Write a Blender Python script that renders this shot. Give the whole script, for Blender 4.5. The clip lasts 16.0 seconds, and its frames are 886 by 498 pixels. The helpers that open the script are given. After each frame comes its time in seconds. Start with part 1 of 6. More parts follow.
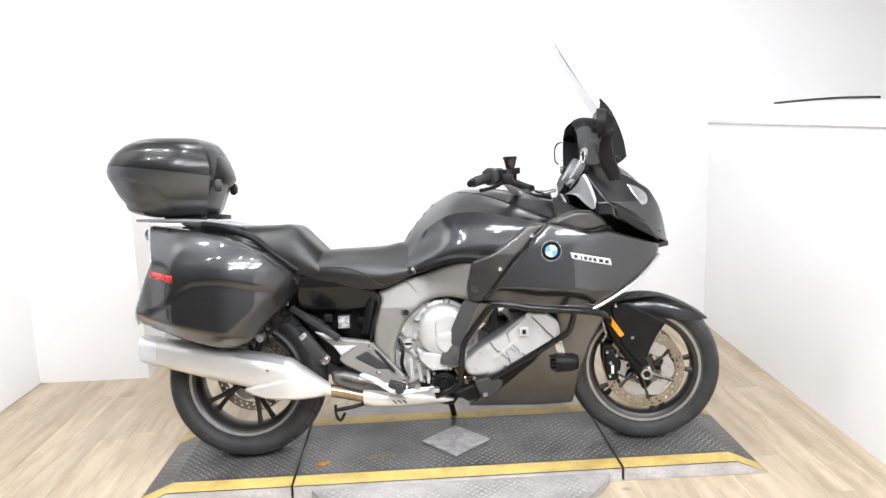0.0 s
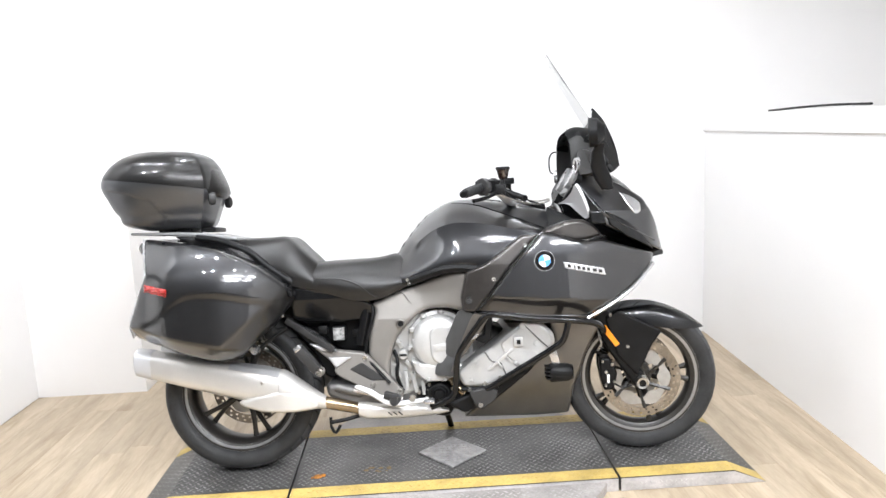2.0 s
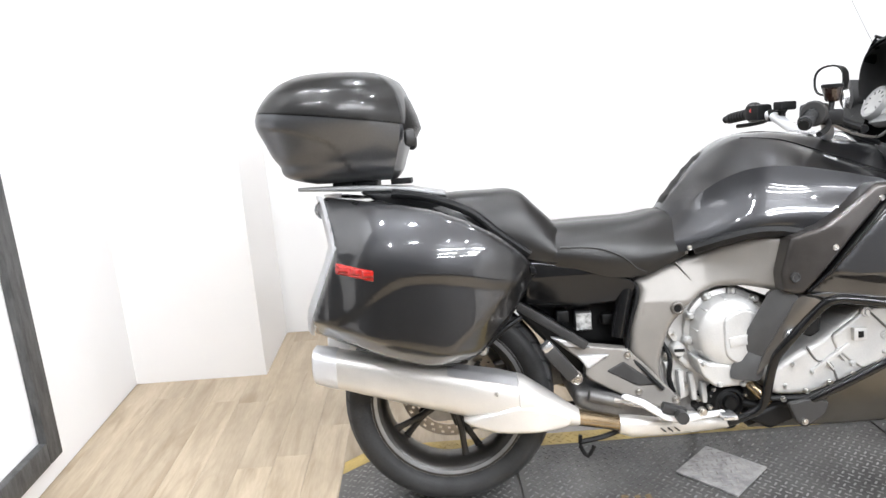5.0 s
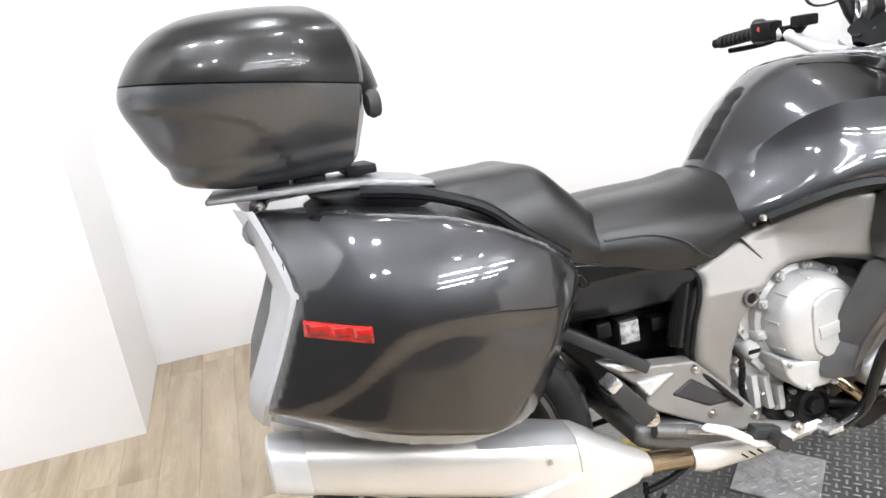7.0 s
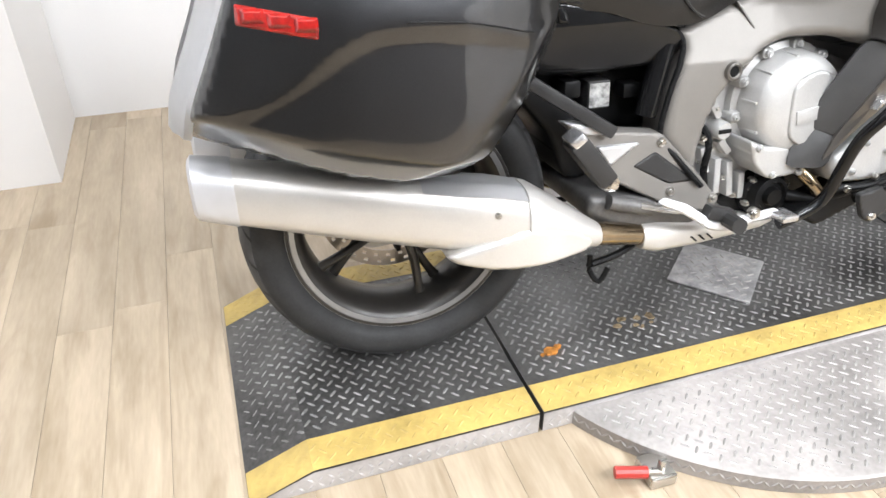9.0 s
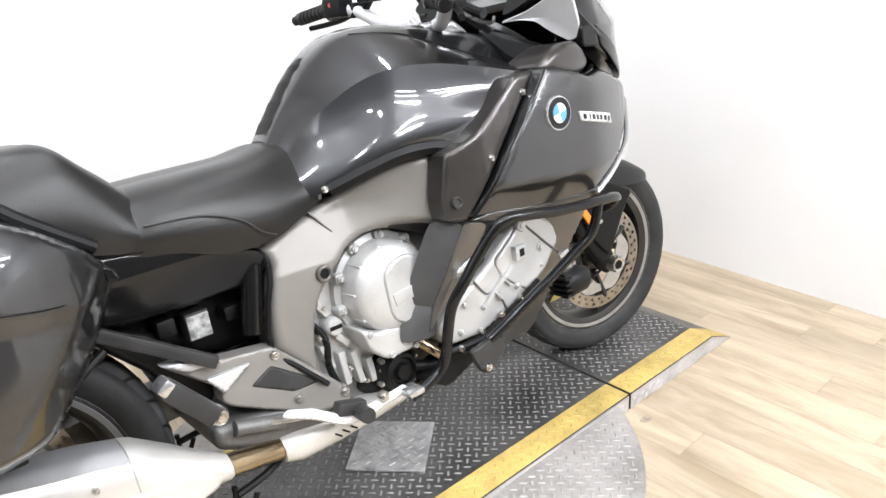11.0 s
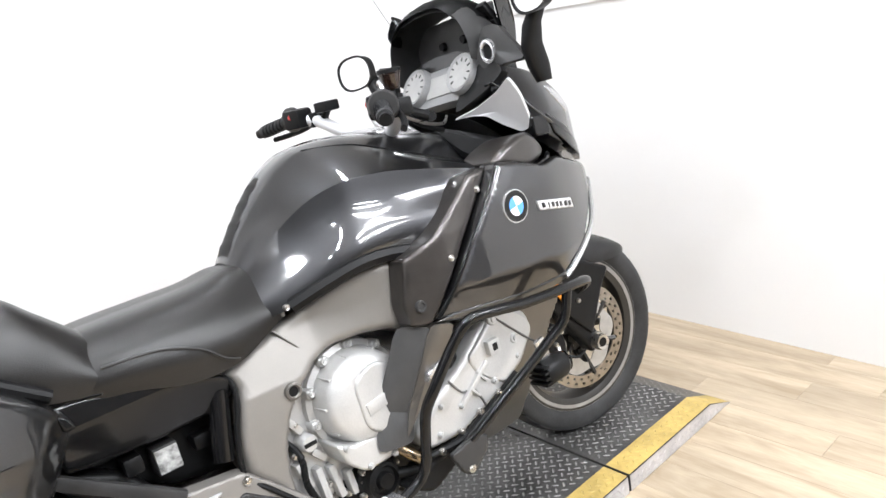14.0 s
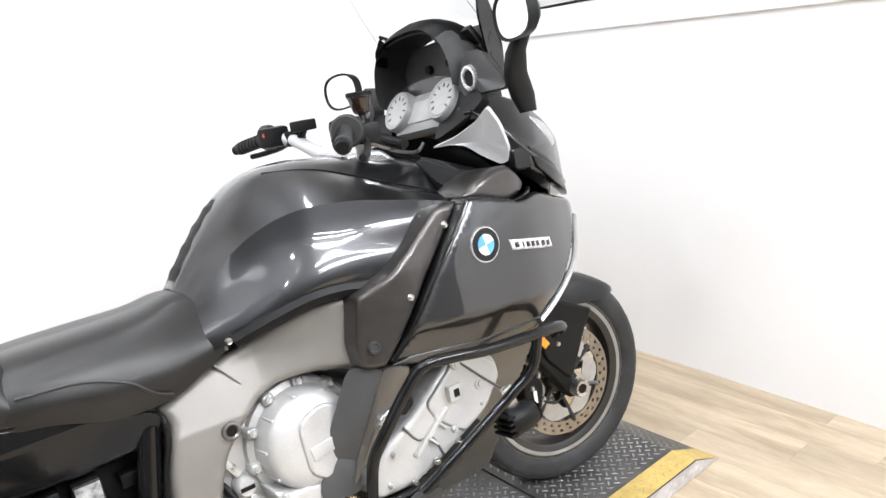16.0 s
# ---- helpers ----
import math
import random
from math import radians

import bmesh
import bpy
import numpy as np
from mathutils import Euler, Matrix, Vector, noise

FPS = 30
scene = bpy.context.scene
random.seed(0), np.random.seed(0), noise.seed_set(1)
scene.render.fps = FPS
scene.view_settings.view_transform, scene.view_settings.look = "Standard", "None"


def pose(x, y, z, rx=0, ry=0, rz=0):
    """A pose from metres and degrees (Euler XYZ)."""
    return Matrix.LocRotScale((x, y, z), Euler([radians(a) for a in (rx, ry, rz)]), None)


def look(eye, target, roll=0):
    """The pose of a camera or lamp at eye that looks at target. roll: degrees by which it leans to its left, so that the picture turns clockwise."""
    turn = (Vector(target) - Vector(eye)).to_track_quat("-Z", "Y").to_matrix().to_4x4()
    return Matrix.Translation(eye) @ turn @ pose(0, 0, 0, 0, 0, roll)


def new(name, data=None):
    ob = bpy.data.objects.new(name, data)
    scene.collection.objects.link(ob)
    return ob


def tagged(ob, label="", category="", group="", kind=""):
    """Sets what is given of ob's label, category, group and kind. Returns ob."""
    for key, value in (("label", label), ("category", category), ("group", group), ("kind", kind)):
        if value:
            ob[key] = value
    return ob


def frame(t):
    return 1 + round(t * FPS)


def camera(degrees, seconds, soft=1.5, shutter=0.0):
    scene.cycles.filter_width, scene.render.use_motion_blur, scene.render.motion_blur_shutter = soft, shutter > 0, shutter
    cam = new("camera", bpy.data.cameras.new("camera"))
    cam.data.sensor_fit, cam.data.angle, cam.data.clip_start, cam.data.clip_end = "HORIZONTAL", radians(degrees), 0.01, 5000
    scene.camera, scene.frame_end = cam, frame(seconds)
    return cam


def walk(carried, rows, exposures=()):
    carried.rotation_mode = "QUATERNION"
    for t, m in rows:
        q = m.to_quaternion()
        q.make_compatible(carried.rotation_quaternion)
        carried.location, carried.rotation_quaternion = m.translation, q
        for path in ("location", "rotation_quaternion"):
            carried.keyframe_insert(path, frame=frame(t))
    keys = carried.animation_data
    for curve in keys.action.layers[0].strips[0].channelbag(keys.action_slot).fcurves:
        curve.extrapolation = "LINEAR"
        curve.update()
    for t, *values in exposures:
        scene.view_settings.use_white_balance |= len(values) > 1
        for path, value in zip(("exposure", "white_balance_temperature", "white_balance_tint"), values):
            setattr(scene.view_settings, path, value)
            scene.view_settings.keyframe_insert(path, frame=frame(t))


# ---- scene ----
cam = camera(63.2, 16.0)
PATH = [
    (0, (0.707, -2.859, 1.409), (0.786, -0.894, 1.048), -2.1),
    (0.5, (0.707, -2.853, 1.417), (0.794, -0.885, 1.067), -1.8),
    (1, (0.714, -2.841, 1.416), (0.824, -0.872, 1.086), -1.8),
    (1.5, (0.725, -2.849, 1.424), (0.817, -0.875, 1.113), -2.9),
    (2, (0.743, -2.862, 1.41), (0.815, -0.891, 1.077), -2.7),
    (2.5, (0.779, -2.874, 1.416), (0.762, -0.928, 0.957), 1.6),
    (3, (0.707, -2.845, 1.405), (0.664, -0.912, 0.895), 0.4),
    (3.5, (0.492, -2.772, 1.375), (0.438, -0.847, 0.835), -3.6),
    (4, (0.415, -2.528, 1.343), (0.402, -0.567, 0.947), -3.3),
    (4.5, (0.206, -2.229, 1.401), (0.089, -0.281, 0.961), -3.0),
    (5, (-0.022, -2.02, 1.384), (0.009, -0.087, 0.873), -3.9),
    (5.2, (-0.054, -1.918, 1.382), (0.018, 0.009, 0.854), -5.7),
    (7.3, (-0.326, -1.242, 1.361), (0.206, 0.532, 0.607), -5.2),
    (7.5, (-0.328, -1.224, 1.317), (0.232, 0.518, 0.509), -3.4),
    (8, (-0.332, -1.218, 1.242), (0.204, 0.451, 0.280), -0.4),
    (8.5, (-0.328, -1.218, 1.198), (0.210, 0.382, 0.125), 0.8),
    (9, (-0.324, -1.225, 1.161), (0.211, 0.339, 0.035), 0.6),
    (9.5, (-0.294, -1.245, 1.170), (0.354, 0.305, 0.084), -1.4),
    (10, (-0.254, -1.269, 1.188), (0.660, 0.169, 0.140), -1.3),
    (10.2, (-0.207, -1.293, 1.204), (0.832, 0.101, 0.215), -2.1),
    (12.3, (0.099, -1.342, 1.296), (1.355, 0.069, 0.638), -6.1),
    (12.5, (0.096, -1.349, 1.298), (1.369, 0.046, 0.638), -7.0),
    (13, (0.075, -1.366, 1.330), (1.304, 0.105, 0.761), -8.8),
    (13.5, (0.073, -1.377, 1.333), (1.294, 0.103, 0.768), -9.2),
    (14, (0.075, -1.378, 1.321), (1.290, 0.098, 0.733), -9.6),
    (14.5, (0.078, -1.374, 1.314), (1.319, 0.078, 0.722), -8.6),
    (15, (0.073, -1.379, 1.318), (1.307, 0.084, 0.737), -8.3),
    (15.5, (0.106, -1.373, 1.323), (1.331, 0.106, 0.765), -9.8),
    (16, (0.241, -1.374, 1.325), (1.425, 0.143, 0.779), -6.8),
]
walk(cam, [(t, look(eye, target, roll)) for t, eye, target, roll in PATH])

# ---- light ----
LAMP_W = 0.93
world = bpy.data.worlds.new("world")
world.use_nodes = True
world.node_tree.nodes["Background"].inputs[0].default_value = (1, 1, 1, 1)
world.node_tree.nodes["Background"].inputs[1].default_value = 0.02
scene.world = world


# ---- materials ----
def mat(name, color, rough=0.5, metal=0.0, vary=0.12, scale=8.0, bump=0.0, bscale=60.0, coat=0.0, spec=0.5, stretch=None, fleck=0.0, tone=None, rand=0.0):
    """A procedural surface: colour with broad stains and fine grain, uneven roughness and fine relief."""
    m = bpy.data.materials.new(name)
    m.use_nodes = True
    nt = m.node_tree
    n, l = nt.nodes, nt.links
    b = n["Principled BSDF"]
    b.inputs["Metallic"].default_value = metal
    b.inputs["Coat Weight"].default_value = coat
    b.inputs["Coat Roughness"].default_value = 0.06
    b.inputs["Coat IOR"].default_value = 1.6
    b.inputs["Specular IOR Level"].default_value = spec
    tc = n.new("ShaderNodeTexCoord")
    mp = n.new("ShaderNodeMapping")
    if stretch:
        mp.inputs["Scale"].default_value = stretch
    l.new(tc.outputs["Object"], mp.inputs["Vector"])
    big, fine = n.new("ShaderNodeTexNoise"), n.new("ShaderNodeTexNoise")
    big.inputs["Scale"].default_value, fine.inputs["Scale"].default_value = scale, bscale
    big.inputs["Detail"].default_value = fine.inputs["Detail"].default_value = 4.0
    for t in (big, fine):
        l.new(mp.outputs["Vector"], t.inputs["Vector"])
    mix = n.new("ShaderNodeMix")
    mix.data_type = "RGBA"
    dark = tone or tuple(c * (1 - 2 * vary) for c in color)
    mix.inputs[6].default_value = (*dark, 1)
    mix.inputs[7].default_value = (*(min(1, c * (1 + vary)) for c in color), 1)
    add = n.new("ShaderNodeMath")
    add.operation = "MULTIPLY_ADD"
    add.inputs[1].default_value = 0.35
    l.new(fine.outputs["Fac"], add.inputs[0])
    l.new(big.outputs["Fac"], add.inputs[2])
    rmp = n.new("ShaderNodeMapRange")
    rmp.inputs["From Min"].default_value, rmp.inputs["From Max"].default_value = 0.4, 0.95
    l.new(add.outputs[0], rmp.inputs["Value"])
    l.new(rmp.outputs[0], mix.inputs[0])
    out = mix.outputs[2]
    if rand:
        oi = n.new("ShaderNodeObjectInfo")
        hsv = n.new("ShaderNodeHueSaturation")
        mr = n.new("ShaderNodeMapRange")
        mr.inputs["To Min"].default_value, mr.inputs["To Max"].default_value = 1 - rand, 1 + rand
        l.new(oi.outputs["Random"], mr.inputs["Value"])
        l.new(mr.outputs[0], hsv.inputs["Value"])
        l.new(out, hsv.inputs["Color"])
        out = hsv.outputs[0]
    l.new(out, b.inputs["Base Color"])
    rr = n.new("ShaderNodeMapRange")
    rr.inputs["To Min"].default_value, rr.inputs["To Max"].default_value = max(0.02, rough * 0.85), min(1, rough * 1.15)
    l.new(big.outputs["Fac"], rr.inputs["Value"])
    l.new(rr.outputs[0], b.inputs["Roughness"])
    if bump:
        bp = n.new("ShaderNodeBump")
        bp.inputs["Strength"].default_value = bump
        bp.inputs["Distance"].default_value = 0.002
        l.new(fine.outputs["Fac"], bp.inputs["Height"])
        l.new(bp.outputs[0], b.inputs["Normal"])
    return m


WALL = mat("white_wall_paint", (0.7896, 0.7849, 0.7802), 0.6, vary=0.015, scale=1.2, bump=0.12, bscale=220)
# WALL again, greyed: the weaker light past the partition is in the colour
FAR_WALL_DIM = mat("dimmed_wall_paint", (0.60, 0.597, 0.593), 0.6, vary=0.02, scale=1.2, bump=0.12, bscale=220)
PILLAR = mat("pillar_paint", (0.799, 0.7849, 0.7708), 0.6, vary=0.015, scale=1.5, bump=0.12, bscale=220)
# for the unseen near walls: dark, so glossy bodywork reflects little light
DARK_BACKING = mat("dark_reflection_backing", (0.07, 0.07, 0.071), 0.6, vary=0.05, scale=1.2, bump=0.12, bscale=220)
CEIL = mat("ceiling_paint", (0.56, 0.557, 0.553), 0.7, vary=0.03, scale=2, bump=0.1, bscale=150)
PLANK = mat("oak_vinyl", (0.462, 0.3811, 0.2811), 0.42, vary=0.12, scale=2.4, bump=0.08, bscale=22, stretch=(5.5, 0.8, 1), tone=(0.30, 0.234, 0.157), rand=0.08)
TREAD_DARK = mat("dark_painted_tread_plate", (0.112, 0.109, 0.105), 0.38, 0.35, vary=0.40, scale=4, bump=0.25, bscale=90)
TREAD_LUG = mat("worn_tread_lug", (0.30, 0.296, 0.289), 0.38, 0.45, vary=0.35, scale=9, bump=0.15, bscale=120)
ALU_TREAD = mat("bare_aluminium_tread_plate", (0.34, 0.317, 0.300), 0.5, 0.25, vary=0.26, scale=5, bump=0.2, bscale=90)
ALU_LUG = mat("bright_aluminium_lug", (0.40, 0.38, 0.364), 0.5, 0.2, vary=0.25, scale=9)
# lighter than ALU_TREAD to stand for light on the upright faces
ALU_SIDE_LIT = mat("bare_aluminium_side_lit", (0.48, 0.46, 0.448), 0.45, 0.12, vary=0.2, scale=9, bump=0.2, bscale=90)
YELLOW = mat("yellow_safety_paint", (0.5229, 0.3784, 0.117), 0.5, vary=0.2, scale=9, bump=0.2, bscale=70)
PAINT = mat("graphite_metallic_paint", (0.046, 0.0463, 0.049), 0.42, 1.0, vary=0.10, scale=900, bscale=1800, coat=1.0, spec=0.3)
PAINT_MATT = mat("satin_case_plastic", (0.105, 0.107, 0.113), 0.34, 0.8, vary=0.06, scale=300, bump=0.04, bscale=500, coat=0.25, spec=0.4)
LID = mat("satin_dark_lid_plastic", (0.0195, 0.01898, 0.01852), 0.32, 0.6, vary=0.08, scale=300, bump=0.05, bscale=500, coat=0.25, spec=0.4)
BLACK = mat("black_plastic", (0.006, 0.006, 0.0063), 0.45, vary=0.2, scale=20, bump=0.15, bscale=350, spec=0.2)
BLACK_GLOSS = mat("gloss_black_enamel", (0.0060, 0.0060, 0.0065), 0.18, vary=0.2, scale=20, coat=0.1, spec=0.3)
GREY_PLASTIC = mat("grey_plastic", (0.0324, 0.03168, 0.03132), 0.42, vary=0.12, scale=20, bump=0.12, bscale=300, spec=0.3)
HOOD = mat("grey_hood_plastic", (0.0595, 0.0588, 0.0581), 0.45, vary=0.1, scale=20, bump=0.12, bscale=300, spec=0.35)
RUBBER = mat("tyre_rubber", (0.034, 0.0342, 0.035), 0.56, vary=0.25, scale=14, bump=0.2, bscale=160, spec=0.25)
# tyre rubber lightened to carry the sheen on the tread's crown
CROWN_SHEEN = mat("tread_rubber_sheen", (0.075, 0.075, 0.077), 0.7, vary=0.2, scale=14, bump=0.2, bscale=160, spec=0.25)
RIM = mat("dark_rim_metal", (0.030, 0.0275, 0.025), 0.36, 0.3, vary=0.12, scale=18, coat=0.1)
RIM_LIP = mat("machined_rim_lip", (0.342, 0.342, 0.342), 0.32, 0.7, vary=0.1, scale=18)
STEEL = mat("brushed_steel", (0.558, 0.54, 0.513), 0.28, 1.0, vary=0.08, scale=9, bump=0.08, bscale=60, stretch=(1, 12, 12))
MUFFLER = mat("satin_silver_muffler", (0.68, 0.66, 0.63), 0.38, 0.55, vary=0.05, scale=7, bump=0.05, bscale=250)
PIPE = mat("heat_tinted_pipe", (0.425, 0.3315, 0.221), 0.25, 1.0, vary=0.15, scale=10)
ENGINE = mat("cast_silver_engine", (0.512, 0.508, 0.496), 0.42, 0.42, vary=0.08, scale=10, bump=0.25, bscale=240)
ENGINE_DARK = mat("cast_grey_block", (0.16, 0.156, 0.152), 0.5, 0.6, vary=0.25, scale=14, bump=0.3, bscale=160)
SPAR = mat("champagne_grey_frame", (0.222, 0.209, 0.193), 0.46, 0.35, vary=0.05, scale=11, bump=0.06, bscale=400)
SPAR_DARK = mat("dark_champagne_metal", (0.152, 0.1424, 0.1296), 0.34, 0.6, vary=0.08, scale=11, bump=0.06, bscale=400)
SILVER = mat("silver_trim", (0.594, 0.594, 0.603), 0.26, 0.85, vary=0.05, scale=12)
SILVER_PAINT = mat("satin_silver_paint", (0.574, 0.574, 0.5822), 0.4, 0.35, vary=0.03, scale=12)
LEATHER = mat("black_seat_vinyl", (0.0105, 0.0097, 0.0092), 0.33, vary=0.15, scale=10, bump=0.25, bscale=420, spec=0.42)
RED = mat("red_reflector", (0.408, 0.0119, 0.0085), 0.12, vary=0.25, scale=60, bump=0.4, bscale=260, coat=0.6)
RED_MARK = mat("red_plastic", (0.48, 0.04, 0.032), 0.4, vary=0.1, scale=30)
ORANGE = mat("amber_reflector", (0.9, 0.28, 0.01), 0.15, vary=0.15, scale=60, bump=0.3, bscale=260, coat=0.5)
PALE_TRIM = mat("pale_silver_edge_trim", (0.78, 0.78, 0.79), 0.34, 0.1, vary=0.04, scale=12, coat=0.2)
WHITE_PAINT = mat("white_enamel", (0.85, 0.85, 0.85), 0.25, vary=0.03, scale=20)
BLUE_PAINT = mat("blue_enamel", (0.10, 0.32, 0.72), 0.25, vary=0.05, scale=20)
LABEL = mat("printed_label", (0.38, 0.38, 0.37), 0.5, vary=0.45, scale=70, bscale=200)
DIAL = mat("pale_dial_face", (0.34, 0.335, 0.325), 0.4, vary=0.05, scale=40)
PANEL = mat("satin_grey_panel", (0.27, 0.27, 0.27), 0.42, 0.3, vary=0.04, scale=20)
STAIN = mat("grey_floor_scuff", (0.34, 0.285, 0.215), 0.55, vary=0.3, scale=40, bscale=200)
ALU_PLATE = mat("worn_bright_plate", (0.4, 0.392, 0.388), 0.45, 0.3, vary=0.25, scale=25, bump=0.3, bscale=120)
BOARD = mat("glossy_white_board", (0.9, 0.9, 0.9), 0.12, vary=0.01, scale=2)
FRAME_WOOD = mat("weathered_black_frame_wood", (0.07, 0.07, 0.07), 0.55, vary=0.5, scale=9, bump=0.5, bscale=45, tone=(0.02, 0.02, 0.02), stretch=(6, 6, 1))
TRIM = mat("satin_bronze_black_trim", (0.054, 0.0486, 0.045), 0.32, 0.6, vary=0.1, scale=30, bump=0.05, bscale=400, coat=0.35)
CARRIER = mat("pale_disc_carrier", (0.425, 0.4165, 0.3995), 0.38, 0.6, vary=0.12, scale=20)
DISC = mat("drilled_disc_steel", (0.357, 0.323, 0.2805), 0.3, 1.0, vary=0.12, scale=12)
RUST = mat("orange_rubbish", (0.56, 0.224, 0.04), 0.6, vary=0.3, scale=80)
DIRT = mat("dried_mud", (0.28, 0.208, 0.12), 0.9, vary=0.3, scale=60, bump=0.6, bscale=140)


def oak_grain(m):
    """Every plank its own grain: a shift by the object's random number, drawn-out dark figure and a few knots."""
    n, l = m.node_tree.nodes, m.node_tree.links
    mp = next(k for k in n if k.bl_idname == "ShaderNodeMapping")
    oi, ml = n.new("ShaderNodeObjectInfo"), n.new("ShaderNodeVectorMath")
    ml.operation = "SCALE"
    ml.inputs[0].default_value = (37.0, 53.0, 11.0)
    l.new(oi.outputs["Random"], ml.inputs["Scale"])
    l.new(ml.outputs[0], mp.inputs["Location"])
    wave, knot = n.new("ShaderNodeTexNoise"), n.new("ShaderNodeTexVoronoi")
    wave.inputs["Scale"].default_value, wave.inputs["Detail"].default_value, wave.inputs["Distortion"].default_value = 1.6, 7.0, 1.8
    knot.inputs["Scale"].default_value = 1.1
    l.new(mp.outputs[0], wave.inputs["Vector"])
    l.new(mp.outputs[0], knot.inputs["Vector"])
    r1, r2 = n.new("ShaderNodeMapRange"), n.new("ShaderNodeMapRange")
    for r, lo, hi, top in ((r1, 0.50, 0.78, 0.75), (r2, 0.16, 0.04, 0.7)):
        r.inputs["From Min"].default_value, r.inputs["From Max"].default_value, r.inputs["To Max"].default_value = lo, hi, top
    l.new(wave.outputs["Fac"], r1.inputs["Value"])
    l.new(knot.outputs["Distance"], r2.inputs["Value"])
    mx = n.new("ShaderNodeMath")
    mx.operation = "MAXIMUM"
    l.new(r1.outputs[0], mx.inputs[0])
    l.new(r2.outputs[0], mx.inputs[1])
    b = n["Principled BSDF"]
    src = b.inputs["Base Color"].links[0].from_socket
    mix = n.new("ShaderNodeMix")
    mix.data_type = "RGBA"
    mix.inputs[7].default_value = (0.225, 0.160, 0.092, 1)
    l.new(mx.outputs[0], mix.inputs[0])
    l.new(src, mix.inputs[6])
    l.new(mix.outputs[2], b.inputs["Base Color"])


oak_grain(PLANK)


def glass(name, color, rough=0.02, ior=1.3):
    m = bpy.data.materials.new(name)
    m.use_nodes = True
    b = m.node_tree.nodes["Principled BSDF"]
    b.inputs["Base Color"].default_value = (*color, 1)
    b.inputs["Transmission Weight"].default_value = 1.0
    b.inputs["Roughness"].default_value = rough
    b.inputs["IOR"].default_value = ior
    return m


def mirror_mat(name):
    m = bpy.data.materials.new(name)
    m.use_nodes = True
    b = m.node_tree.nodes["Principled BSDF"]
    b.inputs["Base Color"].default_value = (0.9, 0.9, 0.9, 1)
    b.inputs["Metallic"].default_value = 1.0
    b.inputs["Roughness"].default_value = 0.02
    return m


def lamp_mat(name, strength):
    m = bpy.data.materials.new(name)
    m.use_nodes = True
    b = m.node_tree.nodes["Principled BSDF"]
    b.inputs["Emission Color"].default_value = (1.0, 0.985, 0.96, 1)
    b.inputs["Emission Strength"].default_value = strength
    return m


def clear_sheet(name):
    """A thin clear sheet: see-through, with a faint gloss that grows towards grazing angles."""
    m = bpy.data.materials.new(name)
    m.use_nodes = True
    n, l = m.node_tree.nodes, m.node_tree.links
    n.clear()
    out, mx, tr, gl, fr_ = (n.new("ShaderNode" + k) for k in ("OutputMaterial", "MixShader", "BsdfTransparent", "BsdfGlossy", "Fresnel"))
    tr.inputs["Color"].default_value = (0.985, 0.988, 0.99, 1)
    gl.inputs["Roughness"].default_value = 0.03
    fr_.inputs["IOR"].default_value = 1.03
    l.new(fr_.outputs[0], mx.inputs[0])
    l.new(tr.outputs[0], mx.inputs[1])
    l.new(gl.outputs[0], mx.inputs[2])
    l.new(mx.outputs[0], out.inputs[0])
    return m


SCREEN = clear_sheet("clear_screen_plastic")
LENS = glass("clear_lens", (0.9, 0.92, 0.95), 0.02, 1.4)
MIRROR = mirror_mat("mirror_glass")
TUBE = lamp_mat("lit_tube", 9.0)
SPOT = lamp_mat("lit_spot", 60.0)


# ---- mesh helpers ----
def obj(name, bm, material, smooth=True, angle=35):
    me = bpy.data.meshes.new(name)
    bmesh.ops.recalc_face_normals(bm, faces=bm.faces)
    lim = radians(angle)
    for f in bm.faces:
        f.smooth = smooth
    for e in bm.edges:
        if len(e.link_faces) == 2 and e.calc_face_angle(0) > lim:
            e.smooth = False
    lay = bm.verts.layers.float_vector.get("pn")
    normals = None
    if lay and smooth:
        # soft panels carry the normals of their true surface; plain back faces keep their own
        normals = []
        for f in bm.faces:
            for lp in f.loops:
                n = lp.vert[lay]
                normals.append(n.copy() if len(f.verts) < 5 and n.dot(f.normal) > -0.2 else Vector((0, 0, 0)))
    bm.to_mesh(me)
    bm.free()
    me.materials.append(material)
    if normals:
        me.normals_split_custom_set(normals)
    return new(name, me)


def part(name, bm, material, parent, label="", smooth=True, angle=35, kind=""):
    ob = obj(name, bm, material, smooth, angle)
    ob.parent = parent
    return tagged(ob, label, kind=kind)


def thing(name, label, category, m=None, group="", kind=""):
    ob = new(name)
    ob.empty_display_size = 0.1
    ob.matrix_world = m or Matrix()
    return tagged(ob, label, category, group, kind)


def box(x0, x1, y0, y1, z0, z1, bev=0.0, seg=2):
    bm = bmesh.new()
    bmesh.ops.create_cube(bm, size=1)
    for v in bm.verts:
        v.co = Vector(((x0 + x1) / 2 + v.co.x * (x1 - x0), (y0 + y1) / 2 + v.co.y * (y1 - y0), (z0 + z1) / 2 + v.co.z * (z1 - z0)))
    if bev:
        bmesh.ops.bevel(bm, geom=bm.edges[:], offset=bev, segments=seg, affect="EDGES", profile=0.6)
    return bm


def join(*bms):
    out = bmesh.new()
    for b in bms:
        me = bpy.data.meshes.new("tmp")
        b.to_mesh(me)
        b.free()
        out.from_mesh(me)
        bpy.data.meshes.remove(me)
    return out


def moved(bm, m):
    bmesh.ops.transform(bm, matrix=m, verts=bm.verts)
    lay = bm.verts.layers.float_vector.get("pn")
    if lay:
        turn = m.to_3x3().inverted_safe().transposed()
        for v in bm.verts:
            v[lay] = (turn @ v[lay]).normalized()
    return bm


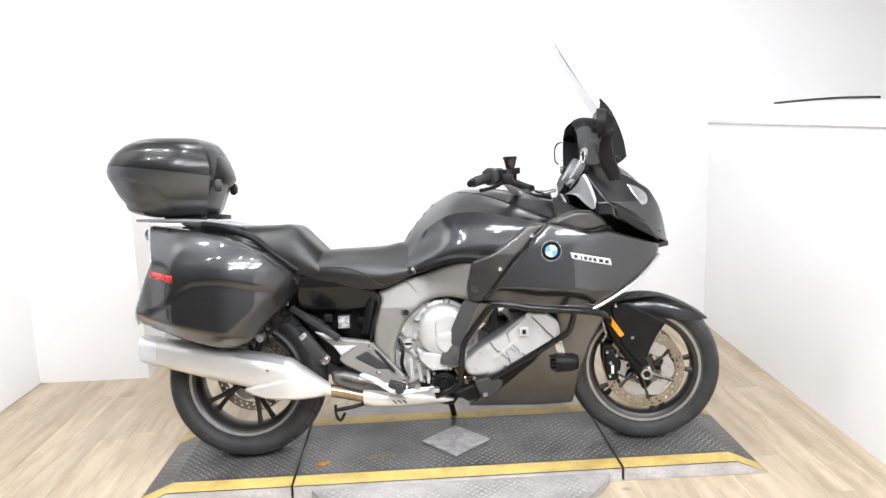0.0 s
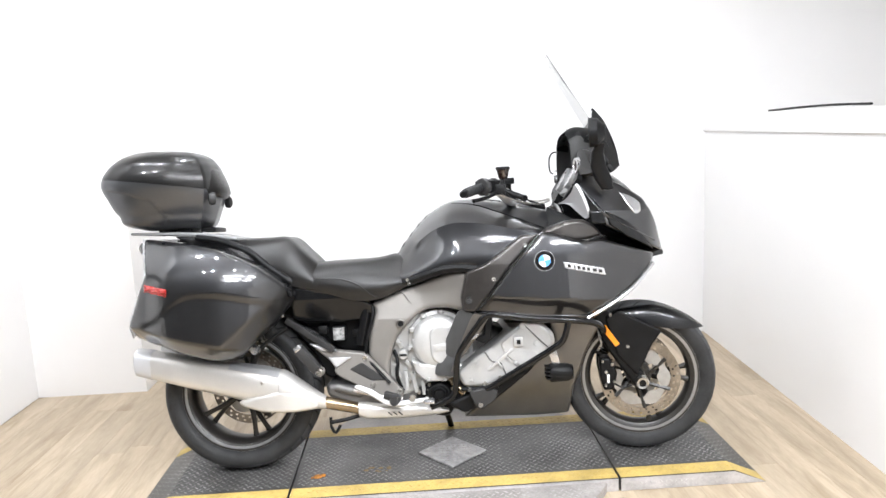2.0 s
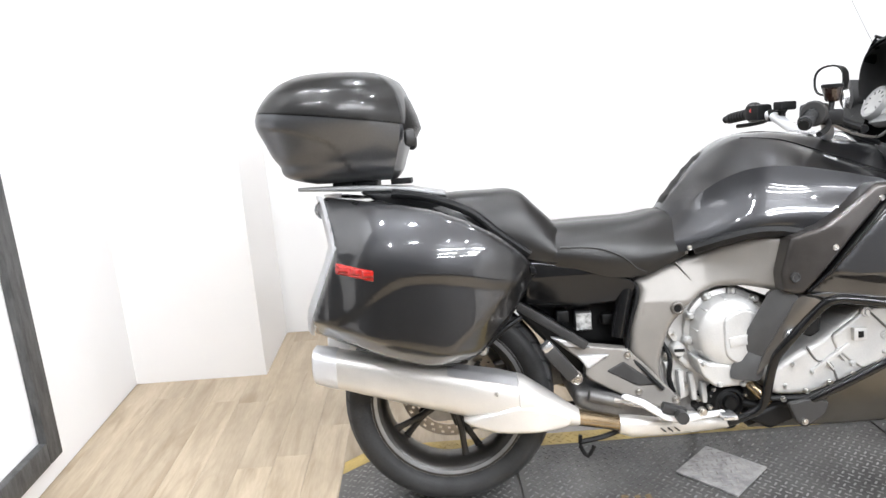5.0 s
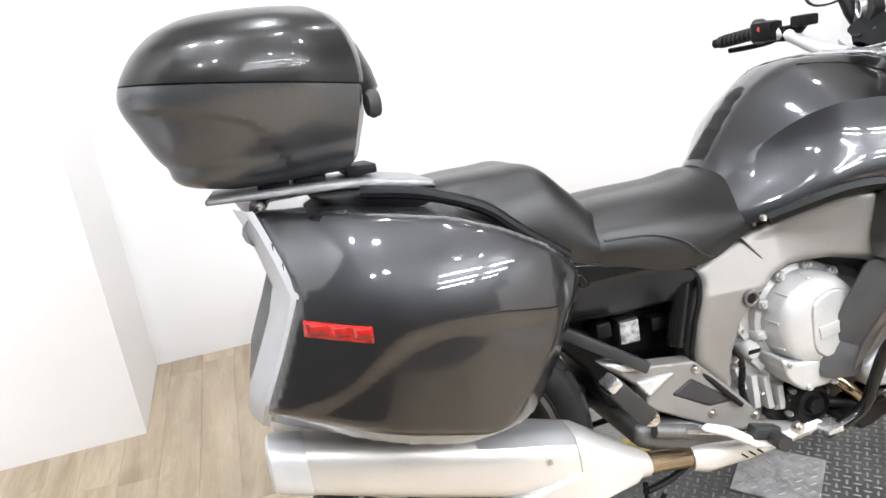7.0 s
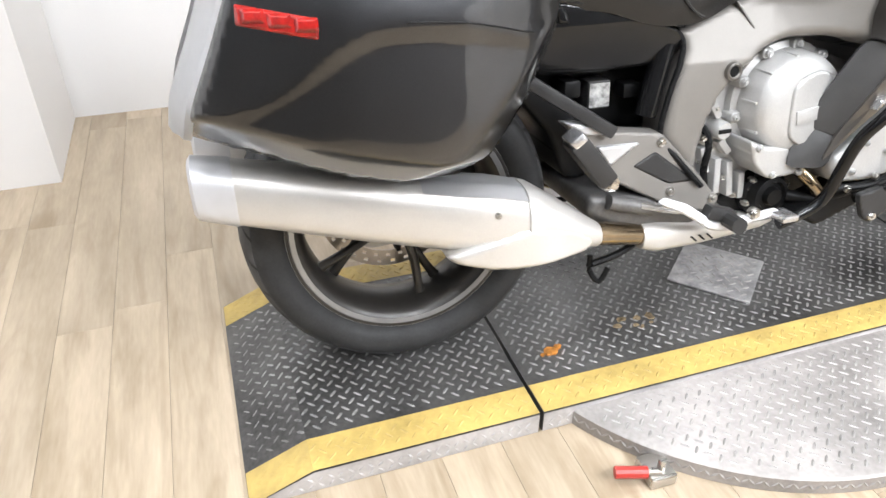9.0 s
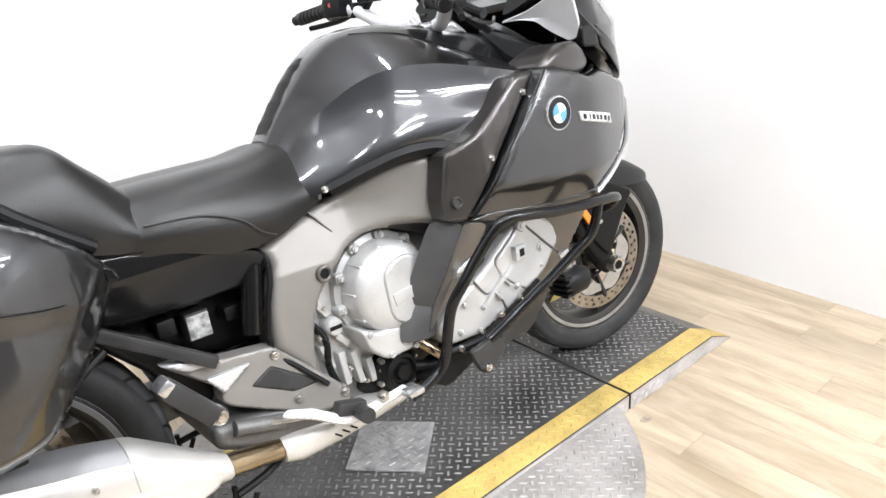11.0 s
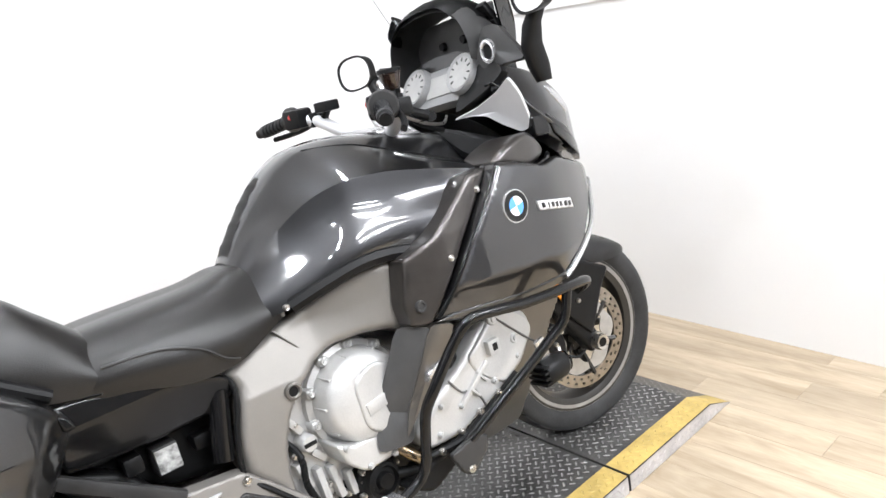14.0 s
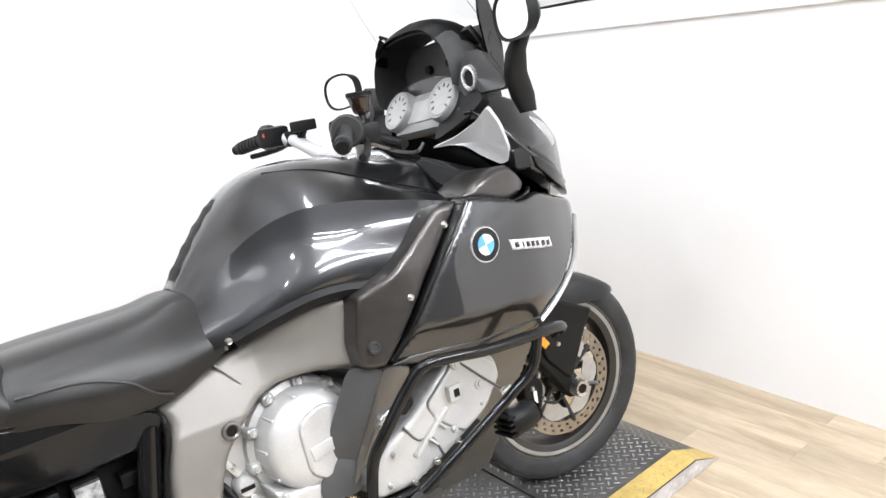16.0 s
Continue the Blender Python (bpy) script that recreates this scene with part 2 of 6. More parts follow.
def spline(pts, n=4, closed=False):
    """Catmull-Rom through the points."""
    p = [Vector(q) for q in pts]
    k = len(p)
    out = []
    for i in range(k if closed else k - 1):
        a, b, c, d = (p[(i - 1) % k], p[i], p[(i + 1) % k], p[(i + 2) % k]) if closed else (p[max(i - 1, 0)], p[i], p[i + 1], p[min(i + 2, k - 1)])
        for j in range(n):
            t = j / n
            out.append(0.5 * (2 * b + (c - a) * t + (2 * a - 5 * b + 4 * c - d) * t * t + (3 * b - a - 3 * c + d) * t ** 3))
    if not closed:
        out.append(p[-1])
    return out


def rounded(pts, r=0.02, n=4):
    """A 2D outline with its corners rounded."""
    out, k = [], len(pts)
    for i in range(k):
        a, b, c = Vector(pts[i - 1]), Vector(pts[i]), Vector(pts[(i + 1) % k])
        ua, uc = a - b, c - b
        rr = min(r, ua.length * 0.45, uc.length * 0.45)
        pa, pc = b + ua.normalized() * rr, b + uc.normalized() * rr
        for j in range(n + 1):
            t = j / n
            out.append(pa * (1 - t) ** 2 + b * 2 * t * (1 - t) + pc * t * t)
    return out


def edge_dist(x, z, poly):
    """The distance to the outline and the way outward to it."""
    a = poly
    b = np.roll(poly, -1, axis=0)
    d = b - a
    q = np.maximum((d * d).sum(1), 1e-12)
    p = np.array((x, z))
    t = np.clip(((p - a) * d).sum(1) / q, 0, 1)
    v = a + t[:, None] * d - p
    dist = np.hypot(v[:, 0], v[:, 1])
    i = int(dist.argmin())
    if dist[i] > 5e-4:
        return float(dist[i]), (float(v[i, 0] / dist[i]), float(v[i, 1] / dist[i]))
    near = np.where(dist < dist[i] + 1e-4)[0]
    n = np.array((d[near, 1] / np.sqrt(q[near]), -d[near, 0] / np.sqrt(q[near]))).mean(1)
    m = max(1e-6, float(np.hypot(*n)))
    return float(dist[i]), (float(n[0] / m), float(n[1] / m))


def pillow(outline, yout, yin, r=0.02, corner=0.02, step=0.035, crown=0.0, cw=0.1):
    """A body panel seen from the side: an x-z outline, its outer face at yout(x, z) with edges rounded over r, closed at depth yin(x, z).
    crown: how far its middle swells beyond the edge, over the width cw."""
    fo = yout if callable(yout) else (lambda x, z: yout)
    fi = yin if callable(yin) else (lambda x, z: yin)
    poly = [(p.x, p.y) for p in rounded([Vector(q) for q in outline], corner)] if corner else [tuple(q) for q in outline]
    if sum(p[0] * q[1] - q[0] * p[1] for p, q in zip(poly, poly[1:] + poly[:1])) < 0:
        poly.reverse()
    ring = np.array(poly)
    bm = bmesh.new()
    lay = bm.verts.layers.float_vector.new("pn")
    bm.faces.new([bm.verts.new((x, 0, z)) for x, z in poly])
    xs, zs = [p[0] for p in poly], [p[1] for p in poly]
    step = min(step, max(0.007, 0.4 * r), 0.022)
    step = max(step, max(max(xs) - min(xs), max(zs) - min(zs)) / 60)
    for axis, lo, hi in ((0, min(xs), max(xs)), (2, min(zs), max(zs))):
        count = int((hi - lo) / step)
        for i in range(1, count + 1):
            no = Vector((1, 0, 0)) if axis == 0 else Vector((0, 0, 1))
            bmesh.ops.bisect_plane(bm, geom=bm.verts[:] + bm.edges[:] + bm.faces[:], dist=1e-5, plane_co=no * (lo + (hi - lo) * i / (count + 1)), plane_no=no)
    bmesh.ops.remove_doubles(bm, verts=bm.verts, dist=0.0012)
    bmesh.ops.triangulate(bm, faces=[f for f in bm.faces if len(f.verts) > 4])
    rim = [e for e in bm.edges if e.is_boundary]
    front = bm.verts[:]
    edge = {v for e in rim for v in e.verts}
    ext = bmesh.ops.extrude_edge_only(bm, edges=rim)
    back = [v for v in ext["geom"] if isinstance(v, bmesh.types.BMVert)]
    for v in front:
        x, z = v.co.x, v.co.z
        d, (ex, ez) = edge_dist(x, z, ring)
        t = 1 - min(d / r, 1.0)
        drop = r * (1 - math.sqrt(max(0.0, 1 - t * t)))
        sw = crown * (1 - (1 - min(d / cw, 1.0)) ** 2)
        yo, yi = fo(x, z), fi(x, z)
        sg = 1 if yo > yi else -1
        h = 0.004
        no = Vector((-sg * (fo(x + h, z) - fo(x - h, z)) / (2 * h), 1.0, -sg * (fo(x, z + h) - fo(x, z - h)) / (2 * h)))
        no.y = 1.0 * sg
        no.normalize()
        c = math.sqrt(max(0.0, 1 - t * t))
        v[lay] = (no * c + Vector((ex, 0, ez)) * t).normalized()
        v.co.y = yo - sg * min(drop, abs(yo - yi)) + sg * sw
    # ease the medial ridges
    inner = [v for v in front if v not in edge]
    for _ in range(2):
        new_y = {v: 0.5 * v.co.y + 0.5 * sum(e.other_vert(v).co.y for e in v.link_edges) / len(v.link_edges) for v in inner}
        for v, y in new_y.items():
            v.co.y = y
    for v in back:
        v.co.y = fi(v.co.x, v.co.z)
        _, (ex, ez) = edge_dist(v.co.x, v.co.z, ring)
        v[lay] = (ex, 0, ez)
    bmesh.ops.holes_fill(bm, edges=[e for e in bm.edges if e.is_boundary], sides=0)
    return bm


def mirrored(bm):
    b = bm.copy()
    lay = b.verts.layers.float_vector.get("pn")
    for v in b.verts:
        v.co.y = -v.co.y
        if lay:
            v[lay] = (v[lay].x, -v[lay].y, v[lay].z)
    return b


def loft(sections, nu=4, nv=4, cap=True, crease=None):
    """A skin over half sections (x, [(y, z) from the top's middle downward]), mirrored to both sides."""
    rows = []
    for x, prof in sections:
        rows.append([Vector((x, y, z)) for y, z in prof])
    if crease:
        a, b = crease
        rows = [spline(r[:a + 1], nv)[:-1] + spline(r[a:b + 1], nv)[:-1] + spline(r[b:], nv) for r in rows]
    else:
        rows = [spline(r, nv) for r in rows]
    cols = [spline([r[j] for r in rows], nu) for j in range(len(rows[0]))]
    bm = bmesh.new()
    grid = []
    for i in range(len(cols[0])):
        right = [cols[j][i] for j in range(len(cols))]
        line = [Vector((p.x, -p.y, p.z)) for p in reversed(right[1:])] + right
        grid.append([bm.verts.new(p) for p in line])
    for a, b in zip(grid, grid[1:]):
        for j in range(len(a) - 1):
            bm.faces.new((a[j], a[j + 1], b[j + 1], b[j]))
    if cap:
        for a, b in zip(grid, grid[1:]):
            bm.faces.new((a[0], b[0], b[-1], a[-1]))
        bm.faces.new(grid[0])
        bm.faces.new(grid[-1])
    return bm


def tube(pts, r, n=10, smooth=5, radii=None, closed=False):
    p = spline(pts, smooth, closed) if smooth else [Vector(q) for q in pts]
    bm = bmesh.new()
    rings = []
    up = Vector((0, 0, 1))
    for i, c in enumerate(p):
        d = (p[(i + 1) % len(p)] - p[i - 1]) if closed else (p[min(i + 1, len(p) - 1)] - p[max(i - 1, 0)])
        d.normalize()
        a = d.cross(up)
        if a.length < 0.05:
            a = d.cross(Vector((0, 1, 0)))
        a.normalize()
        b = d.cross(a)
        rr = r if radii is None else radii[0] + (radii[1] - radii[0]) * i / (len(p) - 1)
        rings.append([bm.verts.new(c + (a * math.cos(2 * math.pi * k / n) + b * math.sin(2 * math.pi * k / n)) * rr) for k in range(n)])
    m = len(rings)
    for i in range(m if closed else m - 1):
        A, B = rings[i], rings[(i + 1) % m]
        for k in range(n):
            bm.faces.new((A[k], A[(k + 1) % n], B[(k + 1) % n], B[k]))
    if not closed:
        bm.faces.new(rings[0])
        bm.faces.new(rings[-1])
    return bm


def turned(profile, n=48, closed=True):
    """A ring or round piece about the y axis: profile of (radius, y)."""
    bm = bmesh.new()
    rings = []
    for k in range(n):
        c, s = math.cos(2 * math.pi * k / n), math.sin(2 * math.pi * k / n)
        rings.append([bm.verts.new((r * c, y, r * s)) for r, y in profile])
    m = len(profile)
    for k in range(n):
        A, B = rings[k], rings[(k + 1) % n]
        for i in range(m if closed else m - 1):
            j = (i + 1) % m
            bm.faces.new((A[i], A[j], B[j], B[i]))
    if not closed:
        for i in (0, -1):
            if profile[i][0] > 1e-6:
                bm.faces.new([r[i] for r in rings])
    bmesh.ops.remove_doubles(bm, verts=bm.verts, dist=1e-6)
    return bm


def bolt(x, y, z, r=0.009, h=0.008, side=-1):
    prof = [(0, h), (r * 0.45, h), (r * 0.5, h * 0.5), (r * 0.8, h * 0.6), (r, h * 0.2), (r, -h)]
    return moved(turned([(a, b * side) for a, b in prof], 14, closed=False), pose(x, y, z))


def strut(a, b, w, h, bev=0.004):
    """A flat bar from a to b, w across in the x-z plane and h deep in y."""
    a, b = Vector(a), Vector(b)
    d = b - a
    bm = box(0, d.length, -h / 2, h / 2, -w / 2, w / 2, bev, 2)
    q = Vector((1, 0, 0)).rotation_difference(d.normalized()).to_matrix().to_4x4()
    return moved(bm, Matrix.Translation(a) @ q)


# ---- the room ----
XL, XR, YB, YN, ZC = -1.45, 2.53, 1.68, -4.4, 3.2
XFAR = 4.3


def wall(name, x0, x1, y0, y1, z0, z1, material, label):
    return tagged(obj(name, box(x0, x1, y0, y1, z0, z1), material, False), label, "wall", kind="structure")


floor = tagged(obj("floor", box(XL - 0.3, XFAR + 0.2, YN - 0.2, YB + 0.3, -0.1, -0.004), PLANK, False), "pale oak vinyl plank floor with darker knots", "floor", kind="structure")
wall("wall_back", XL - 0.3, XFAR + 0.2, YB, YB + 0.2, 0, ZC, WALL, "plain white painted back wall")
wall("wall_left", XL - 0.2, XL, -0.72, 1.14, 0, ZC, WALL, "plain white painted side wall")
# the next two walls are unseen, added to cut bounce and darken reflections
wall("wall_left_unseen", XL - 0.2, XL, YN, -0.72, 0, ZC, DARK_BACKING, "unseen dark side wall, added to darken the reflections")
wall("wall_near_unseen", XL - 0.3, XFAR + 0.2, YN - 0.2, YN, 0, ZC, DARK_BACKING, "unseen dark near wall, added to darken the reflections")
wall("wall_pillar", XL - 0.2, -0.84, 1.14, YB, 0, ZC, PILLAR, "white painted boxed pillar in the corner")
# dimmer light on this wall comes from its greyed colour
wall("wall_far_right", XFAR, XFAR + 0.2, YN, YB, 0, ZC, FAR_WALL_DIM, "white wall beyond the half-height partition, greyed for its dimmer light")
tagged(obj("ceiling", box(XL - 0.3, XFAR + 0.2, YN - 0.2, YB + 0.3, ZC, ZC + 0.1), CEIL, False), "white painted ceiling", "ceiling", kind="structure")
# the half-height partition stands a little askew to the room
part_m = Matrix.Translation((XR, 0, 0)) @ pose(0, 0, 0, 0, 0, -2.6)
half = obj("wall_partition", moved(box(0, 0.12, -3.4, YB + 0.1, 0, 1.31), part_m), WALL, False)
tagged(half, "half-height white partition wall", "wall", kind="structure")
cap = obj("trim_partition_cap", moved(box(-0.015, 0.15, -3.4, YB + 0.1, 1.31, 1.412, 0.004), part_m), WALL)
tagged(cap, "white cap board along the partition's top", "trim", kind="structure")

# planks, one by one
PW, PL = 0.128, 1.22
rng = random.Random(3)


def plank_mesh(y0, y1):
    """One plank, cut to the stretch from y0 to y1 about its middle."""
    bm = box(-PW / 2 + 0.0003, PW / 2 - 0.0003, y0 + 0.0003, y1 - 0.0003, -0.004, 0.0, 0.0004, 1)
    bmesh.ops.delete(bm, geom=[f for f in bm.faces if f.normal.z < -0.5], context="FACES")
    me = bpy.data.meshes.new("plank")
    bm.to_mesh(me)
    bm.free()
    me.materials.append(PLANK)
    return me


whole_plank = plank_mesh(-PL / 2, PL / 2)
cols = int((XR + 0.1 - XL) / PW) + 1
for i in range(cols):
    y = YB - PL / 2 - rng.random() * PL + PL * 0.95
    while y + PL / 2 > YN + 0.01:
        lo, hi = max(y - PL / 2, YN - 0.02), min(y + PL / 2, YB + 0.02)
        if hi > lo + 0.02:
            o = new("plank", whole_plank if hi - lo > PL - 0.001 else plank_mesh(lo - y, hi - y))
            o.parent = floor
            o.location = (XL + 0.03 + PW * (i + 0.5), y, 0)
        y -= PL

# ---- lamps ----
def ceiling_tube(x, y, length, along_x=True):
    t = thing("ceiling_light", "lit white fluorescent tube fitting hung under the ceiling", "ceiling light", pose(x, y, ZC - 0.36, 0, 0, 0 if along_x else 90), "ceiling lights")
    part("housing", box(-length / 2, length / 2, -0.07, 0.07, 0.01, 0.058, 0.005), WHITE_PAINT, t)
    for dx in (-0.55, 0.55):
        part("hanger", tube([(dx, 0, 0.05), (dx, 0, 0.355)], 0.004, 6, 0), STEEL, t)
    part("diffuser", box(-length / 2 + 0.02, length / 2 - 0.02, -0.055, 0.055, -0.02, 0.008, 0.01), TUBE, t, "glowing diffuser")


def area(name, x, y, w, h, power, z=ZC - 0.1, up=False):
    d = bpy.data.lights.new(name, "AREA")
    d.shape, d.size, d.size_y, d.energy, d.color = "RECTANGLE", w, h, power, (0.905, 0.94, 1.0)
    o = new(name, d)
    o.matrix_world = pose(x, y, z, 180 if up else 0)
    return o


def ceiling_spot(x, y):
    t = thing("ceiling_spot", "small lit round ceiling spot lamp", "spot lamp", pose(x, y, ZC - 0.05), "ceiling spots")
    part("housing", moved(turned([(0.05, -0.05), (0.06, -0.05), (0.06, 0.05), (0.0, 0.05), (0.0, 0.03), (0.045, 0.03)], 20, False), pose(0, 0, 0, -90, 0, 0)), WHITE_PAINT, t)
    part("bulb", moved(turned([(0.0, -0.03), (0.03, -0.025), (0.042, 0.0), (0.04, 0.025), (0.0, 0.025)], 20, False), pose(0, 0, 0, -90, 0, 0)), SPOT, t, "glowing bulb")


# (x, y, watts) of each tube fitting
TUBES = [(1.0, -3.95, 50), (2.9, -3.95, 60), (1.0, -3.3, 50), (2.9, -3.3, 60), (1.0, -2.65, 50), (2.9, -2.65, 60)]
for x, y, p in TUBES:
    ceiling_tube(x, y, 1.5)
    area("ceiling_lamp", x, y, 1.4, 0.1, p * LAMP_W, ZC - 0.39)
    area("ceiling_lamp_uplight", x, y, 1.4, 0.1, 0.45 * p * LAMP_W, ZC - 0.29, True)
SPOTS = [(-0.9, -0.5, 40), (-0.35, -0.75, 32), (-1.0, -2.0, 36), (-0.5, -1.95, 30), (0.6, -0.6, 25), (0.75, -2.0, 22), (1.5, -0.7, 22), (1.65, -2.1, 18), (0.2, 0.5, 28), (1.4, 0.6, 22)]
for x, y, p in SPOTS:
    ceiling_spot(x, y)
    area("spot_lamp", x, y, 0.11, 0.11, p * LAMP_W).data.shape = "DISK"

# ---- framed board on the side wall ----
fr = thing("framed_board", "white glossy board in a weathered black wooden frame on the wall", "framed board")
Y0, Y1, Z0, Z1, FB = -0.62, 0.36, 0.10, 1.375, 0.085
part("board", box(XL + 0.002, XL + 0.012, Y0 + 0.03, Y1 - 0.03, Z0 + 0.03, Z1 - 0.03), BOARD, fr, "plain white board")
for y0, y1, z0, z1 in ((Y0, Y0 + FB, Z0, Z1), (Y1 - FB, Y1, Z0, Z1), (Y0 + FB, Y1 - FB, Z0, Z0 + FB), (Y0 + FB, Y1 - FB, Z1 - FB, Z1)):
    part("frame_rail", box(XL + 0.013, XL + 0.045, y0, y1, z0, z1, 0.006), FRAME_WOOD, fr)

# things past the partition
strap = thing("strap", "thin black strap lying on the partition's cap", "strap")
part("band", moved(tube([(0.05, 0.9, 1.416), (0.05, 0.6, 1.424), (0.06, 0.3, 1.428), (0.06, 0.0, 1.424)], 0.006, 6), part_m), BLACK, strap)
poster = thing("poster", "black glossy poster with pale streaks hung on the back wall", "poster")
sheet = part("sheet", box(3.757, 4.25, YB - 0.012, YB - 0.003, 1.952, 2.65, 0.001, 1), BLACK_GLOSS, poster)
for x0, z0, x1, z1 in ((3.760, 2.02, 3.80, 2.045), (3.80, 2.045, 3.835, 1.957), (3.80, 2.045, 3.815, 2.25), (3.815, 2.25, 3.91, 2.40), (3.835, 1.957, 3.93, 2.18), (3.93, 2.18, 4.02, 2.58)):
    part("streak", strut((x0, YB - 0.013, z0), (x1, YB - 0.013, z1), 0.006, 0.004, 0), LABEL, sheet, "pale grey streak")

# ---- the lift platform ----
H = 0.055
PX0, PX1, PY0, PY1 = -0.39, 2.045, -0.315, 0.305
S1, S2 = 0.205, 1.472


def lug_field(inside, z, pitch, size):
    """Raised tread lugs in alternating slants, as one mesh."""
    verts, faces = [], []
    # rows run along the lugs' own slants, each lug's end pointing at the side of the next
    n = int(1.7 / pitch)
    for i in range(-n, n):
        for j in range(-n, n):
            cx, cy = 0.85 + (i + j) * pitch * 0.7071, (i - j) * pitch * 0.7071
            if not inside(cx, cy):
                continue
            a = radians(-45 if (i + j) % 2 else 45)
            c, s = math.cos(a), math.sin(a)
            k = len(verts)
            for u, v, w in ((-1, 0, 0), (-0.45, -0.32, 0), (0.45, -0.32, 0), (1, 0, 0), (0.45, 0.32, 0), (-0.45, 0.32, 0), (-0.55, 0, 1), (0.55, 0, 1)):
                px, py = cx + (u * c - v * s) * size, cy + (u * s + v * c) * size
                verts.append((px, py, z(px, py) - 0.0005 + w * 0.0023))
            for f in ((0, 1, 6), (1, 2, 7, 6), (2, 3, 7), (3, 4, 7), (4, 5, 6, 7), (5, 0, 6)):
                faces.append([k + q for q in f])
    me = bpy.data.meshes.new("lugs")
    me.from_pydata(verts, [], faces)
    bm = bmesh.new()
    bm.from_mesh(me)
    bpy.data.meshes.remove(me)
    return bm


RAMP = 0.125
def deck_z(x, y):
    return H * min(1, max(0.02, (x - PX0) / RAMP), max(0.02, (PX1 - x) / RAMP))


lift = thing("motorcycle_turntable", "dark tread-plate motorcycle turntable with yellow painted edges on the floor", "turntable")


def deck(x0, x1, name):
    """One plate of the platform with its sloping end."""
    bm = bmesh.new()
    prof = [(x0, deck_z(x0 + 1e-4, 0))]
    for xx in (PX0 + RAMP, PX1 - RAMP):
        if x0 < xx < x1:
            prof.append((xx, H))
    prof.append((x1, deck_z(x1 - 1e-4, 0)))
    top = [(x, z) for x, z in prof]
    pts = top + [(x1, 0.001), (x0, 0.001)]
    a = [bm.verts.new((x, PY0, z)) for x, z in pts]
    b = [bm.verts.new((x, PY1, z)) for x, z in pts]
    k = len(pts)
    bm.faces.new(a)
    bm.faces.new(b)
    for i in range(k):
        bm.faces.new((a[i], a[(i + 1) % k], b[(i + 1) % k], b[i]))
    d = part(name, bm, TREAD_DARK, lift, "dark worn tread plate", False)
    return d


GAP = 0.004
PLATES = ((PX0, S1 - GAP), (S1 + GAP, S2 - GAP), (S2 + GAP, PX1))
YS = 0.078
for x0, x1 in PLATES:
    d = deck(x0, x1, "deck_plate")
    part("tread_pattern", lug_field(lambda x, y, a=x0, b=x1: a + 0.015 < x < b - 0.015 and PY0 + YS + 0.012 < y < PY1 - YS - 0.012, deck_z, 0.0230, 0.0122), TREAD_LUG, d, "worn grey lugs", True, 60, "stuff")
    for ya, yb in ((PY0 - 0.001, PY0 + YS), (PY1 - YS, PY1 + 0.001)):
        bm = bmesh.new()
        xs = [x0 + 0.001] + [q for q in (PX0 + RAMP, PX1 - RAMP) if x0 < q < x1] + [x1 - 0.001]
        low = [(bm.verts.new((x, ya, deck_z(x, 0) + 0.0012)), bm.verts.new((x, yb, deck_z(x, 0) + 0.0012))) for x in xs]
        for p, q in zip(low, low[1:]):
            bm.faces.new((p[0], q[0], q[1], p[1]))
        st = part("yellow_strip", bm, YELLOW, d, "yellow painted edge band", False)
    part("yellow_tread_pattern", lug_field(lambda x, y, a=x0, b=x1: a + 0.012 < x < b - 0.012 and (PY0 + 0.01 < y < PY0 + YS - 0.008 or PY1 - YS + 0.008 < y < PY1 - 0.01), lambda x, y: deck_z(x, y) + 0.0012, 0.0230, 0.0122), YELLOW, d, "", True, 60, "stuff")
    # bare side plates with upright lugs, front light put into their lighter colour
    for ys, sg in ((PY0, -1), (PY1, 1)):
        bm = bmesh.new()
        xs = [x0 + 0.001] + [q for q in (PX0 + RAMP, PX1 - RAMP) if x0 < q < x1] + [x1 - 0.001]
        q = [(bm.verts.new((x, ys + sg * 0.003, 0.0015)), bm.verts.new((x, ys + sg * 0.003, max(0.003, deck_z(x, 0) - 0.002)))) for x in xs]
        for m_, n_ in zip(q, q[1:]):
            bm.faces.new((m_[0], n_[0], n_[1], m_[1]))
        for i in range(int((x1 - x0) / 0.0195)):
            for j in range(3):
                cx, cz = x0 + 0.02 + 0.0195 * i, 0.014 + 0.0175 * j
                if cz + 0.009 < deck_z(cx - 0.010, 0) and cz + 0.009 < deck_z(cx + 0.010, 0) and cx < x1 - 0.012:
                    a = radians(45 if (i + j) % 2 else -45)
                    c, s = math.cos(a) * 0.0095, math.sin(a) * 0.0095
                    y_ = ys + sg * 0.003
                    t0 = [bm.verts.new(co) for co in ((cx - c, y_, cz - s), (cx + s * 0.25, y_, cz - c * 0.25), (cx + c, y_, cz + s), (cx - s * 0.25, y_, cz + c * 0.25), (cx, y_ + sg * 0.003, cz))]
                    for u in range(4):
                        bm.faces.new((t0[u], t0[(u + 1) % 4], t0[4]))
        part("side_plate", bm, ALU_SIDE_LIT, d, "bare aluminium tread side plate, lightened for front light", False)
# the round plate under the platform
CX, CY, CR, CZ = 0.85, -0.005, 0.652, 0.042
disc = part("round_plate", moved(turned([(0.0, CZ), (CR - 0.006, CZ), (CR, CZ - 0.005), (CR, 0.001), (0.0, 0.001)], 128, False), Matrix.Translation((CX, CY, 0)) @ pose(0, 0, 0, 90, 0, 0)), ALU_TREAD, lift, "round bare aluminium tread plate", True, 40)
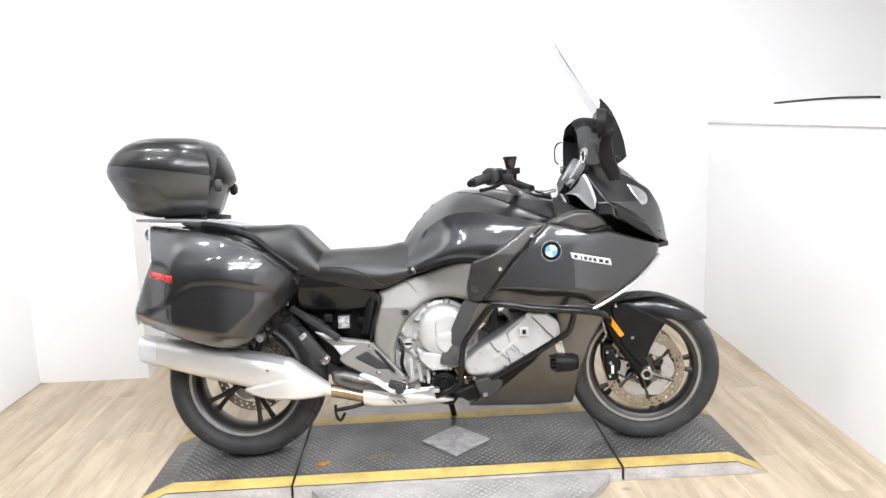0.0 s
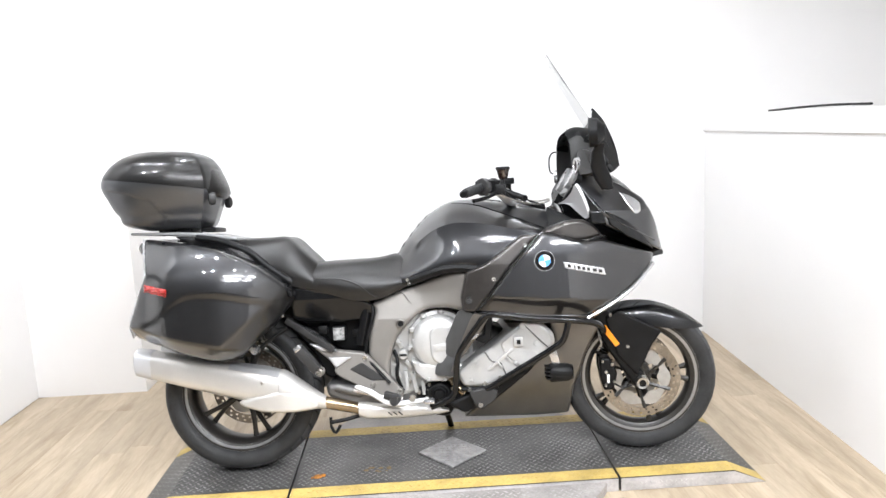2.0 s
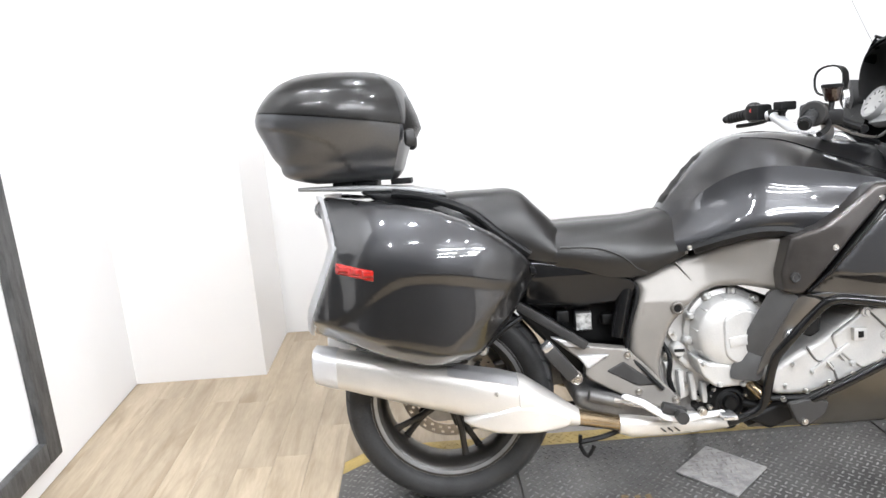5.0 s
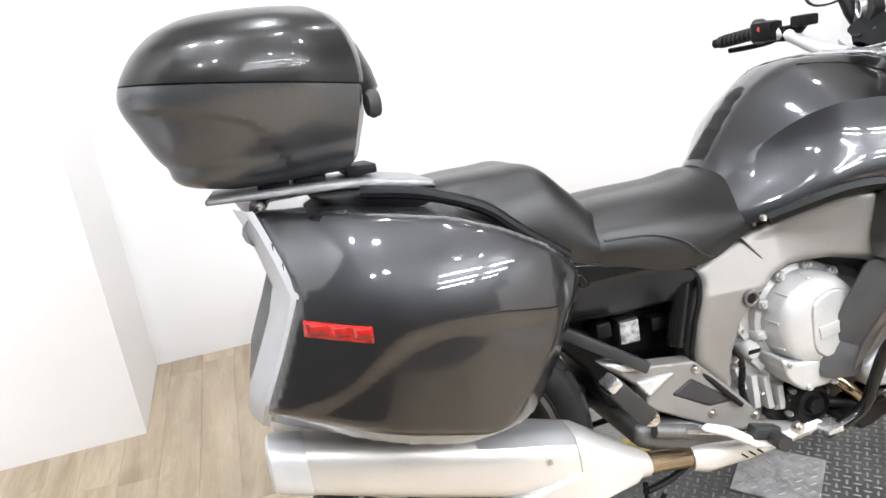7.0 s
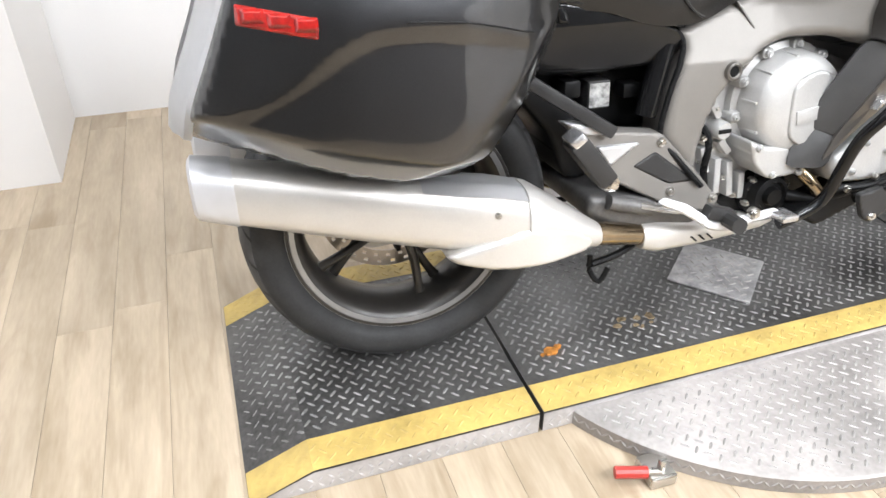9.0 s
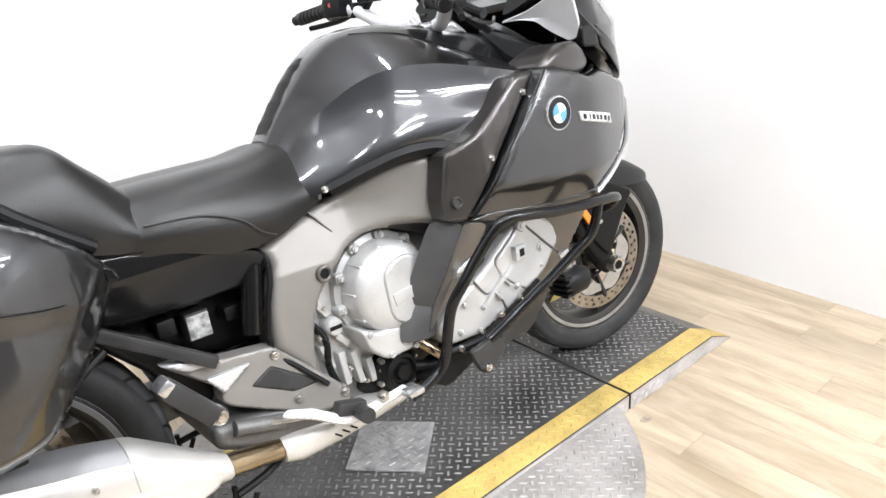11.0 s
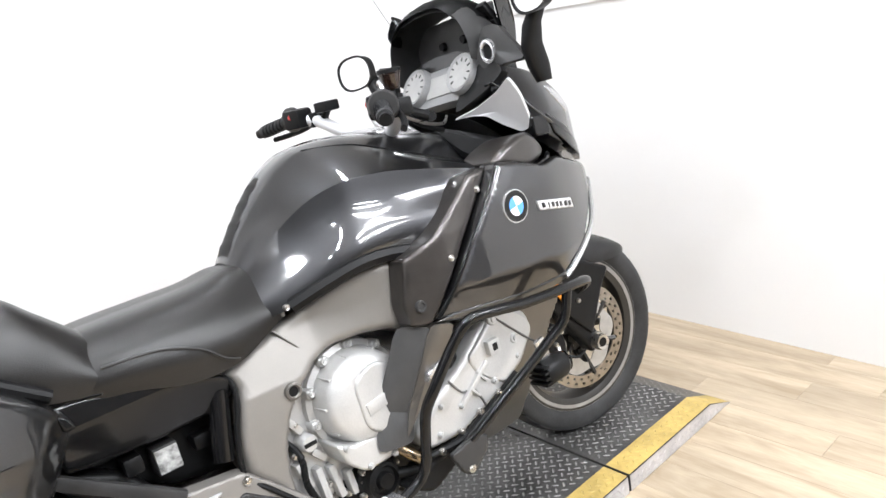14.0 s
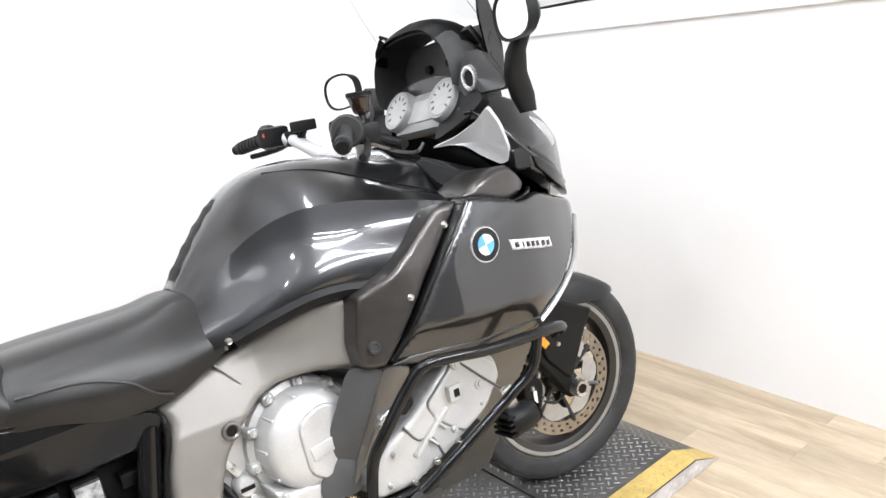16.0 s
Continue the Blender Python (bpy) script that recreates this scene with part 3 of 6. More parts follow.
part("round_tread_pattern", lug_field(lambda x, y: (x - CX) ** 2 + (y - CY) ** 2 < (CR - 0.02) ** 2 and y < PY0 - 0.016, lambda x, y: CZ, 0.0230, 0.0122), ALU_LUG, disc, "", True, 60, "stuff")
bm = bmesh.new()
for i in range(150):
    a = math.pi + math.pi * (i + 0.5) / 150
    p = Vector((CX + CR * math.cos(a), CY + CR * math.sin(a), 0.02))
    t_ = Vector((-math.sin(a), math.cos(a), 0))
    n_ = Vector((math.cos(a), math.sin(a), 0))
    u = (t_ + Vector((0, 0, 1 if i % 2 else -1))).normalized() * 0.011
    w = u.cross(n_) * 0.25
    vs = [bm.verts.new(q) for q in (p - u, p - w, p + u, p + w, p + n_ * 0.0028)]
    for k in range(4):
        bm.faces.new((vs[k], vs[(k + 1) % 4], vs[4]))
part("rim_tread_pattern", bm, ALU_LUG, disc, "", True, 60, "stuff")
# loose square tread plate lying as a diamond
dia = thing("diamond_plate", "small square bare aluminium tread plate lying on the platform", "plate", pose(0.847, -0.010, H + 0.003, 0, 0, 42))
pl = part("plate", box(-0.102, 0.102, -0.102, 0.102, 0.0, 0.006, 0.001, 1), ALU_PLATE, dia)
part("plate_tread_pattern", lug_field(lambda x, y: abs(x) < 0.09 and abs(y) < 0.09, lambda x, y: 0.006, 0.0230, 0.0122), ALU_LUG, pl, "", True, 60, "stuff")
# locking lever with a red grip beside the round plate
lev = thing("lock_lever", "small steel locking lever with a red rubber grip", "lever")
part("bracket", box(0.345, 0.40, -0.52, -0.455, 0.002, 0.028, 0.004), STEEL, lev)
part("pin", tube([(0.372, -0.50, 0.02), (0.372, -0.50, 0.06)], 0.008, 10, 0), STEEL, lev)
part("bar", tube([(0.372, -0.505, 0.03), (0.34, -0.495, 0.03)], 0.007, 8, 0), STEEL, lev)
part("grip", tube([(0.345, -0.497, 0.03), (0.285, -0.478, 0.03)], 0.012, 10, 0), RED_MARK, lev, "red rubber grip")

# scuffs on the floor and crumbs on the platform
def blot(cx, cy, r, z, seed, h=0.0004):
    """A ragged flat patch."""
    g = random.Random(seed)
    bm = bmesh.new()
    top = []
    for k in range(22):
        a = 2 * math.pi * k / 22
        q = r * g.uniform(0.82, 1.05)
        top.append(bm.verts.new((cx + q * math.cos(a), cy + 0.7 * q * math.sin(a), z + h)))
    low_ = [bm.verts.new((v.co.x, v.co.y, z)) for v in top]
    bm.faces.new(top)
    for k in range(22):
        bm.faces.new((top[k], top[(k + 1) % 22], low_[(k + 1) % 22], low_[k]))
    return bm


for k, (x, y, r) in enumerate(((1.223, -0.633, 0.026), (1.111, -0.697, 0.034), (0.998, -0.746, 0.04), (0.788, -0.765, 0.045), (1.467, -0.376, 0.02))):
    part("scuff", blot(x, y, r, 0.0003, k + 1), STAIN, floor, "grey worn scuff", False)
crumb = thing("orange_crumb", "small torn scrap of orange rubbish on the tread plate", "litter", pose(0.299, -0.157, H + 0.0015))
part("scrap", join(blot(0, 0, 0.018, 0, 21, 0.006), blot(0.022, 0.008, 0.009, 0, 22, 0.008), blot(-0.02, -0.004, 0.006, 0, 23, 0.004)), RUST, crumb, "", False)
mud = thing("dried_mud", "thin patch of dried pale mud on the tread plate", "mud", pose(0.537, -0.123, H + 0.0015), kind="stuff")
gm = random.Random(5)
part("crust", join(*[blot(gm.uniform(-0.05, 0.05), gm.uniform(-0.022, 0.022), gm.uniform(0.004, 0.012), 0, 30 + k, 0.0015) for k in range(14)]), DIRT, mud, "", False)

# ---- the motorcycle ----
bike = thing("motorcycle", "graphite grey touring motorcycle leaning on its side stand on the turntable", "motorcycle", Matrix.Translation((0, -0.01, H)) @ pose(0, 0, 0, 0, 0, -1.4) @ pose(0, 0, 0, -9.0, 0, 0))
STEER = -10.0
AX = Vector((-0.466, 0, 0.885))
steer_m = Matrix.Translation((1.728, 0, 0)) @ Matrix.Rotation(radians(STEER), 4, AX) @ Matrix.Translation((-1.728, 0, 0))


def both(name, bm, material, parent, label="", **kw):
    """A right-hand part and its mirror image."""
    m2 = mirrored(bm)
    a = part(name, bm, material, parent, label, **kw)
    b = part(name, m2, material, parent, label, **kw)
    return a, b


def lerp(x, xs, ys):
    """A smooth curve through the given values."""
    n = len(xs)
    if x <= xs[0]:
        return float(ys[0])
    if x >= xs[-1]:
        return float(ys[-1])
    i = next(k for k in range(n - 1) if x <= xs[k + 1])
    sl = [(ys[k + 1] - ys[k]) / (xs[k + 1] - xs[k]) for k in range(n - 1)]

    def tan(k):
        if k == 0 or k == n - 1:
            return sl[0 if k == 0 else -1]
        a, b = sl[k - 1], sl[k]
        w = (xs[k] - xs[k - 1]) / (xs[k + 1] - xs[k - 1])
        return a * (1 - w) + b * w

    h = xs[i + 1] - xs[i]
    t = (x - xs[i]) / h
    return float(ys[i] * (1 + 2 * t) * (1 - t) ** 2 + tan(i) * h * t * (1 - t) ** 2 + ys[i + 1] * t * t * (3 - 2 * t) + tan(i + 1) * h * t * t * (t - 1))


# wheels
def wheel(name, cx, R, W, rim_r, steer, spokes, disc_y, disc_r):
    T = Matrix.Translation((cx, 0, R))
    if steer:
        T = steer_m @ T
    hw = W / 2
    lip = rim_r
    prof = [(lip, -hw * 0.80), (lip + 0.012, -hw * 0.80), (lip + 0.012, -hw * 0.74), (lip - 0.004, -hw * 0.66), (lip - 0.012, -hw * 0.3), (lip - 0.012, hw * 0.3), (lip - 0.004, hw * 0.66), (lip + 0.012, hw * 0.74), (lip + 0.012, hw * 0.80), (lip, hw * 0.80), (lip - 0.022, hw * 0.62), (lip - 0.030, hw * 0.25), (lip - 0.030, -hw * 0.25), (lip - 0.022, -hw * 0.62)]
    bms, spokes_bm = [turned(prof, 72)], []
    bms.append(turned([(0.024, -0.055), (0.045, -0.055), (0.052, -0.03), (0.052, 0.03), (0.045, 0.055), (0.024, 0.055)], 32))
    for k in range(spokes):
        a = 2 * math.pi * k / spokes
        for s in (-1, 1):
            a2 = a + s * 0.13
            p = [(0.045 * math.cos(a), s * 0.012, 0.045 * math.sin(a)), (0.5 * lip * math.cos(a + s * 0.05), s * 0.016, 0.5 * lip * math.sin(a + s * 0.05)), ((lip - 0.018) * math.cos(a2), s * 0.02, (lip - 0.018) * math.sin(a2))]
            sb = tube(p, 0.012, 10, 5, radii=(0.0125, 0.0085))
            for v in sb.verts:
                # the foot of a spoke spreads into the rim
                f = max(0.0, (math.hypot(v.co.x, v.co.z) - (lip - 0.065)) / 0.05)
                along = Vector((-math.sin(a2), 0, math.cos(a2)))
                off = (v.co - Vector((lip * math.cos(a2), 0, lip * math.sin(a2)))).dot(along)
                v.co += along * off * min(0.9, 0.9 * f * f)
            spokes_bm.append(sb)
    w = part(name, moved(join(*bms), T), RIM, bike, "dark multi-spoke alloy rim", angle=40)
    for sb in spokes_bm:
        part("spoke", moved(sb, T), RIM, w)
    part("rim_lip", moved(turned([(lip + 0.0125, -hw * 0.80), (lip + 0.0135, -hw * 0.72), (lip + 0.004, -hw * 0.815), (lip - 0.006, -hw * 0.79)], 72), T), RIM_LIP, w, "bright machined edge")
    tp = []
    for k in range(13):
        a = math.pi * (k / 12 - 0.5)
        tp.append((R - hw * 0.5 + hw * 0.5 * math.cos(a) ** 0.8 if k not in (0, 12) else R - hw * 0.5, hw * math.sin(a)))
    side = [(rim_r + 0.03, hw * 0.93), (rim_r + 0.012, hw * 0.78), (rim_r + 0.006, hw * 0.6)]
    prof = tp + side + [(r, -y) for r, y in reversed(side)]
    ty = part("tyre", moved(turned(prof, 96), T), RUBBER, w, "black sport touring tyre with cut grooves", angle=50)
    # the crown, greyer than the sidewall: its grazing sheen is put into the colour
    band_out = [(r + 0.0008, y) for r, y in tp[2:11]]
    part("tread_band", moved(turned(band_out + [(r - 0.006, y) for r, y in reversed(tp[2:11])], 96), T), CROWN_SHEEN, ty, "tread crown, lightened for its grazing sheen", angle=50)
    # tread grooves as dark slots standing a hair proud of the crown
    g = bmesh.new()
    for k in range(30):
        for s in (-1, 1):
            a0 = 2 * math.pi * (k + (0.5 if s > 0 else 0)) / 30
            prev = None
            for q in range(6):
                f = 0.18 + 0.72 * q / 5
                y = s * hw * f
                ph = math.asin(min(1, abs(y) / hw))
                rr = R - hw * 0.5 + hw * 0.5 * math.cos(ph) ** 0.8 + 0.0016
                aa = a0 + 0.16 * q / 5
                da = 0.0062 / R * (1 - 0.4 * q / 5)
                pr = [g.verts.new((rr * math.cos(aa + d), y, rr * math.sin(aa + d))) for d in (-da, da)]
                if prev:
                    g.faces.new((prev[0], prev[1], pr[1], pr[0]))
                prev = pr
    part("tread_grooves", moved(g, T), BLACK, ty, "", kind="stuff")
    # brake discs with drilled holes
    for s in disc_y:
        holes = bmesh.new()
        N = 90
        inner, outer = disc_r * 0.77, disc_r
        vs = {}
        for k in range(N):
            for j in range(6):
                r = inner + (outer - inner) * j / 5
                a = 2 * math.pi * k / N
                vs[k, j] = holes.verts.new((r * math.cos(a), s, r * math.sin(a)))
        for k in range(N):
            for j in range(5):
                if j in (1, 3) and k % 3 == (0 if j == 1 else 1):
                    continue
                holes.faces.new((vs[k, j], vs[(k + 1) % N, j], vs[(k + 1) % N, j + 1], vs[k, j + 1]))
        ex = bmesh.ops.extrude_face_region(holes, geom=holes.faces[:])
        for v in ex["geom"]:
            if isinstance(v, bmesh.types.BMVert):
                v.co.y += 0.005 * (1 if s < 0 else -1)
        carrier = []
        for k in range(6):
            a = 2 * math.pi * k / 6 + 0.3
            carrier.append(tube([(0.04 * math.cos(a), s * 0.8, 0.04 * math.sin(a)), ((inner + 0.004) * math.cos(a + 0.35), s, (inner + 0.004) * math.sin(a + 0.35))], 0.008, 6, 3))
        bd = part("brake_disc", moved(holes, T), DISC, w, "drilled steel brake disc", angle=30)
        lobe = bmesh.new()
        rim_in, rim_out = [], []
        for k in range(60):
            a = 2 * math.pi * k / 60
            rim_out.append((inner * (0.985 - 0.10 * (0.5 - 0.5 * math.cos(6 * a))), a))
            rim_in.append((inner * (0.70 - 0.16 * (0.5 + 0.5 * math.cos(6 * a))), a))
        sgn = 1 if s < 0 else -1
        quad = [[lobe.verts.new((r * math.cos(a), s + dy * sgn, r * math.sin(a))) for r, a in src] for src, dy in ((rim_in, 0.001), (rim_out, 0.001), (rim_out, 0.004), (rim_in, 0.004))]
        for P, Q in zip(quad, quad[1:] + quad[:1]):
            for k in range(60):
                lobe.faces.new((P[k], P[(k + 1) % 60], Q[(k + 1) % 60], Q[k]))
        part("disc_carrier", moved(lobe, T), CARRIER, w, "pale scalloped disc carrier", angle=30)
        for arm in carrier:
            part("disc_arm", moved(arm, T), RIM, w)
    return w, T


rear, RT = wheel("rear_wheel", 0.0, 0.322, 0.19, 0.226, False, 5, (0.07,), 0.16)
front, FT = wheel("front_wheel", 1.638, 0.308, 0.125, 0.226, True, 5, (-0.075, 0.075), 0.16)
part("axle_nut", moved(turned([(0.0, -0.145), (0.013, -0.145), (0.014, -0.158), (0.022, -0.16), (0.026, -0.15), (0.026, -0.06), (0.0, -0.06)], 24, False), FT), STEEL, front, "hollow silver axle end")
part("axle_bore", moved(turned([(0.0, -0.1585), (0.0135, -0.1585), (0.0135, -0.15), (0, -0.15)], 20, False), FT), BLACK, front)

# fork: two legs joined over the wheel
def steered(bm):
    return moved(bm, steer_m)


leg = pillow([(1.445, 0.60), (1.515, 0.615), (1.56, 0.47), (1.655, 0.33), (1.66, 0.285), (1.62, 0.27), (1.595, 0.31), (1.50, 0.45)], lambda x, z: -0.135, lambda x, z: -0.09, 0.015, 0.02)
fork = part("fork_leg", steered(leg.copy()), BLACK, bike, "black cast fork leg")
part("fork_leg", steered(mirrored(leg)), BLACK, bike, "black cast fork leg")
leg.free()
part("fork_bridge", steered(box(1.42, 1.53, -0.11, 0.11, 0.60, 0.66, 0.02)), BLACK, bike)
part("fork_arm", tube([(1.30, -0.07, 0.75), (1.46, -0.08, 0.64)], 0.02, 10, 0), BLACK, bike)
g = pillow([(1.50, 0.575), (1.555, 0.60), (1.72, 0.515), (1.685, 0.47), (1.62, 0.335), (1.545, 0.42)], -0.146, -0.137, 0.006, 0.015)
part("fork_guard", steered(g.copy()), BLACK, bike, "black fork guard panel")
part("fork_guard", steered(mirrored(g)), BLACK, bike, "black fork guard panel")
g.free()
for x, z in ((1.522, 0.585), (1.585, 0.455)):
    part("guard_bolt", steered(bolt(x, -0.148, z, 0.007, 0.006)), STEEL, fork)
part("fork_reflector", steered(strut((1.492, -0.152, 0.540), (1.545, -0.152, 0.463), 0.021, 0.010, 0.003)), ORANGE, fork, "amber side reflector")
# caliper with its bolts and hose
for s in (-1, 1):
    c = pillow([(1.475, 0.40), (1.515, 0.405), (1.545, 0.34), (1.53, 0.27), (1.49, 0.265), (1.475, 0.32)], s * 0.118, s * 0.05, 0.012, 0.012)
    cal = part("brake_caliper", steered(c), BLACK, bike, "black brake caliper")
    for x, z in ((1.487, 0.39), (1.50, 0.345), (1.497, 0.29), (1.525, 0.375), (1.532, 0.305)):
        part("caliper_bolt", steered(bolt(x, s * 0.119, z, 0.007, 0.008, s)), STEEL, cal)
    part("caliper_mark", steered(box(1.503, 1.513, s * 0.1185 - 0.001, s * 0.1185 + 0.001, 0.30, 0.335)), WHITE_PAINT, cal, "pale mark")
    part("brake_hose", steered(tube([(1.47, s * 0.10, 0.43), (1.485, s * 0.11, 0.46), (1.478, s * 0.11, 0.49), (1.47, s * 0.09, 0.56)], 0.005, 8)), STEEL, cal)
    part("speed_sensor_cable", steered(tube([(1.53, s * 0.12, 0.30), (1.56, s * 0.13, 0.285), (1.60, s * 0.12, 0.29)], 0.004, 6)), BLACK, cal)

# front mudguard: arched shell over the wheel, drawn out to a beak
guard = []
for x, top, low, hw_ in ((1.50, 0.575, 0.55, 0.07), (1.56, 0.595, 0.566, 0.08), (1.62, 0.606, 0.55, 0.087), (1.70, 0.609, 0.522, 0.09), (1.78, 0.584, 0.510, 0.085), (1.845, 0.549, 0.506, 0.066), (1.885, 0.518, 0.502, 0.034), (1.902, 0.503, 0.499, 0.010)):
    guard.append((x, [(0, top), (hw_ * 0.5, top - 0.004), (hw_ * 0.85, top * 0.72 + low * 0.28), (hw_ * 0.97, top * 0.35 + low * 0.65), (hw_, low)]))
bm = loft(guard, 5, 4, cap=False)
bmesh.ops.solidify(bm, geom=bm.faces[:], thickness=0.004)
fender = part("front_mudguard", steered(bm), PAINT, bike, "graphite painted front mudguard")

# engine
part("engine_block", pillow([(0.62, 0.60), (0.86, 0.62), (1.10, 0.52), (1.20, 0.40), (1.02, 0.27), (0.90, 0.21), (0.66, 0.22), (0.60, 0.34)], -0.115, 0.115, 0.03, 0.03), ENGINE_DARK, bike, "cast grey engine block")
crank = part("crankcase_cover", pillow([(0.60, 0.50), (0.64, 0.57), (0.72, 0.625), (0.86, 0.625), (0.95, 0.55), (0.95, 0.40), (0.86, 0.34), (0.74, 0.32), (0.66, 0.28), (0.60, 0.34)], -0.125, -0.08, 0.012, 0.025), ENGINE, bike, "cast silver engine casing")
clutch = part("clutch_cover", moved(turned([(0.0, -0.217), (0.06, -0.216), (0.085, -0.212), (0.097, -0.203), (0.102, -0.19), (0.108, -0.145), (0.122, -0.142), (0.124, -0.12), (0.0, -0.12)], 64, False), Matrix.Translation((0.813, 0, 0.502))), ENGINE, bike, "round silver clutch cover")
part("cover_plate", moved(pillow([(-0.045, 0.06), (0.02, 0.085), (0.075, 0.05), (0.07, -0.03), (0.03, -0.09), (-0.04, -0.06)], -0.2225, -0.21, 0.006, 0.03), Matrix.Translation((0.82, 0, 0.495))), ENGINE, clutch)
part("cover_emblem", moved(box(-0.035, 0.035, -0.2255, -0.221, -0.014, 0.014, 0.002), Matrix.Translation((0.825, 0, 0.487)) @ pose(0, 0, 0, 0, -8, 0)), ENGINE, clutch, "embossed plain bar")
for k_ in range(10):
    a = 2 * math.pi * k_ / 10 + 0.2
    part("cover_lug", moved(pillow([(-0.013, 0.012), (0.013, 0.012), (0.013, -0.012), (-0.013, -0.012)], -0.158, -0.12, 0.005, 0.01), Matrix.Translation((0.813 + 0.116 * math.cos(a), 0, 0.502 + 0.116 * math.sin(a)))), ENGINE, clutch)
    part("cover_bolt", bolt(0.813 + 0.117 * math.cos(a), -0.158, 0.502 + 0.117 * math.sin(a), 0.008, 0.008), ENGINE, clutch)
    part("drum_rib", strut((0.813 + 0.104 * math.cos(a + 0.3), -0.150, 0.502 + 0.104 * math.sin(a + 0.3)), (0.813 + 0.101 * math.cos(a + 0.3), -0.195, 0.502 + 0.101 * math.sin(a + 0.3)), 0.005, 0.008, 0.001), ENGINE, clutch)
low = part("lower_cover", pillow([(0.70, 0.445), (0.735, 0.425), (0.80, 0.418), (0.875, 0.43), (0.905, 0.41), (0.88, 0.372), (0.82, 0.352), (0.755, 0.352), (0.715, 0.39)], -0.212, -0.12, 0.008, 0.015), ENGINE, crank, "cast silver lower cover")
for x, z in ((0.722, 0.425), (0.765, 0.362), (0.83, 0.36)):
    part("cover_bolt", bolt(x, -0.212, z, 0.008, 0.008), ENGINE, crank)
filler = part("oil_filler_cap", moved(turned([(0, -0.166), (0.016, -0.166), (0.02, -0.16), (0.02, -0.115), (0, -0.115)], 24, False), Matrix.Translation((0.668, 0, 0.455))), ENGINE, crank, "slotted oil filler cap")
part("cap_slot", box(0.653, 0.683, -0.168, -0.1655, 0.4505, 0.4595, 0.001), BLACK, crank)
for (x0, z0, x1, z1) in ((0.64, 0.52, 0.665, 0.48), (0.635, 0.42, 0.65, 0.36), (0.675, 0.43, 0.70, 0.40), (0.675, 0.39, 0.68, 0.31), (0.705, 0.38, 0.715, 0.30), (0.74, 0.35, 0.745, 0.29)):
    part("casing_rib", strut((x0, -0.135, z0), (x1, -0.135, z1), 0.016, 0.03), ENGINE, crank)
for x, z in ((0.632, 0.44), (0.64, 0.385), (0.655, 0.32), (0.725, 0.30), (0.69, 0.345), (0.655, 0.50), (0.76, 0.31)):
    part("casing_bolt", bolt(x, -0.142, z, 0.0075, 0.014), STEEL, crank)
part("engine_hose", tube([(0.63, -0.13, 0.47), (0.645, -0.15, 0.43), (0.64, -0.15, 0.37), (0.66, -0.14, 0.31)], 0.008, 8), BLACK, crank)
# cylinder bank leaning forward
HY = lambda x, z: -lerp(x, [0.88, 1.0, 1.12, 1.25], [0.245, 0.262, 0.278, 0.288])
head = part("cylinder_head", pillow([(0.878, 0.385), (0.93, 0.43), (0.965, 0.455), (1.0, 0.475), (1.05, 0.51), (1.10, 0.55), (1.14, 0.58), (1.20, 0.578), (1.25, 0.53), (1.255, 0.49), (1.20, 0.425), (1.11, 0.38), (0.99, 0.332), (0.90, 0.332)], HY, lambda x, z: 0.2, 0.016, 0.016), ENGINE, bike, "cast silver cylinder head")
part("cam_cover", pillow([(1.045, 0.495), (1.09, 0.53), (1.14, 0.572), (1.19, 0.57), (1.235, 0.53), (1.245, 0.495), (1.19, 0.432), (1.13, 0.40), (1.10, 0.42), (1.06, 0.455)], lambda x, z: HY(x, z) - 0.006, lambda x, z: HY(x, z) + 0.02, 0.006, 0.014), ENGINE, head, "cast silver cam cover")
part("head_gasket_seam", tube([(0.985, HY(0.985, 0) - 0.001, 0.468), (1.01, HY(1.01, 0) - 0.001, 0.43), (1.045, HY(1.04, 0) - 0.001, 0.42), (1.065, HY(1.06, 0) - 0.001, 0.365)], 0.003, 6), ENGINE_DARK, head)
part("head_gasket_seam", tube([(1.135, HY(1.13, 0) - 0.007, 0.568), (1.20, HY(1.2, 0) - 0.007, 0.50), (1.24, HY(1.24, 0) - 0.007, 0.462)], 0.003, 6), ENGINE_DARK, head)
for x, z, r in ((1.135, 0.56, 0.015), (1.183, 0.495, 0.014), (1.065, 0.455, 0.008), (1.00, 0.40, 0.007), (0.93, 0.36, 0.007), (1.10, 0.42, 0.008), (1.18, 0.45, 0.007), (0.95, 0.42, 0.006)):
    part("head_bolt", bolt(x, HY(x, z) - 0.004, z, r, 0.008), ENGINE, head)
part("head_boss", box(1.095, 1.13, -0.297, -0.275, 0.485, 0.52, 0.004), ENGINE, head)
part("head_boss_slot", box(1.106, 1.12, -0.2985, -0.296, 0.494, 0.511), BLACK, head)
for k_ in range(4):
    part("head_rib", strut((1.03 + 0.03 * k_, HY(1.05, 0) - 0.006, 0.43 + 0.024 * k_), (1.05 + 0.03 * k_, HY(1.05, 0) - 0.006, 0.405 + 0.024 * k_), 0.006, 0.012, 0.002), ENGINE, head)
part("head_rail", strut((1.0, HY(1.0, 0) - 0.004, 0.40), (1.09, HY(1.09, 0) - 0.004, 0.475), 0.012, 0.014, 0.004), ENGINE, head)
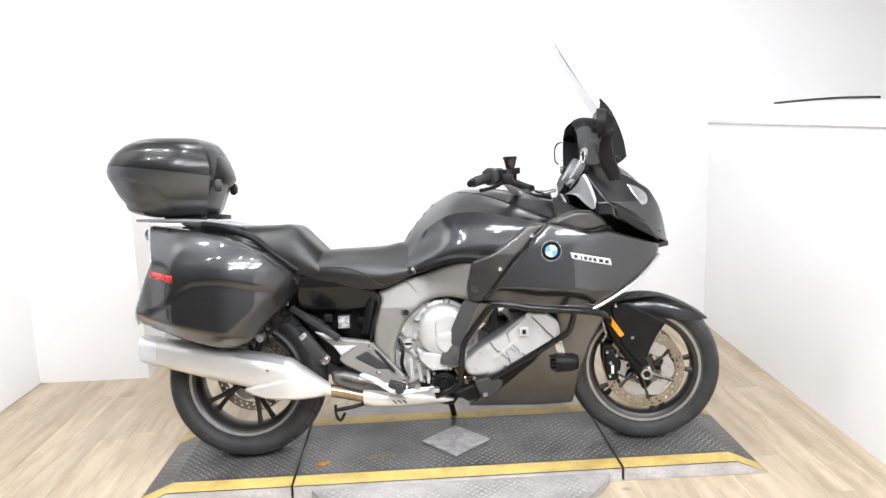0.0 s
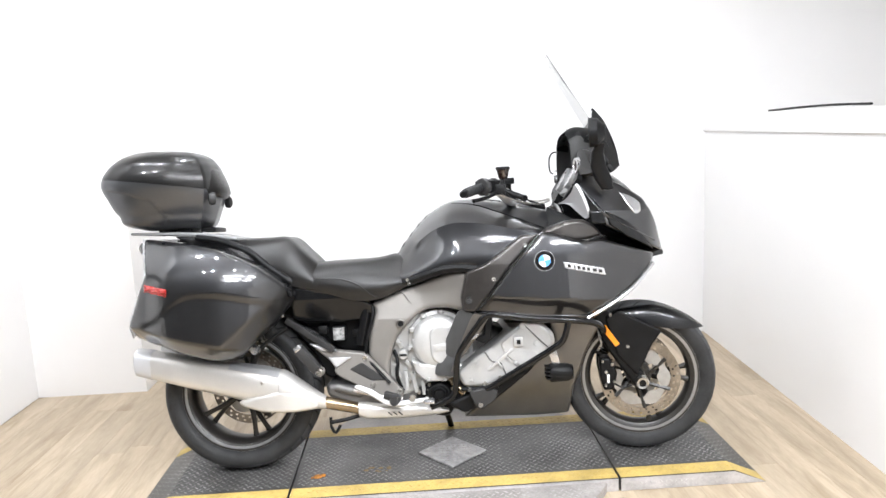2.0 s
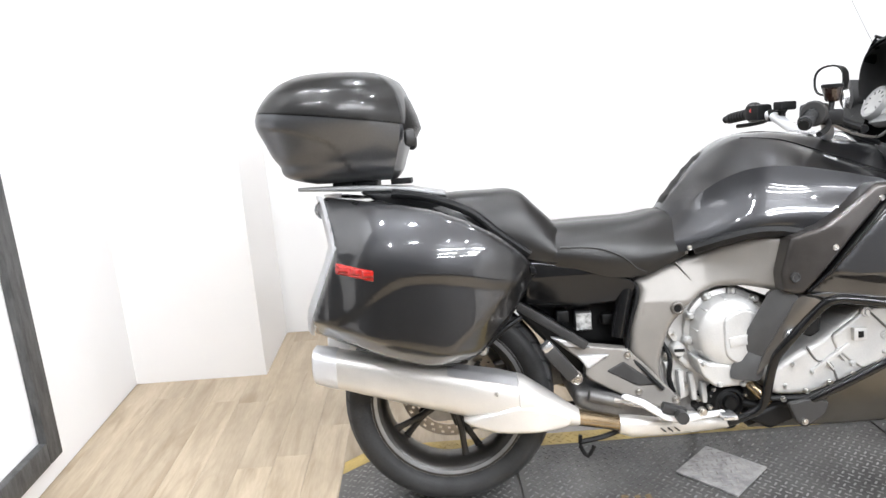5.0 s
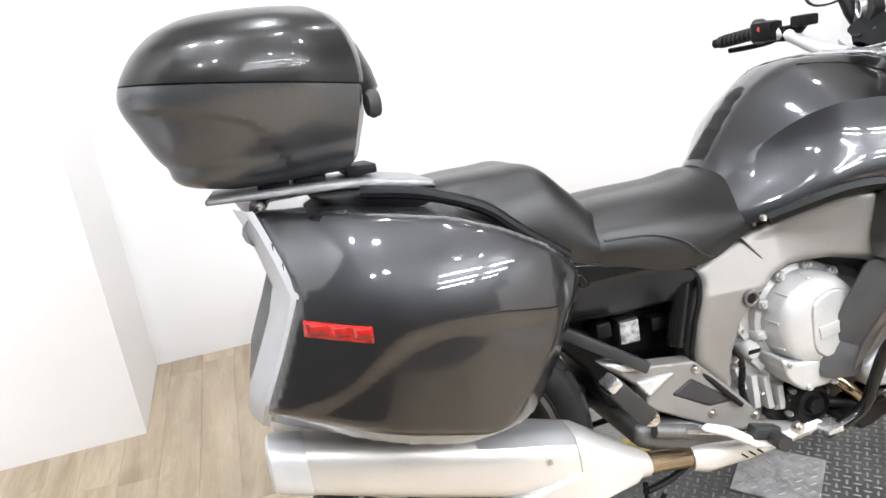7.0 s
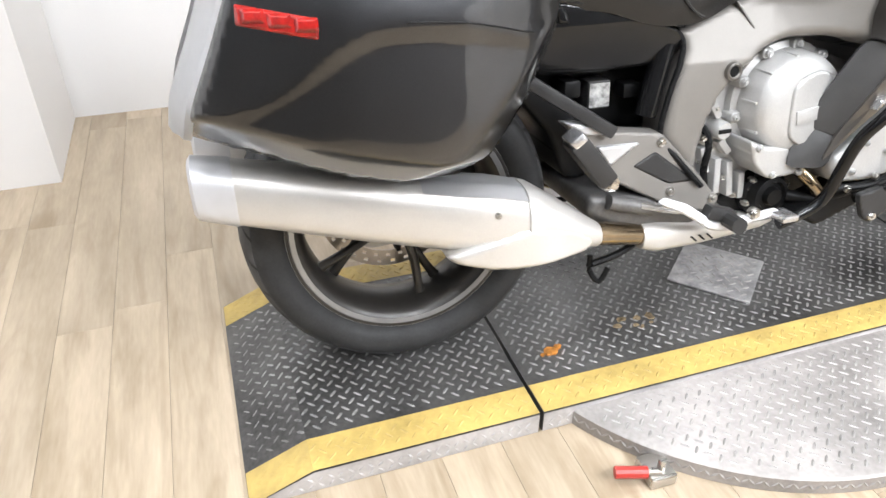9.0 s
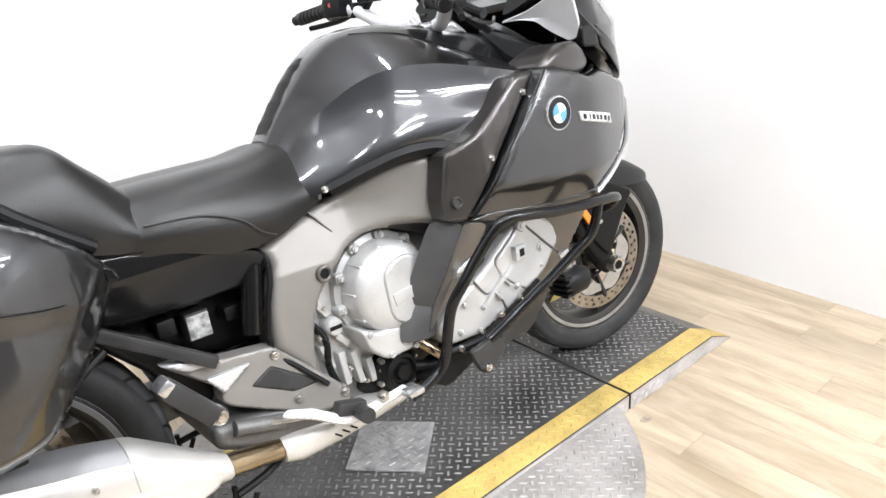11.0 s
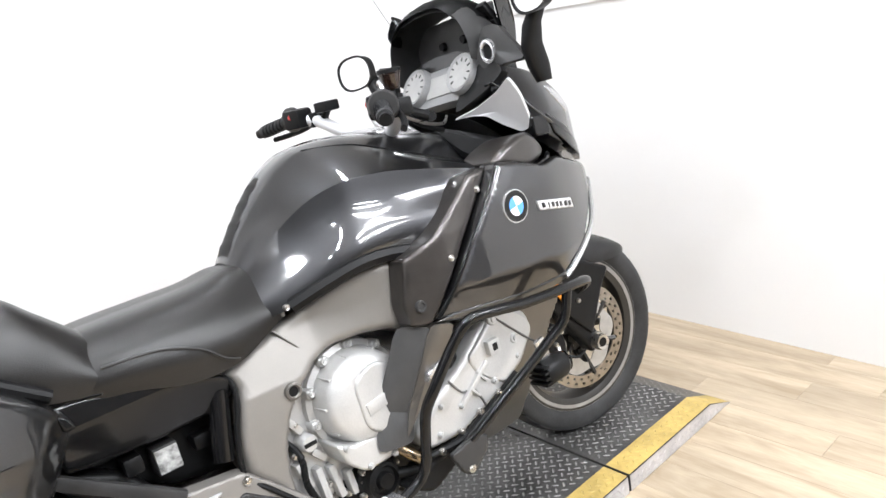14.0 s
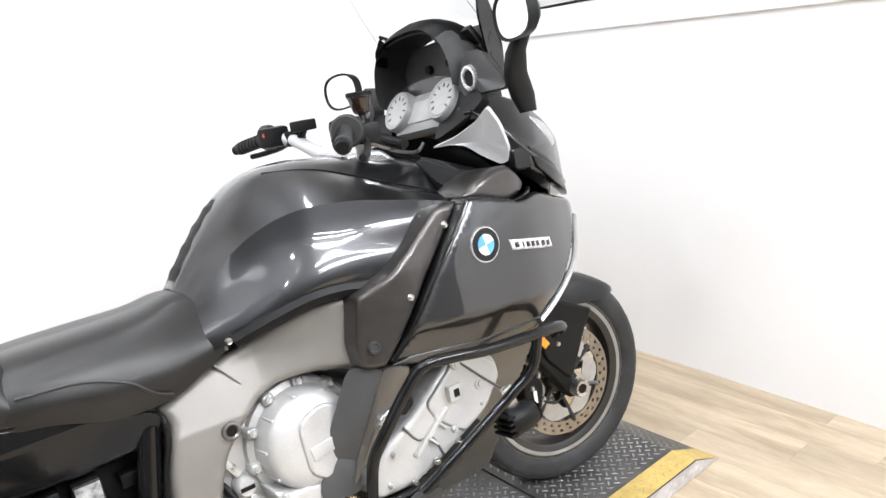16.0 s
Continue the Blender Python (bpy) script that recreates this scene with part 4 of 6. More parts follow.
# black pump cover low on the right side
pump = part("pump_cover", moved(turned([(0, -0.185), (0.018, -0.185), (0.022, -0.172), (0.03, -0.170), (0.034, -0.178), (0.042, -0.176), (0.048, -0.155), (0.056, -0.15), (0.06, -0.10), (0, -0.10)], 36, False), Matrix.Translation((0.805, 0, 0.295))), BLACK, bike, "round black pump cover")
for k_ in range(6):
    a = k_ * 1.047 + 0.3
    part("pump_bolt", bolt(0.805 + 0.053 * math.cos(a), -0.156, 0.295 + 0.053 * math.sin(a), 0.007, 0.01), STEEL, pump)
part("sump", pillow([(0.70, 0.28), (0.78, 0.20), (0.84, 0.19), (0.88, 0.25), (0.88, 0.31), (0.76, 0.33)], -0.13, 0.13, 0.02, 0.02), BLACK, bike, "black sump casing")
part("coolant_pipe", tube([(0.845, -0.175, 0.365), (0.87, -0.20, 0.335), (0.90, -0.21, 0.30)], 0.014, 12), PIPE, bike)
part("coolant_hose", tube([(0.845, -0.17, 0.29), (0.90, -0.20, 0.285), (0.96, -0.22, 0.305), (1.03, -0.23, 0.335)], 0.014, 12), BLACK, bike)
part("engine_wiring", tube([(0.89, -0.245, 0.325), (0.98, -0.265, 0.33), (1.06, -0.28, 0.368), (1.16, -0.29, 0.415)], 0.008, 8), BLACK, bike)
for k in range(4):
    part("wiring_clip", bolt(0.92 + 0.06 * k, -0.262 - 0.008 * k, 0.325 + 0.022 * k, 0.008, 0.006), STEEL, bike)
part("lower_rail", pillow([(0.83, 0.265), (0.90, 0.225), (1.02, 0.27), (1.16, 0.375), (1.23, 0.46), (1.16, 0.42), (1.04, 0.345), (0.92, 0.30)], -0.225, -0.15, 0.012, 0.015), BLACK, bike, "black lower engine rail")

# frame spar
spar_y = lambda x, z: -(lerp(x, [0.53, 0.66, 0.75, 0.85, 0.93, 1.0], [0.158, 0.172, 0.185, 0.22, 0.25, 0.268]) - 0.03 * max(0, min(1, (z - 0.60) / 0.1)) * (1 if x < 0.75 else max(0, (0.9 - x) / 0.15)))
sp = pillow([(0.548, 0.664), (0.62, 0.692), (0.72, 0.725), (0.80, 0.757), (0.87, 0.777), (0.93, 0.78), (0.99, 0.768), (0.985, 0.72), (0.945, 0.61), (0.90, 0.628), (0.845, 0.638), (0.78, 0.635), (0.735, 0.615), (0.69, 0.575), (0.652, 0.53), (0.63, 0.48), (0.617, 0.43), (0.615, 0.37), (0.62, 0.345), (0.575, 0.40), (0.53, 0.455), (0.535, 0.53), (0.553, 0.59), (0.565, 0.63)], spar_y, lambda x, z: spar_y(x, z) + 0.085, 0.02, 0.015, 0.02)
spars = both("frame_spar", sp, SPAR, bike, "champagne grey cast frame spar")
for s, q in zip((-1, 1), spars):
    part("spar_plug", moved(turned([(0.011, -0.004), (0.014, -0.007), (0.018, -0.006), (0.02, 0.006), (0.011, 0.006)], 24), Matrix.Translation((0.664, s * 0.1725, 0.580)) @ Matrix.Scale(-s, 4, (0, 1, 0))), SPAR_DARK, q, "ring round the spar hole")
    part("spar_hole", moved(turned([(0, -0.002), (0.0115, -0.002), (0.0115, 0.004), (0, 0.004)], 20, False), Matrix.Translation((0.664, s * 0.1735, 0.580))), BLACK, q, "dark recessed hole")
    # black tube in place of the dark gap along the spar's edge
    part("spar_gap", tube([(0.535, s * 0.135, 0.672), (0.556, s * 0.150, 0.645), (0.552, s * 0.155, 0.60), (0.533, s * 0.156, 0.54), (0.522, s * 0.158, 0.46), (0.56, s * 0.172, 0.41), (0.613, s * 0.185, 0.35)], 0.006, 8), BLACK, q, "dark gap along the spar's edge, put in as a black tube")
    part("spar_seam", strut((0.672, s * 0.144, 0.708), (0.728, s * 0.160, 0.632), 0.004, 0.012, 0.001), SPAR_DARK, q)

# foot plate and pegs
fp = pillow([(0.305, 0.512), (0.35, 0.505), (0.40, 0.487), (0.52, 0.470), (0.60, 0.388), (0.642, 0.340), (0.668, 0.310), (0.655, 0.282), (0.62, 0.274), (0.55, 0.310), (0.47, 0.352), (0.41, 0.386), (0.395, 0.40), (0.40, 0.43)], lambda x, z: -lerp(z, [0.28, 0.38, 0.47, 0.52], [0.178, 0.173, 0.167, 0.164]), -0.125, 0.005, 0.010)
for s, q in zip((-1, 1), both("foot_plate", fp, SPAR, bike, "champagne grey cast footrest plate")):
    part("plate_inlay", pillow([(0.455, 0.41), (0.505, 0.435), (0.605, 0.36), (0.54, 0.362)], lambda x, z, s=s: s * (lerp(z, [0.28, 0.38, 0.47, 0.52], [0.178, 0.173, 0.167, 0.164]) + 0.003), s * 0.15, 0.003, 0.008), GREY_PLASTIC, q, "dark triangular inlay")
    for x, z, r in ((0.518, 0.452, 0.010), (0.545, 0.345, 0.010), (0.65, 0.315, 0.011)):
        part("plate_bolt", bolt(x, s * (lerp(z, [0.28, 0.38, 0.47, 0.52], [0.178, 0.173, 0.167, 0.164]) + 0.002), z, r, 0.008, s), STEEL, q)
    part("silver_flash", pillow([(0.30, 0.518), (0.36, 0.508), (0.415, 0.482), (0.345, 0.488)], s * 0.176, s * 0.15, 0.004, 0.006), SILVER_PAINT, q, "bright machined top edge")
    part("silver_flash", pillow([(0.372, 0.462), (0.468, 0.458), (0.402, 0.418)], s * 0.1765, s * 0.15, 0.004, 0.006), SILVER_PAINT, q)
    pp = part("pillion_footrest", strut((0.275, s * 0.262, 0.515), (0.345, s * 0.262, 0.428), 0.038, 0.05, 0.008), GREY_PLASTIC, bike, "folded pillion footrest with grey rubber")
    part("hinge", bolt(0.353, s * 0.262, 0.422, 0.018, 0.02, s), STEEL, pp)
    part("end_cap", strut((0.270, s * 0.265, 0.525), (0.283, s * 0.265, 0.507), 0.03, 0.045, 0.006), SILVER, pp)
    part("subframe_strut", strut((0.21, s * 0.145, 0.615), (0.40, s * 0.185, 0.49), 0.026, 0.022, 0.006), GREY_PLASTIC, bike)
    part("rider_footrest", tube([(0.64, s * 0.215, 0.295), (0.632, s * 0.295, 0.30)], 0.017, 10, 0), GREY_PLASTIC, bike, "grey rubber rider footrest")
    part("footrest_knuckle", strut((0.59, s * 0.24, 0.318), (0.655, s * 0.24, 0.298), 0.03, 0.03, 0.008), GREY_PLASTIC, bike)
pedal = part("brake_pedal", pillow([(0.475, 0.352), (0.53, 0.325), (0.60, 0.277), (0.64, 0.27), (0.76, 0.285), (0.765, 0.298), (0.70, 0.294), (0.645, 0.289), (0.605, 0.297), (0.545, 0.34), (0.49, 0.362)], -0.252, -0.236, 0.004, 0.008), PALE_TRIM, bike, "polished aluminium brake pedal")
part("pedal_pad", box(0.745, 0.785, -0.285, -0.235, 0.282, 0.296, 0.004), SILVER, pedal)
part("pedal_pivot", bolt(0.70, -0.252, 0.30, 0.013, 0.01), STEEL, pedal)
part("linkage", tube([(0.47, -0.19, 0.33), (0.55, -0.2, 0.31), (0.66, -0.2, 0.29)], 0.007, 8), STEEL, bike)
part("master_cylinder", tube([(0.40, -0.18, 0.345), (0.50, -0.18, 0.315)], 0.016, 12, 0), ENGINE_DARK, bike)
part("underside_casting", pillow([(0.36, 0.36), (0.50, 0.34), (0.64, 0.27), (0.60, 0.24), (0.44, 0.27), (0.36, 0.31)], -0.175, 0.175, 0.02, 0.02), ENGINE_DARK, bike, "cast swingarm housing")
part("swingarm", pillow([(-0.05, 0.36), (0.10, 0.38), (0.45, 0.40), (0.60, 0.42), (0.60, 0.32), (0.40, 0.31), (0.10, 0.29), (-0.05, 0.27)], 0.14, 0.07, 0.02, 0.03), ENGINE_DARK, bike, "grey single-sided swingarm")
for s in (-1, 1):
    st_ = part("stand_tang", tube([(0.375, s * 0.17, 0.205), (0.45, s * 0.16, 0.215), (0.55, s * 0.12, 0.235)], 0.008, 8), BLACK, bike, "black centre stand leg")
    part("stand_foot", tube([(0.372, s * 0.17, 0.225), (0.372, s * 0.17, 0.19), (0.39, s * 0.18, 0.165), (0.41, s * 0.18, 0.195)], 0.006, 8, 3), BLACK, st_)
part("side_stand", tube([(0.78, 0.13, 0.26), (0.83, 0.23, 0.13), (0.85, 0.30, 0.046)], 0.013, 10), BLACK, bike, "black side stand")
part("side_stand_foot", moved(box(0.815, 0.885, 0.285, 0.335, 0.034, 0.045, 0.004), Matrix()), BLACK, bike)

# dark inner body behind the side panels
part("inner_tail", pillow([(-0.10, 0.86), (0.30, 0.80), (0.58, 0.66), (0.57, 0.44), (0.42, 0.46), (0.20, 0.60), (0.0, 0.72)], -0.045, 0.045, 0.02, 0.03), BLACK, bike, "black inner tail section")
part("rear_hugger", pillow([(0.20, 0.62), (0.34, 0.55), (0.42, 0.42), (0.40, 0.36), (0.345, 0.37), (0.31, 0.47), (0.22, 0.57)], -0.09, 0.09, 0.015, 0.03), BLACK, bike, "black rear splash guard")
box1 = part("control_unit", box(0.385, 0.435, -0.10, -0.05, 0.515, 0.573, 0.006), GREY_PLASTIC, bike, "grey electrical box with a printed label")
part("unit_label", box(0.388, 0.432, -0.1025, -0.1005, 0.52, 0.568), LABEL, box1, "worn printed label")
part("relay", box(0.33, 0.365, -0.11, -0.05, 0.545, 0.58, 0.006), BLACK, bike)
part("connector", box(0.465, 0.505, -0.10, -0.06, 0.53, 0.56, 0.006), BLACK, bike)
part("shock_reservoir", tube([(0.50, -0.13, 0.50), (0.53, -0.13, 0.64)], 0.022, 12, 0), BLACK_GLOSS, bike, "black shock reservoir")
tp = pillow([(0.235, 0.745), (0.30, 0.738), (0.41, 0.713), (0.54, 0.672), (0.565, 0.648), (0.565, 0.625), (0.54, 0.60), (0.42, 0.593), (0.29, 0.60), (0.235, 0.61)], lambda x, z: -0.172 + 0.45 * max(0, 0.69 - z), -0.10, 0.010, 0.012)
for s, q in zip((-1, 1), both("tail_panel", tp, BLACK_GLOSS, bike, "gloss black tail side panel")):
    part("panel_edge", tube([(0.245, s * 0.170, 0.746), (0.41, s * 0.170, 0.716), (0.545, s * 0.165, 0.675)], 0.004, 6), BLACK_GLOSS, q)

# seats
rider = loft([(0.30, [(0, 0.832), (0.09, 0.832), (0.15, 0.802), (0.172, 0.755), (0.165, 0.722)]),
              (0.38, [(0, 0.836), (0.10, 0.836), (0.165, 0.802), (0.185, 0.75), (0.175, 0.712)]),
              (0.48, [(0, 0.838), (0.10, 0.838), (0.165, 0.800), (0.188, 0.735), (0.175, 0.682)]),
              (0.58, [(0, 0.843), (0.09, 0.840), (0.15, 0.798), (0.178, 0.73), (0.165, 0.68)]),
              (0.65, [(0, 0.857), (0.075, 0.850), (0.13, 0.80), (0.16, 0.745), (0.155, 0.705)]),
              (0.70, [(0, 0.852), (0.07, 0.840), (0.12, 0.795), (0.15, 0.755), (0.15, 0.728)])], 5, 5)
seat = part("rider_seat", rider, LEATHER, bike, "black vinyl rider seat with stitched side seam")
for s in (-1, 1):
    part("seat_seam", tube([(0.34, s * 0.178, 0.775), (0.44, s * 0.186, 0.768), (0.51, s * 0.188, 0.74), (0.55, s * 0.184, 0.705), (0.58, s * 0.175, 0.69)], 0.0028, 6), GREY_PLASTIC, seat)
part("seat_piping", tube([(0.702, -0.150, 0.730), (0.704, -0.150, 0.757), (0.706, -0.120, 0.797), (0.708, -0.070, 0.841), (0.708, 0, 0.853), (0.708, 0.070, 0.841), (0.706, 0.120, 0.797), (0.704, 0.150, 0.757), (0.702, 0.150, 0.730)], 0.0045, 8), PANEL, seat, "pale piping along the seat's front edge")
pil = loft([(-0.05, [(0, 0.935), (0.07, 0.93), (0.12, 0.915), (0.15, 0.90), (0.15, 0.88)]),
            (0.04, [(0, 0.946), (0.10, 0.943), (0.15, 0.91), (0.175, 0.87), (0.17, 0.84)]),
            (0.15, [(0, 0.946), (0.115, 0.943), (0.165, 0.90), (0.185, 0.84), (0.18, 0.79)]),
            (0.230, [(0, 0.942), (0.12, 0.94), (0.165, 0.902), (0.185, 0.82), (0.18, 0.755)]),
            (0.285, [(0, 0.894), (0.12, 0.891), (0.16, 0.86), (0.18, 0.79), (0.175, 0.74)]),
            (0.340, [(0, 0.838), (0.11, 0.836), (0.15, 0.80), (0.175, 0.76), (0.17, 0.725)])], 5, 5)
part("pillion_seat", pil, LEATHER, bike, "black vinyl pillion seat with a raised front edge")

# rear rack and grab rails
for s in (-1, 1):
    part("grab_rail", tube([(-0.12, s * 0.16, 0.958), (-0.02, s * 0.19, 0.94), (0.09, s * 0.205, 0.895), (0.16, s * 0.205, 0.835), (0.25, s * 0.195, 0.765)], 0.013, 10), BLACK, bike, "black grab rail")
rack = part("luggage_rack", pillow([(-0.395, 0.980), (-0.395, 0.990), (-0.20, 0.985), (-0.08, 0.975), (0.03, 0.952), (0.03, 0.938), (-0.12, 0.962), (-0.30, 0.974)], -0.125, 0.125, 0.006, 0.004), PANEL, bike, "silver grey luggage rack plate")
part("rack_support", pillow([(-0.22, 0.968), (-0.05, 0.955), (0.10, 0.90), (0.12, 0.86), (-0.16, 0.93)], -0.14, 0.14, 0.012, 0.015), BLACK, bike, "black rack support")
for x in (-0.27, -0.20, -0.10):
    part("rack_pad", box(x - 0.03, x + 0.03, -0.075, 0.075, 0.982, 1.0, 0.004), BLACK, rack)
part("tail_light", box(-0.30, -0.23, -0.10, 0.10, 0.86, 0.925, 0.015), RED, bike, "red tail light")
part("tail_fairing", pillow([(-0.31, 0.95), (-0.15, 0.94), (0.0, 0.88), (-0.05, 0.80), (-0.25, 0.82)], -0.16, 0.16, 0.02, 0.03), PAINT, bike)
for s in (-1, 1):
    part("rear_indicator", tube([(-0.30, s * 0.10, 0.925), (-0.315, s * 0.185, 0.925)], 0.022, 12, 0, radii=(0.014, 0.026)), LENS, bike, "clear rear indicator")
part("plate_holder", pillow([(-0.28, 0.84), (-0.23, 0.84), (-0.27, 0.60), (-0.32, 0.60)], -0.08, 0.08, 0.01, 0.01), BLACK, bike, "black number plate holder")

# panniers
def pan_y(x, z):
    """Outer face of a pannier: a crowned upper body, a crease, a slack lower panel and a bevel along the underside."""
    y = lerp(x, [-0.40, -0.36, -0.30, -0.27, -0.17, -0.08, 0.05, 0.15, 0.22, 0.27], [0.262, 0.282, 0.316, 0.331, 0.384, 0.398, 0.392, 0.352, 0.294, 0.236])
    y -= 0.12 * max(0, (z - 0.75) / 0.21) ** 2.1
    zc = lerp(x, [-0.40, -0.30, -0.235, -0.205, -0.15, -0.10, -0.05, 0.03, 0.15, 0.26], [0.62, 0.645, 0.668, 0.688, 0.728, 0.752, 0.757, 0.750, 0.722, 0.704])
    q = min(1.0, max(0.0, (zc - z) / 0.032))
    y -= 0.006 * q * q * (3 - 2 * q) - 0.01 * max(0, zc - z)
    d1 = 0.972 * (0.631 - z) - 0.233 * (x + 0.357)
    d2 = 0.669 * (x - 0.03) - 0.743 * (z - 0.556)
    y -= 0.78 * (d1 + math.sqrt(d1 * d1 + 0.00004)) + 0.34 * (d2 + math.sqrt(d2 * d2 + 0.00004))
    return -max(y, 0.175)


pan_out = [(-0.318, 0.962), (-0.215, 0.948), (-0.09, 0.928), (0.0, 0.908), (0.085, 0.874), (0.16, 0.83), (0.215, 0.784), (0.254, 0.738), (0.264, 0.71), (0.238, 0.668), (0.182, 0.604), (0.12, 0.545), (0.07, 0.498), (0.03, 0.478), (-0.02, 0.478), (-0.10, 0.499), (-0.163, 0.517), (-0.259, 0.545), (-0.368, 0.576), (-0.363, 0.60), (-0.354, 0.64), (-0.312, 0.73), (-0.27, 0.826)]
for s in (-1, 1):
    fo = lambda x, z, s=s: -s * pan_y(x, z)
    body = part("pannier", pillow(pan_out, fo, s * 0.165, 0.012, 0.02, 0.02), PAINT, bike, "graphite painted hard pannier case")
    refl = part("pannier_reflector", pillow([(-0.271, 0.790), (-0.167, 0.770), (-0.169, 0.742), (-0.273, 0.762)], lambda x, z, f=fo, s=s: f(x, z) + s * 0.003, lambda x, z, f=fo, s=s: f(x, z) - s * 0.012, 0.003, 0.004, 0.02), RED, body, "red side reflector")
    for k in range(3):
        xa, xb = -0.265 + 0.0335 * k, -0.265 + 0.0335 * k + 0.030
        za, zb = 0.7755 - 0.178 * (xa + 0.27), 0.781 - 0.178 * (xb + 0.27)
        part("reflector_segment", pillow([(xa, za + 0.009), (xb, zb + 0.009), (xb, zb - 0.010), (xa, za - 0.010)], lambda x, z, f=fo, s=s: f(x, z) + s * 0.0042, lambda x, z, f=fo, s=s: f(x, z), 0.001, 0.002), RED, refl)
    part("pannier_latch_plate", pillow([(-0.312, 0.955), (-0.20, 0.942), (-0.165, 0.928), (-0.185, 0.916), (-0.28, 0.93)], lambda x, z, f=fo, s=s: f(x, z) - s * 0.004, lambda x, z, f=fo, s=s: f(x, z) - s * 0.05, 0.006, 0.012, 0.02), BLACK_GLOSS, body, "dark latch cover")
    part("pannier_seam", tube([(x, fo(x, z) + s * 0.0006, z) for x, z in ((-0.05, 0.7575), (0.03, 0.7505), (0.09, 0.738), (0.15, 0.7225), (0.228, 0.709))], 0.0014, 6), BLACK, body, "dark panel gap")
    # pale rear face of the case, a bent strip that turns in behind its edge
    rear_ = bmesh.new()
    bands = []
    for z, xe, ye in ((0.963, -0.318, 0.188), (0.93, -0.304, 0.228), (0.88, -0.286, 0.278), (0.826, -0.272, 0.312), (0.78, -0.288, 0.308), (0.73, -0.310, 0.300), (0.68, -0.334, 0.287), (0.645, -0.350, 0.276), (0.622, -0.357, 0.262), (0.600, -0.362, 0.236), (0.576, -0.368, 0.205)):
        bands.append([rear_.verts.new((xe + dx, s * (ye + dy), z)) for dx, dy in ((0.004, 0.0), (-0.009, -0.014), (-0.016, -0.042), (-0.027, -0.068), (-0.036, -0.120))])
    for A, C in zip(bands, bands[1:]):
        for k in range(4):
            rear_.faces.new((A[k], A[k + 1], C[k + 1], C[k]))
    bmesh.ops.solidify(rear_, geom=rear_.faces[:], thickness=0.004)
    part("pannier_rear_trim", rear_, PALE_TRIM, body, "pale silver rear edge trim", angle=25)
    part("pannier_hinge", pillow([(0.232, 0.752), (0.258, 0.735), (0.266, 0.712), (0.244, 0.712)], s * 0.258, s * 0.18, 0.006, 0.008), BLACK_GLOSS, body)
    part("pannier_foot", box(-0.04, 0.06, s * 0.25 - 0.03, s * 0.25 + 0.03, 0.485, 0.515, 0.008), BLACK, body)
    m_ = part("pannier_mount", tube([(0.10, s * 0.20, 0.50), (0.16, s * 0.19, 0.55), (0.22, s * 0.18, 0.585)], 0.008, 8), BLACK, bike)
    part("mount_knob", moved(turned([(0, -0.02), (0.012, -0.02), (0.017, -0.012), (0.017, 0.02), (0, 0.02)], 20, False), Matrix.Translation((0.102, s * 0.225, 0.512))), SILVER, m_, "silver round mount knob")

# top case: horizontal slices of (z, rear x, half width, front corner x, front corner y, front middle x)
CASE = [(0.997, -0.350, 0.092, -0.128, 0.080, -0.118), (1.008, -0.400, 0.128, -0.122, 0.102, -0.105), (1.06, -0.456, 0.180, -0.104, 0.128, -0.080), (1.12, -0.486, 0.212, -0.090, 0.146, -0.062), (1.185, -0.506, 0.230, -0.086, 0.154, -0.058),
        (1.23, -0.486, 0.222, -0.096, 0.150, -0.066), (1.265, -0.456, 0.202, -0.114, 0.136, -0.080), (1.292, -0.418, 0.165, -0.142, 0.110, -0.105), (1.309, -0.375, 0.115, -0.178, 0.080, -0.150), (1.318, -0.335, 0.060, -0.225, 0.045, -0.210)]
CASE_Z = [c[0] for c in CASE]
FLANK = ((0.0, 0.0), (0.008, 0.38), (0.045, 0.68), (0.17, 0.90), (0.42, 1.0), (0.75, 0.92))


def case_slice(z):
    return [lerp(z, CASE_Z, [c[k] for c in CASE]) for k in range(1, 6)]


def case_recess(x, z):
    """How far the lower rear flank lies behind the upper one, past the crease."""
    zc = lerp(x, [-0.50, -0.38, -0.295, -0.25, -0.22], [1.168, 1.147, 1.118, 1.095, 1.07])
    xc = lerp(z, [0.99, 1.03, 1.07, 1.11], [-0.212, -0.228, -0.250, -0.280])
    q = min(1.0, max(0.0, min(zc - z, xc - x) / 0.010))
    return 0.010 * q * q * (3 - 2 * q) * min(1.0, max(0.0, (x + 0.49) / 0.05)) * min(1.0, max(0.0, (z - 1.0) / 0.03))


def case_half(z, ex):
    """The half outline of the case at one height, from the rear middle to the front middle."""
    xr, w, xc, yc, xf = case_slice(z)
    flank = [(xr + (xc - xr) * u, w * v) for u, v in FLANK] + [(xc, yc)]
    flank = spline([Vector((a, b)) for a, b in flank], 12)
    front = spline([Vector((xc, yc)), Vector((xc * 0.35 + xf * 0.65, yc * 0.55)), Vector((xf, 0))], 5)[1:]
    out = []
    for p in flank:
        y = max(0, p.y - case_recess(p.x, z) * min(1, p.y / 0.08))
        out.append((p.x - ex * (0.5 - 0.5 * min(1, p.y / 0.1)), y + (ex if p.y > 1e-5 else 0)))
    return out + [(p.x + ex, p.y + (ex if p.y > 1e-5 else 0)) for p in front]


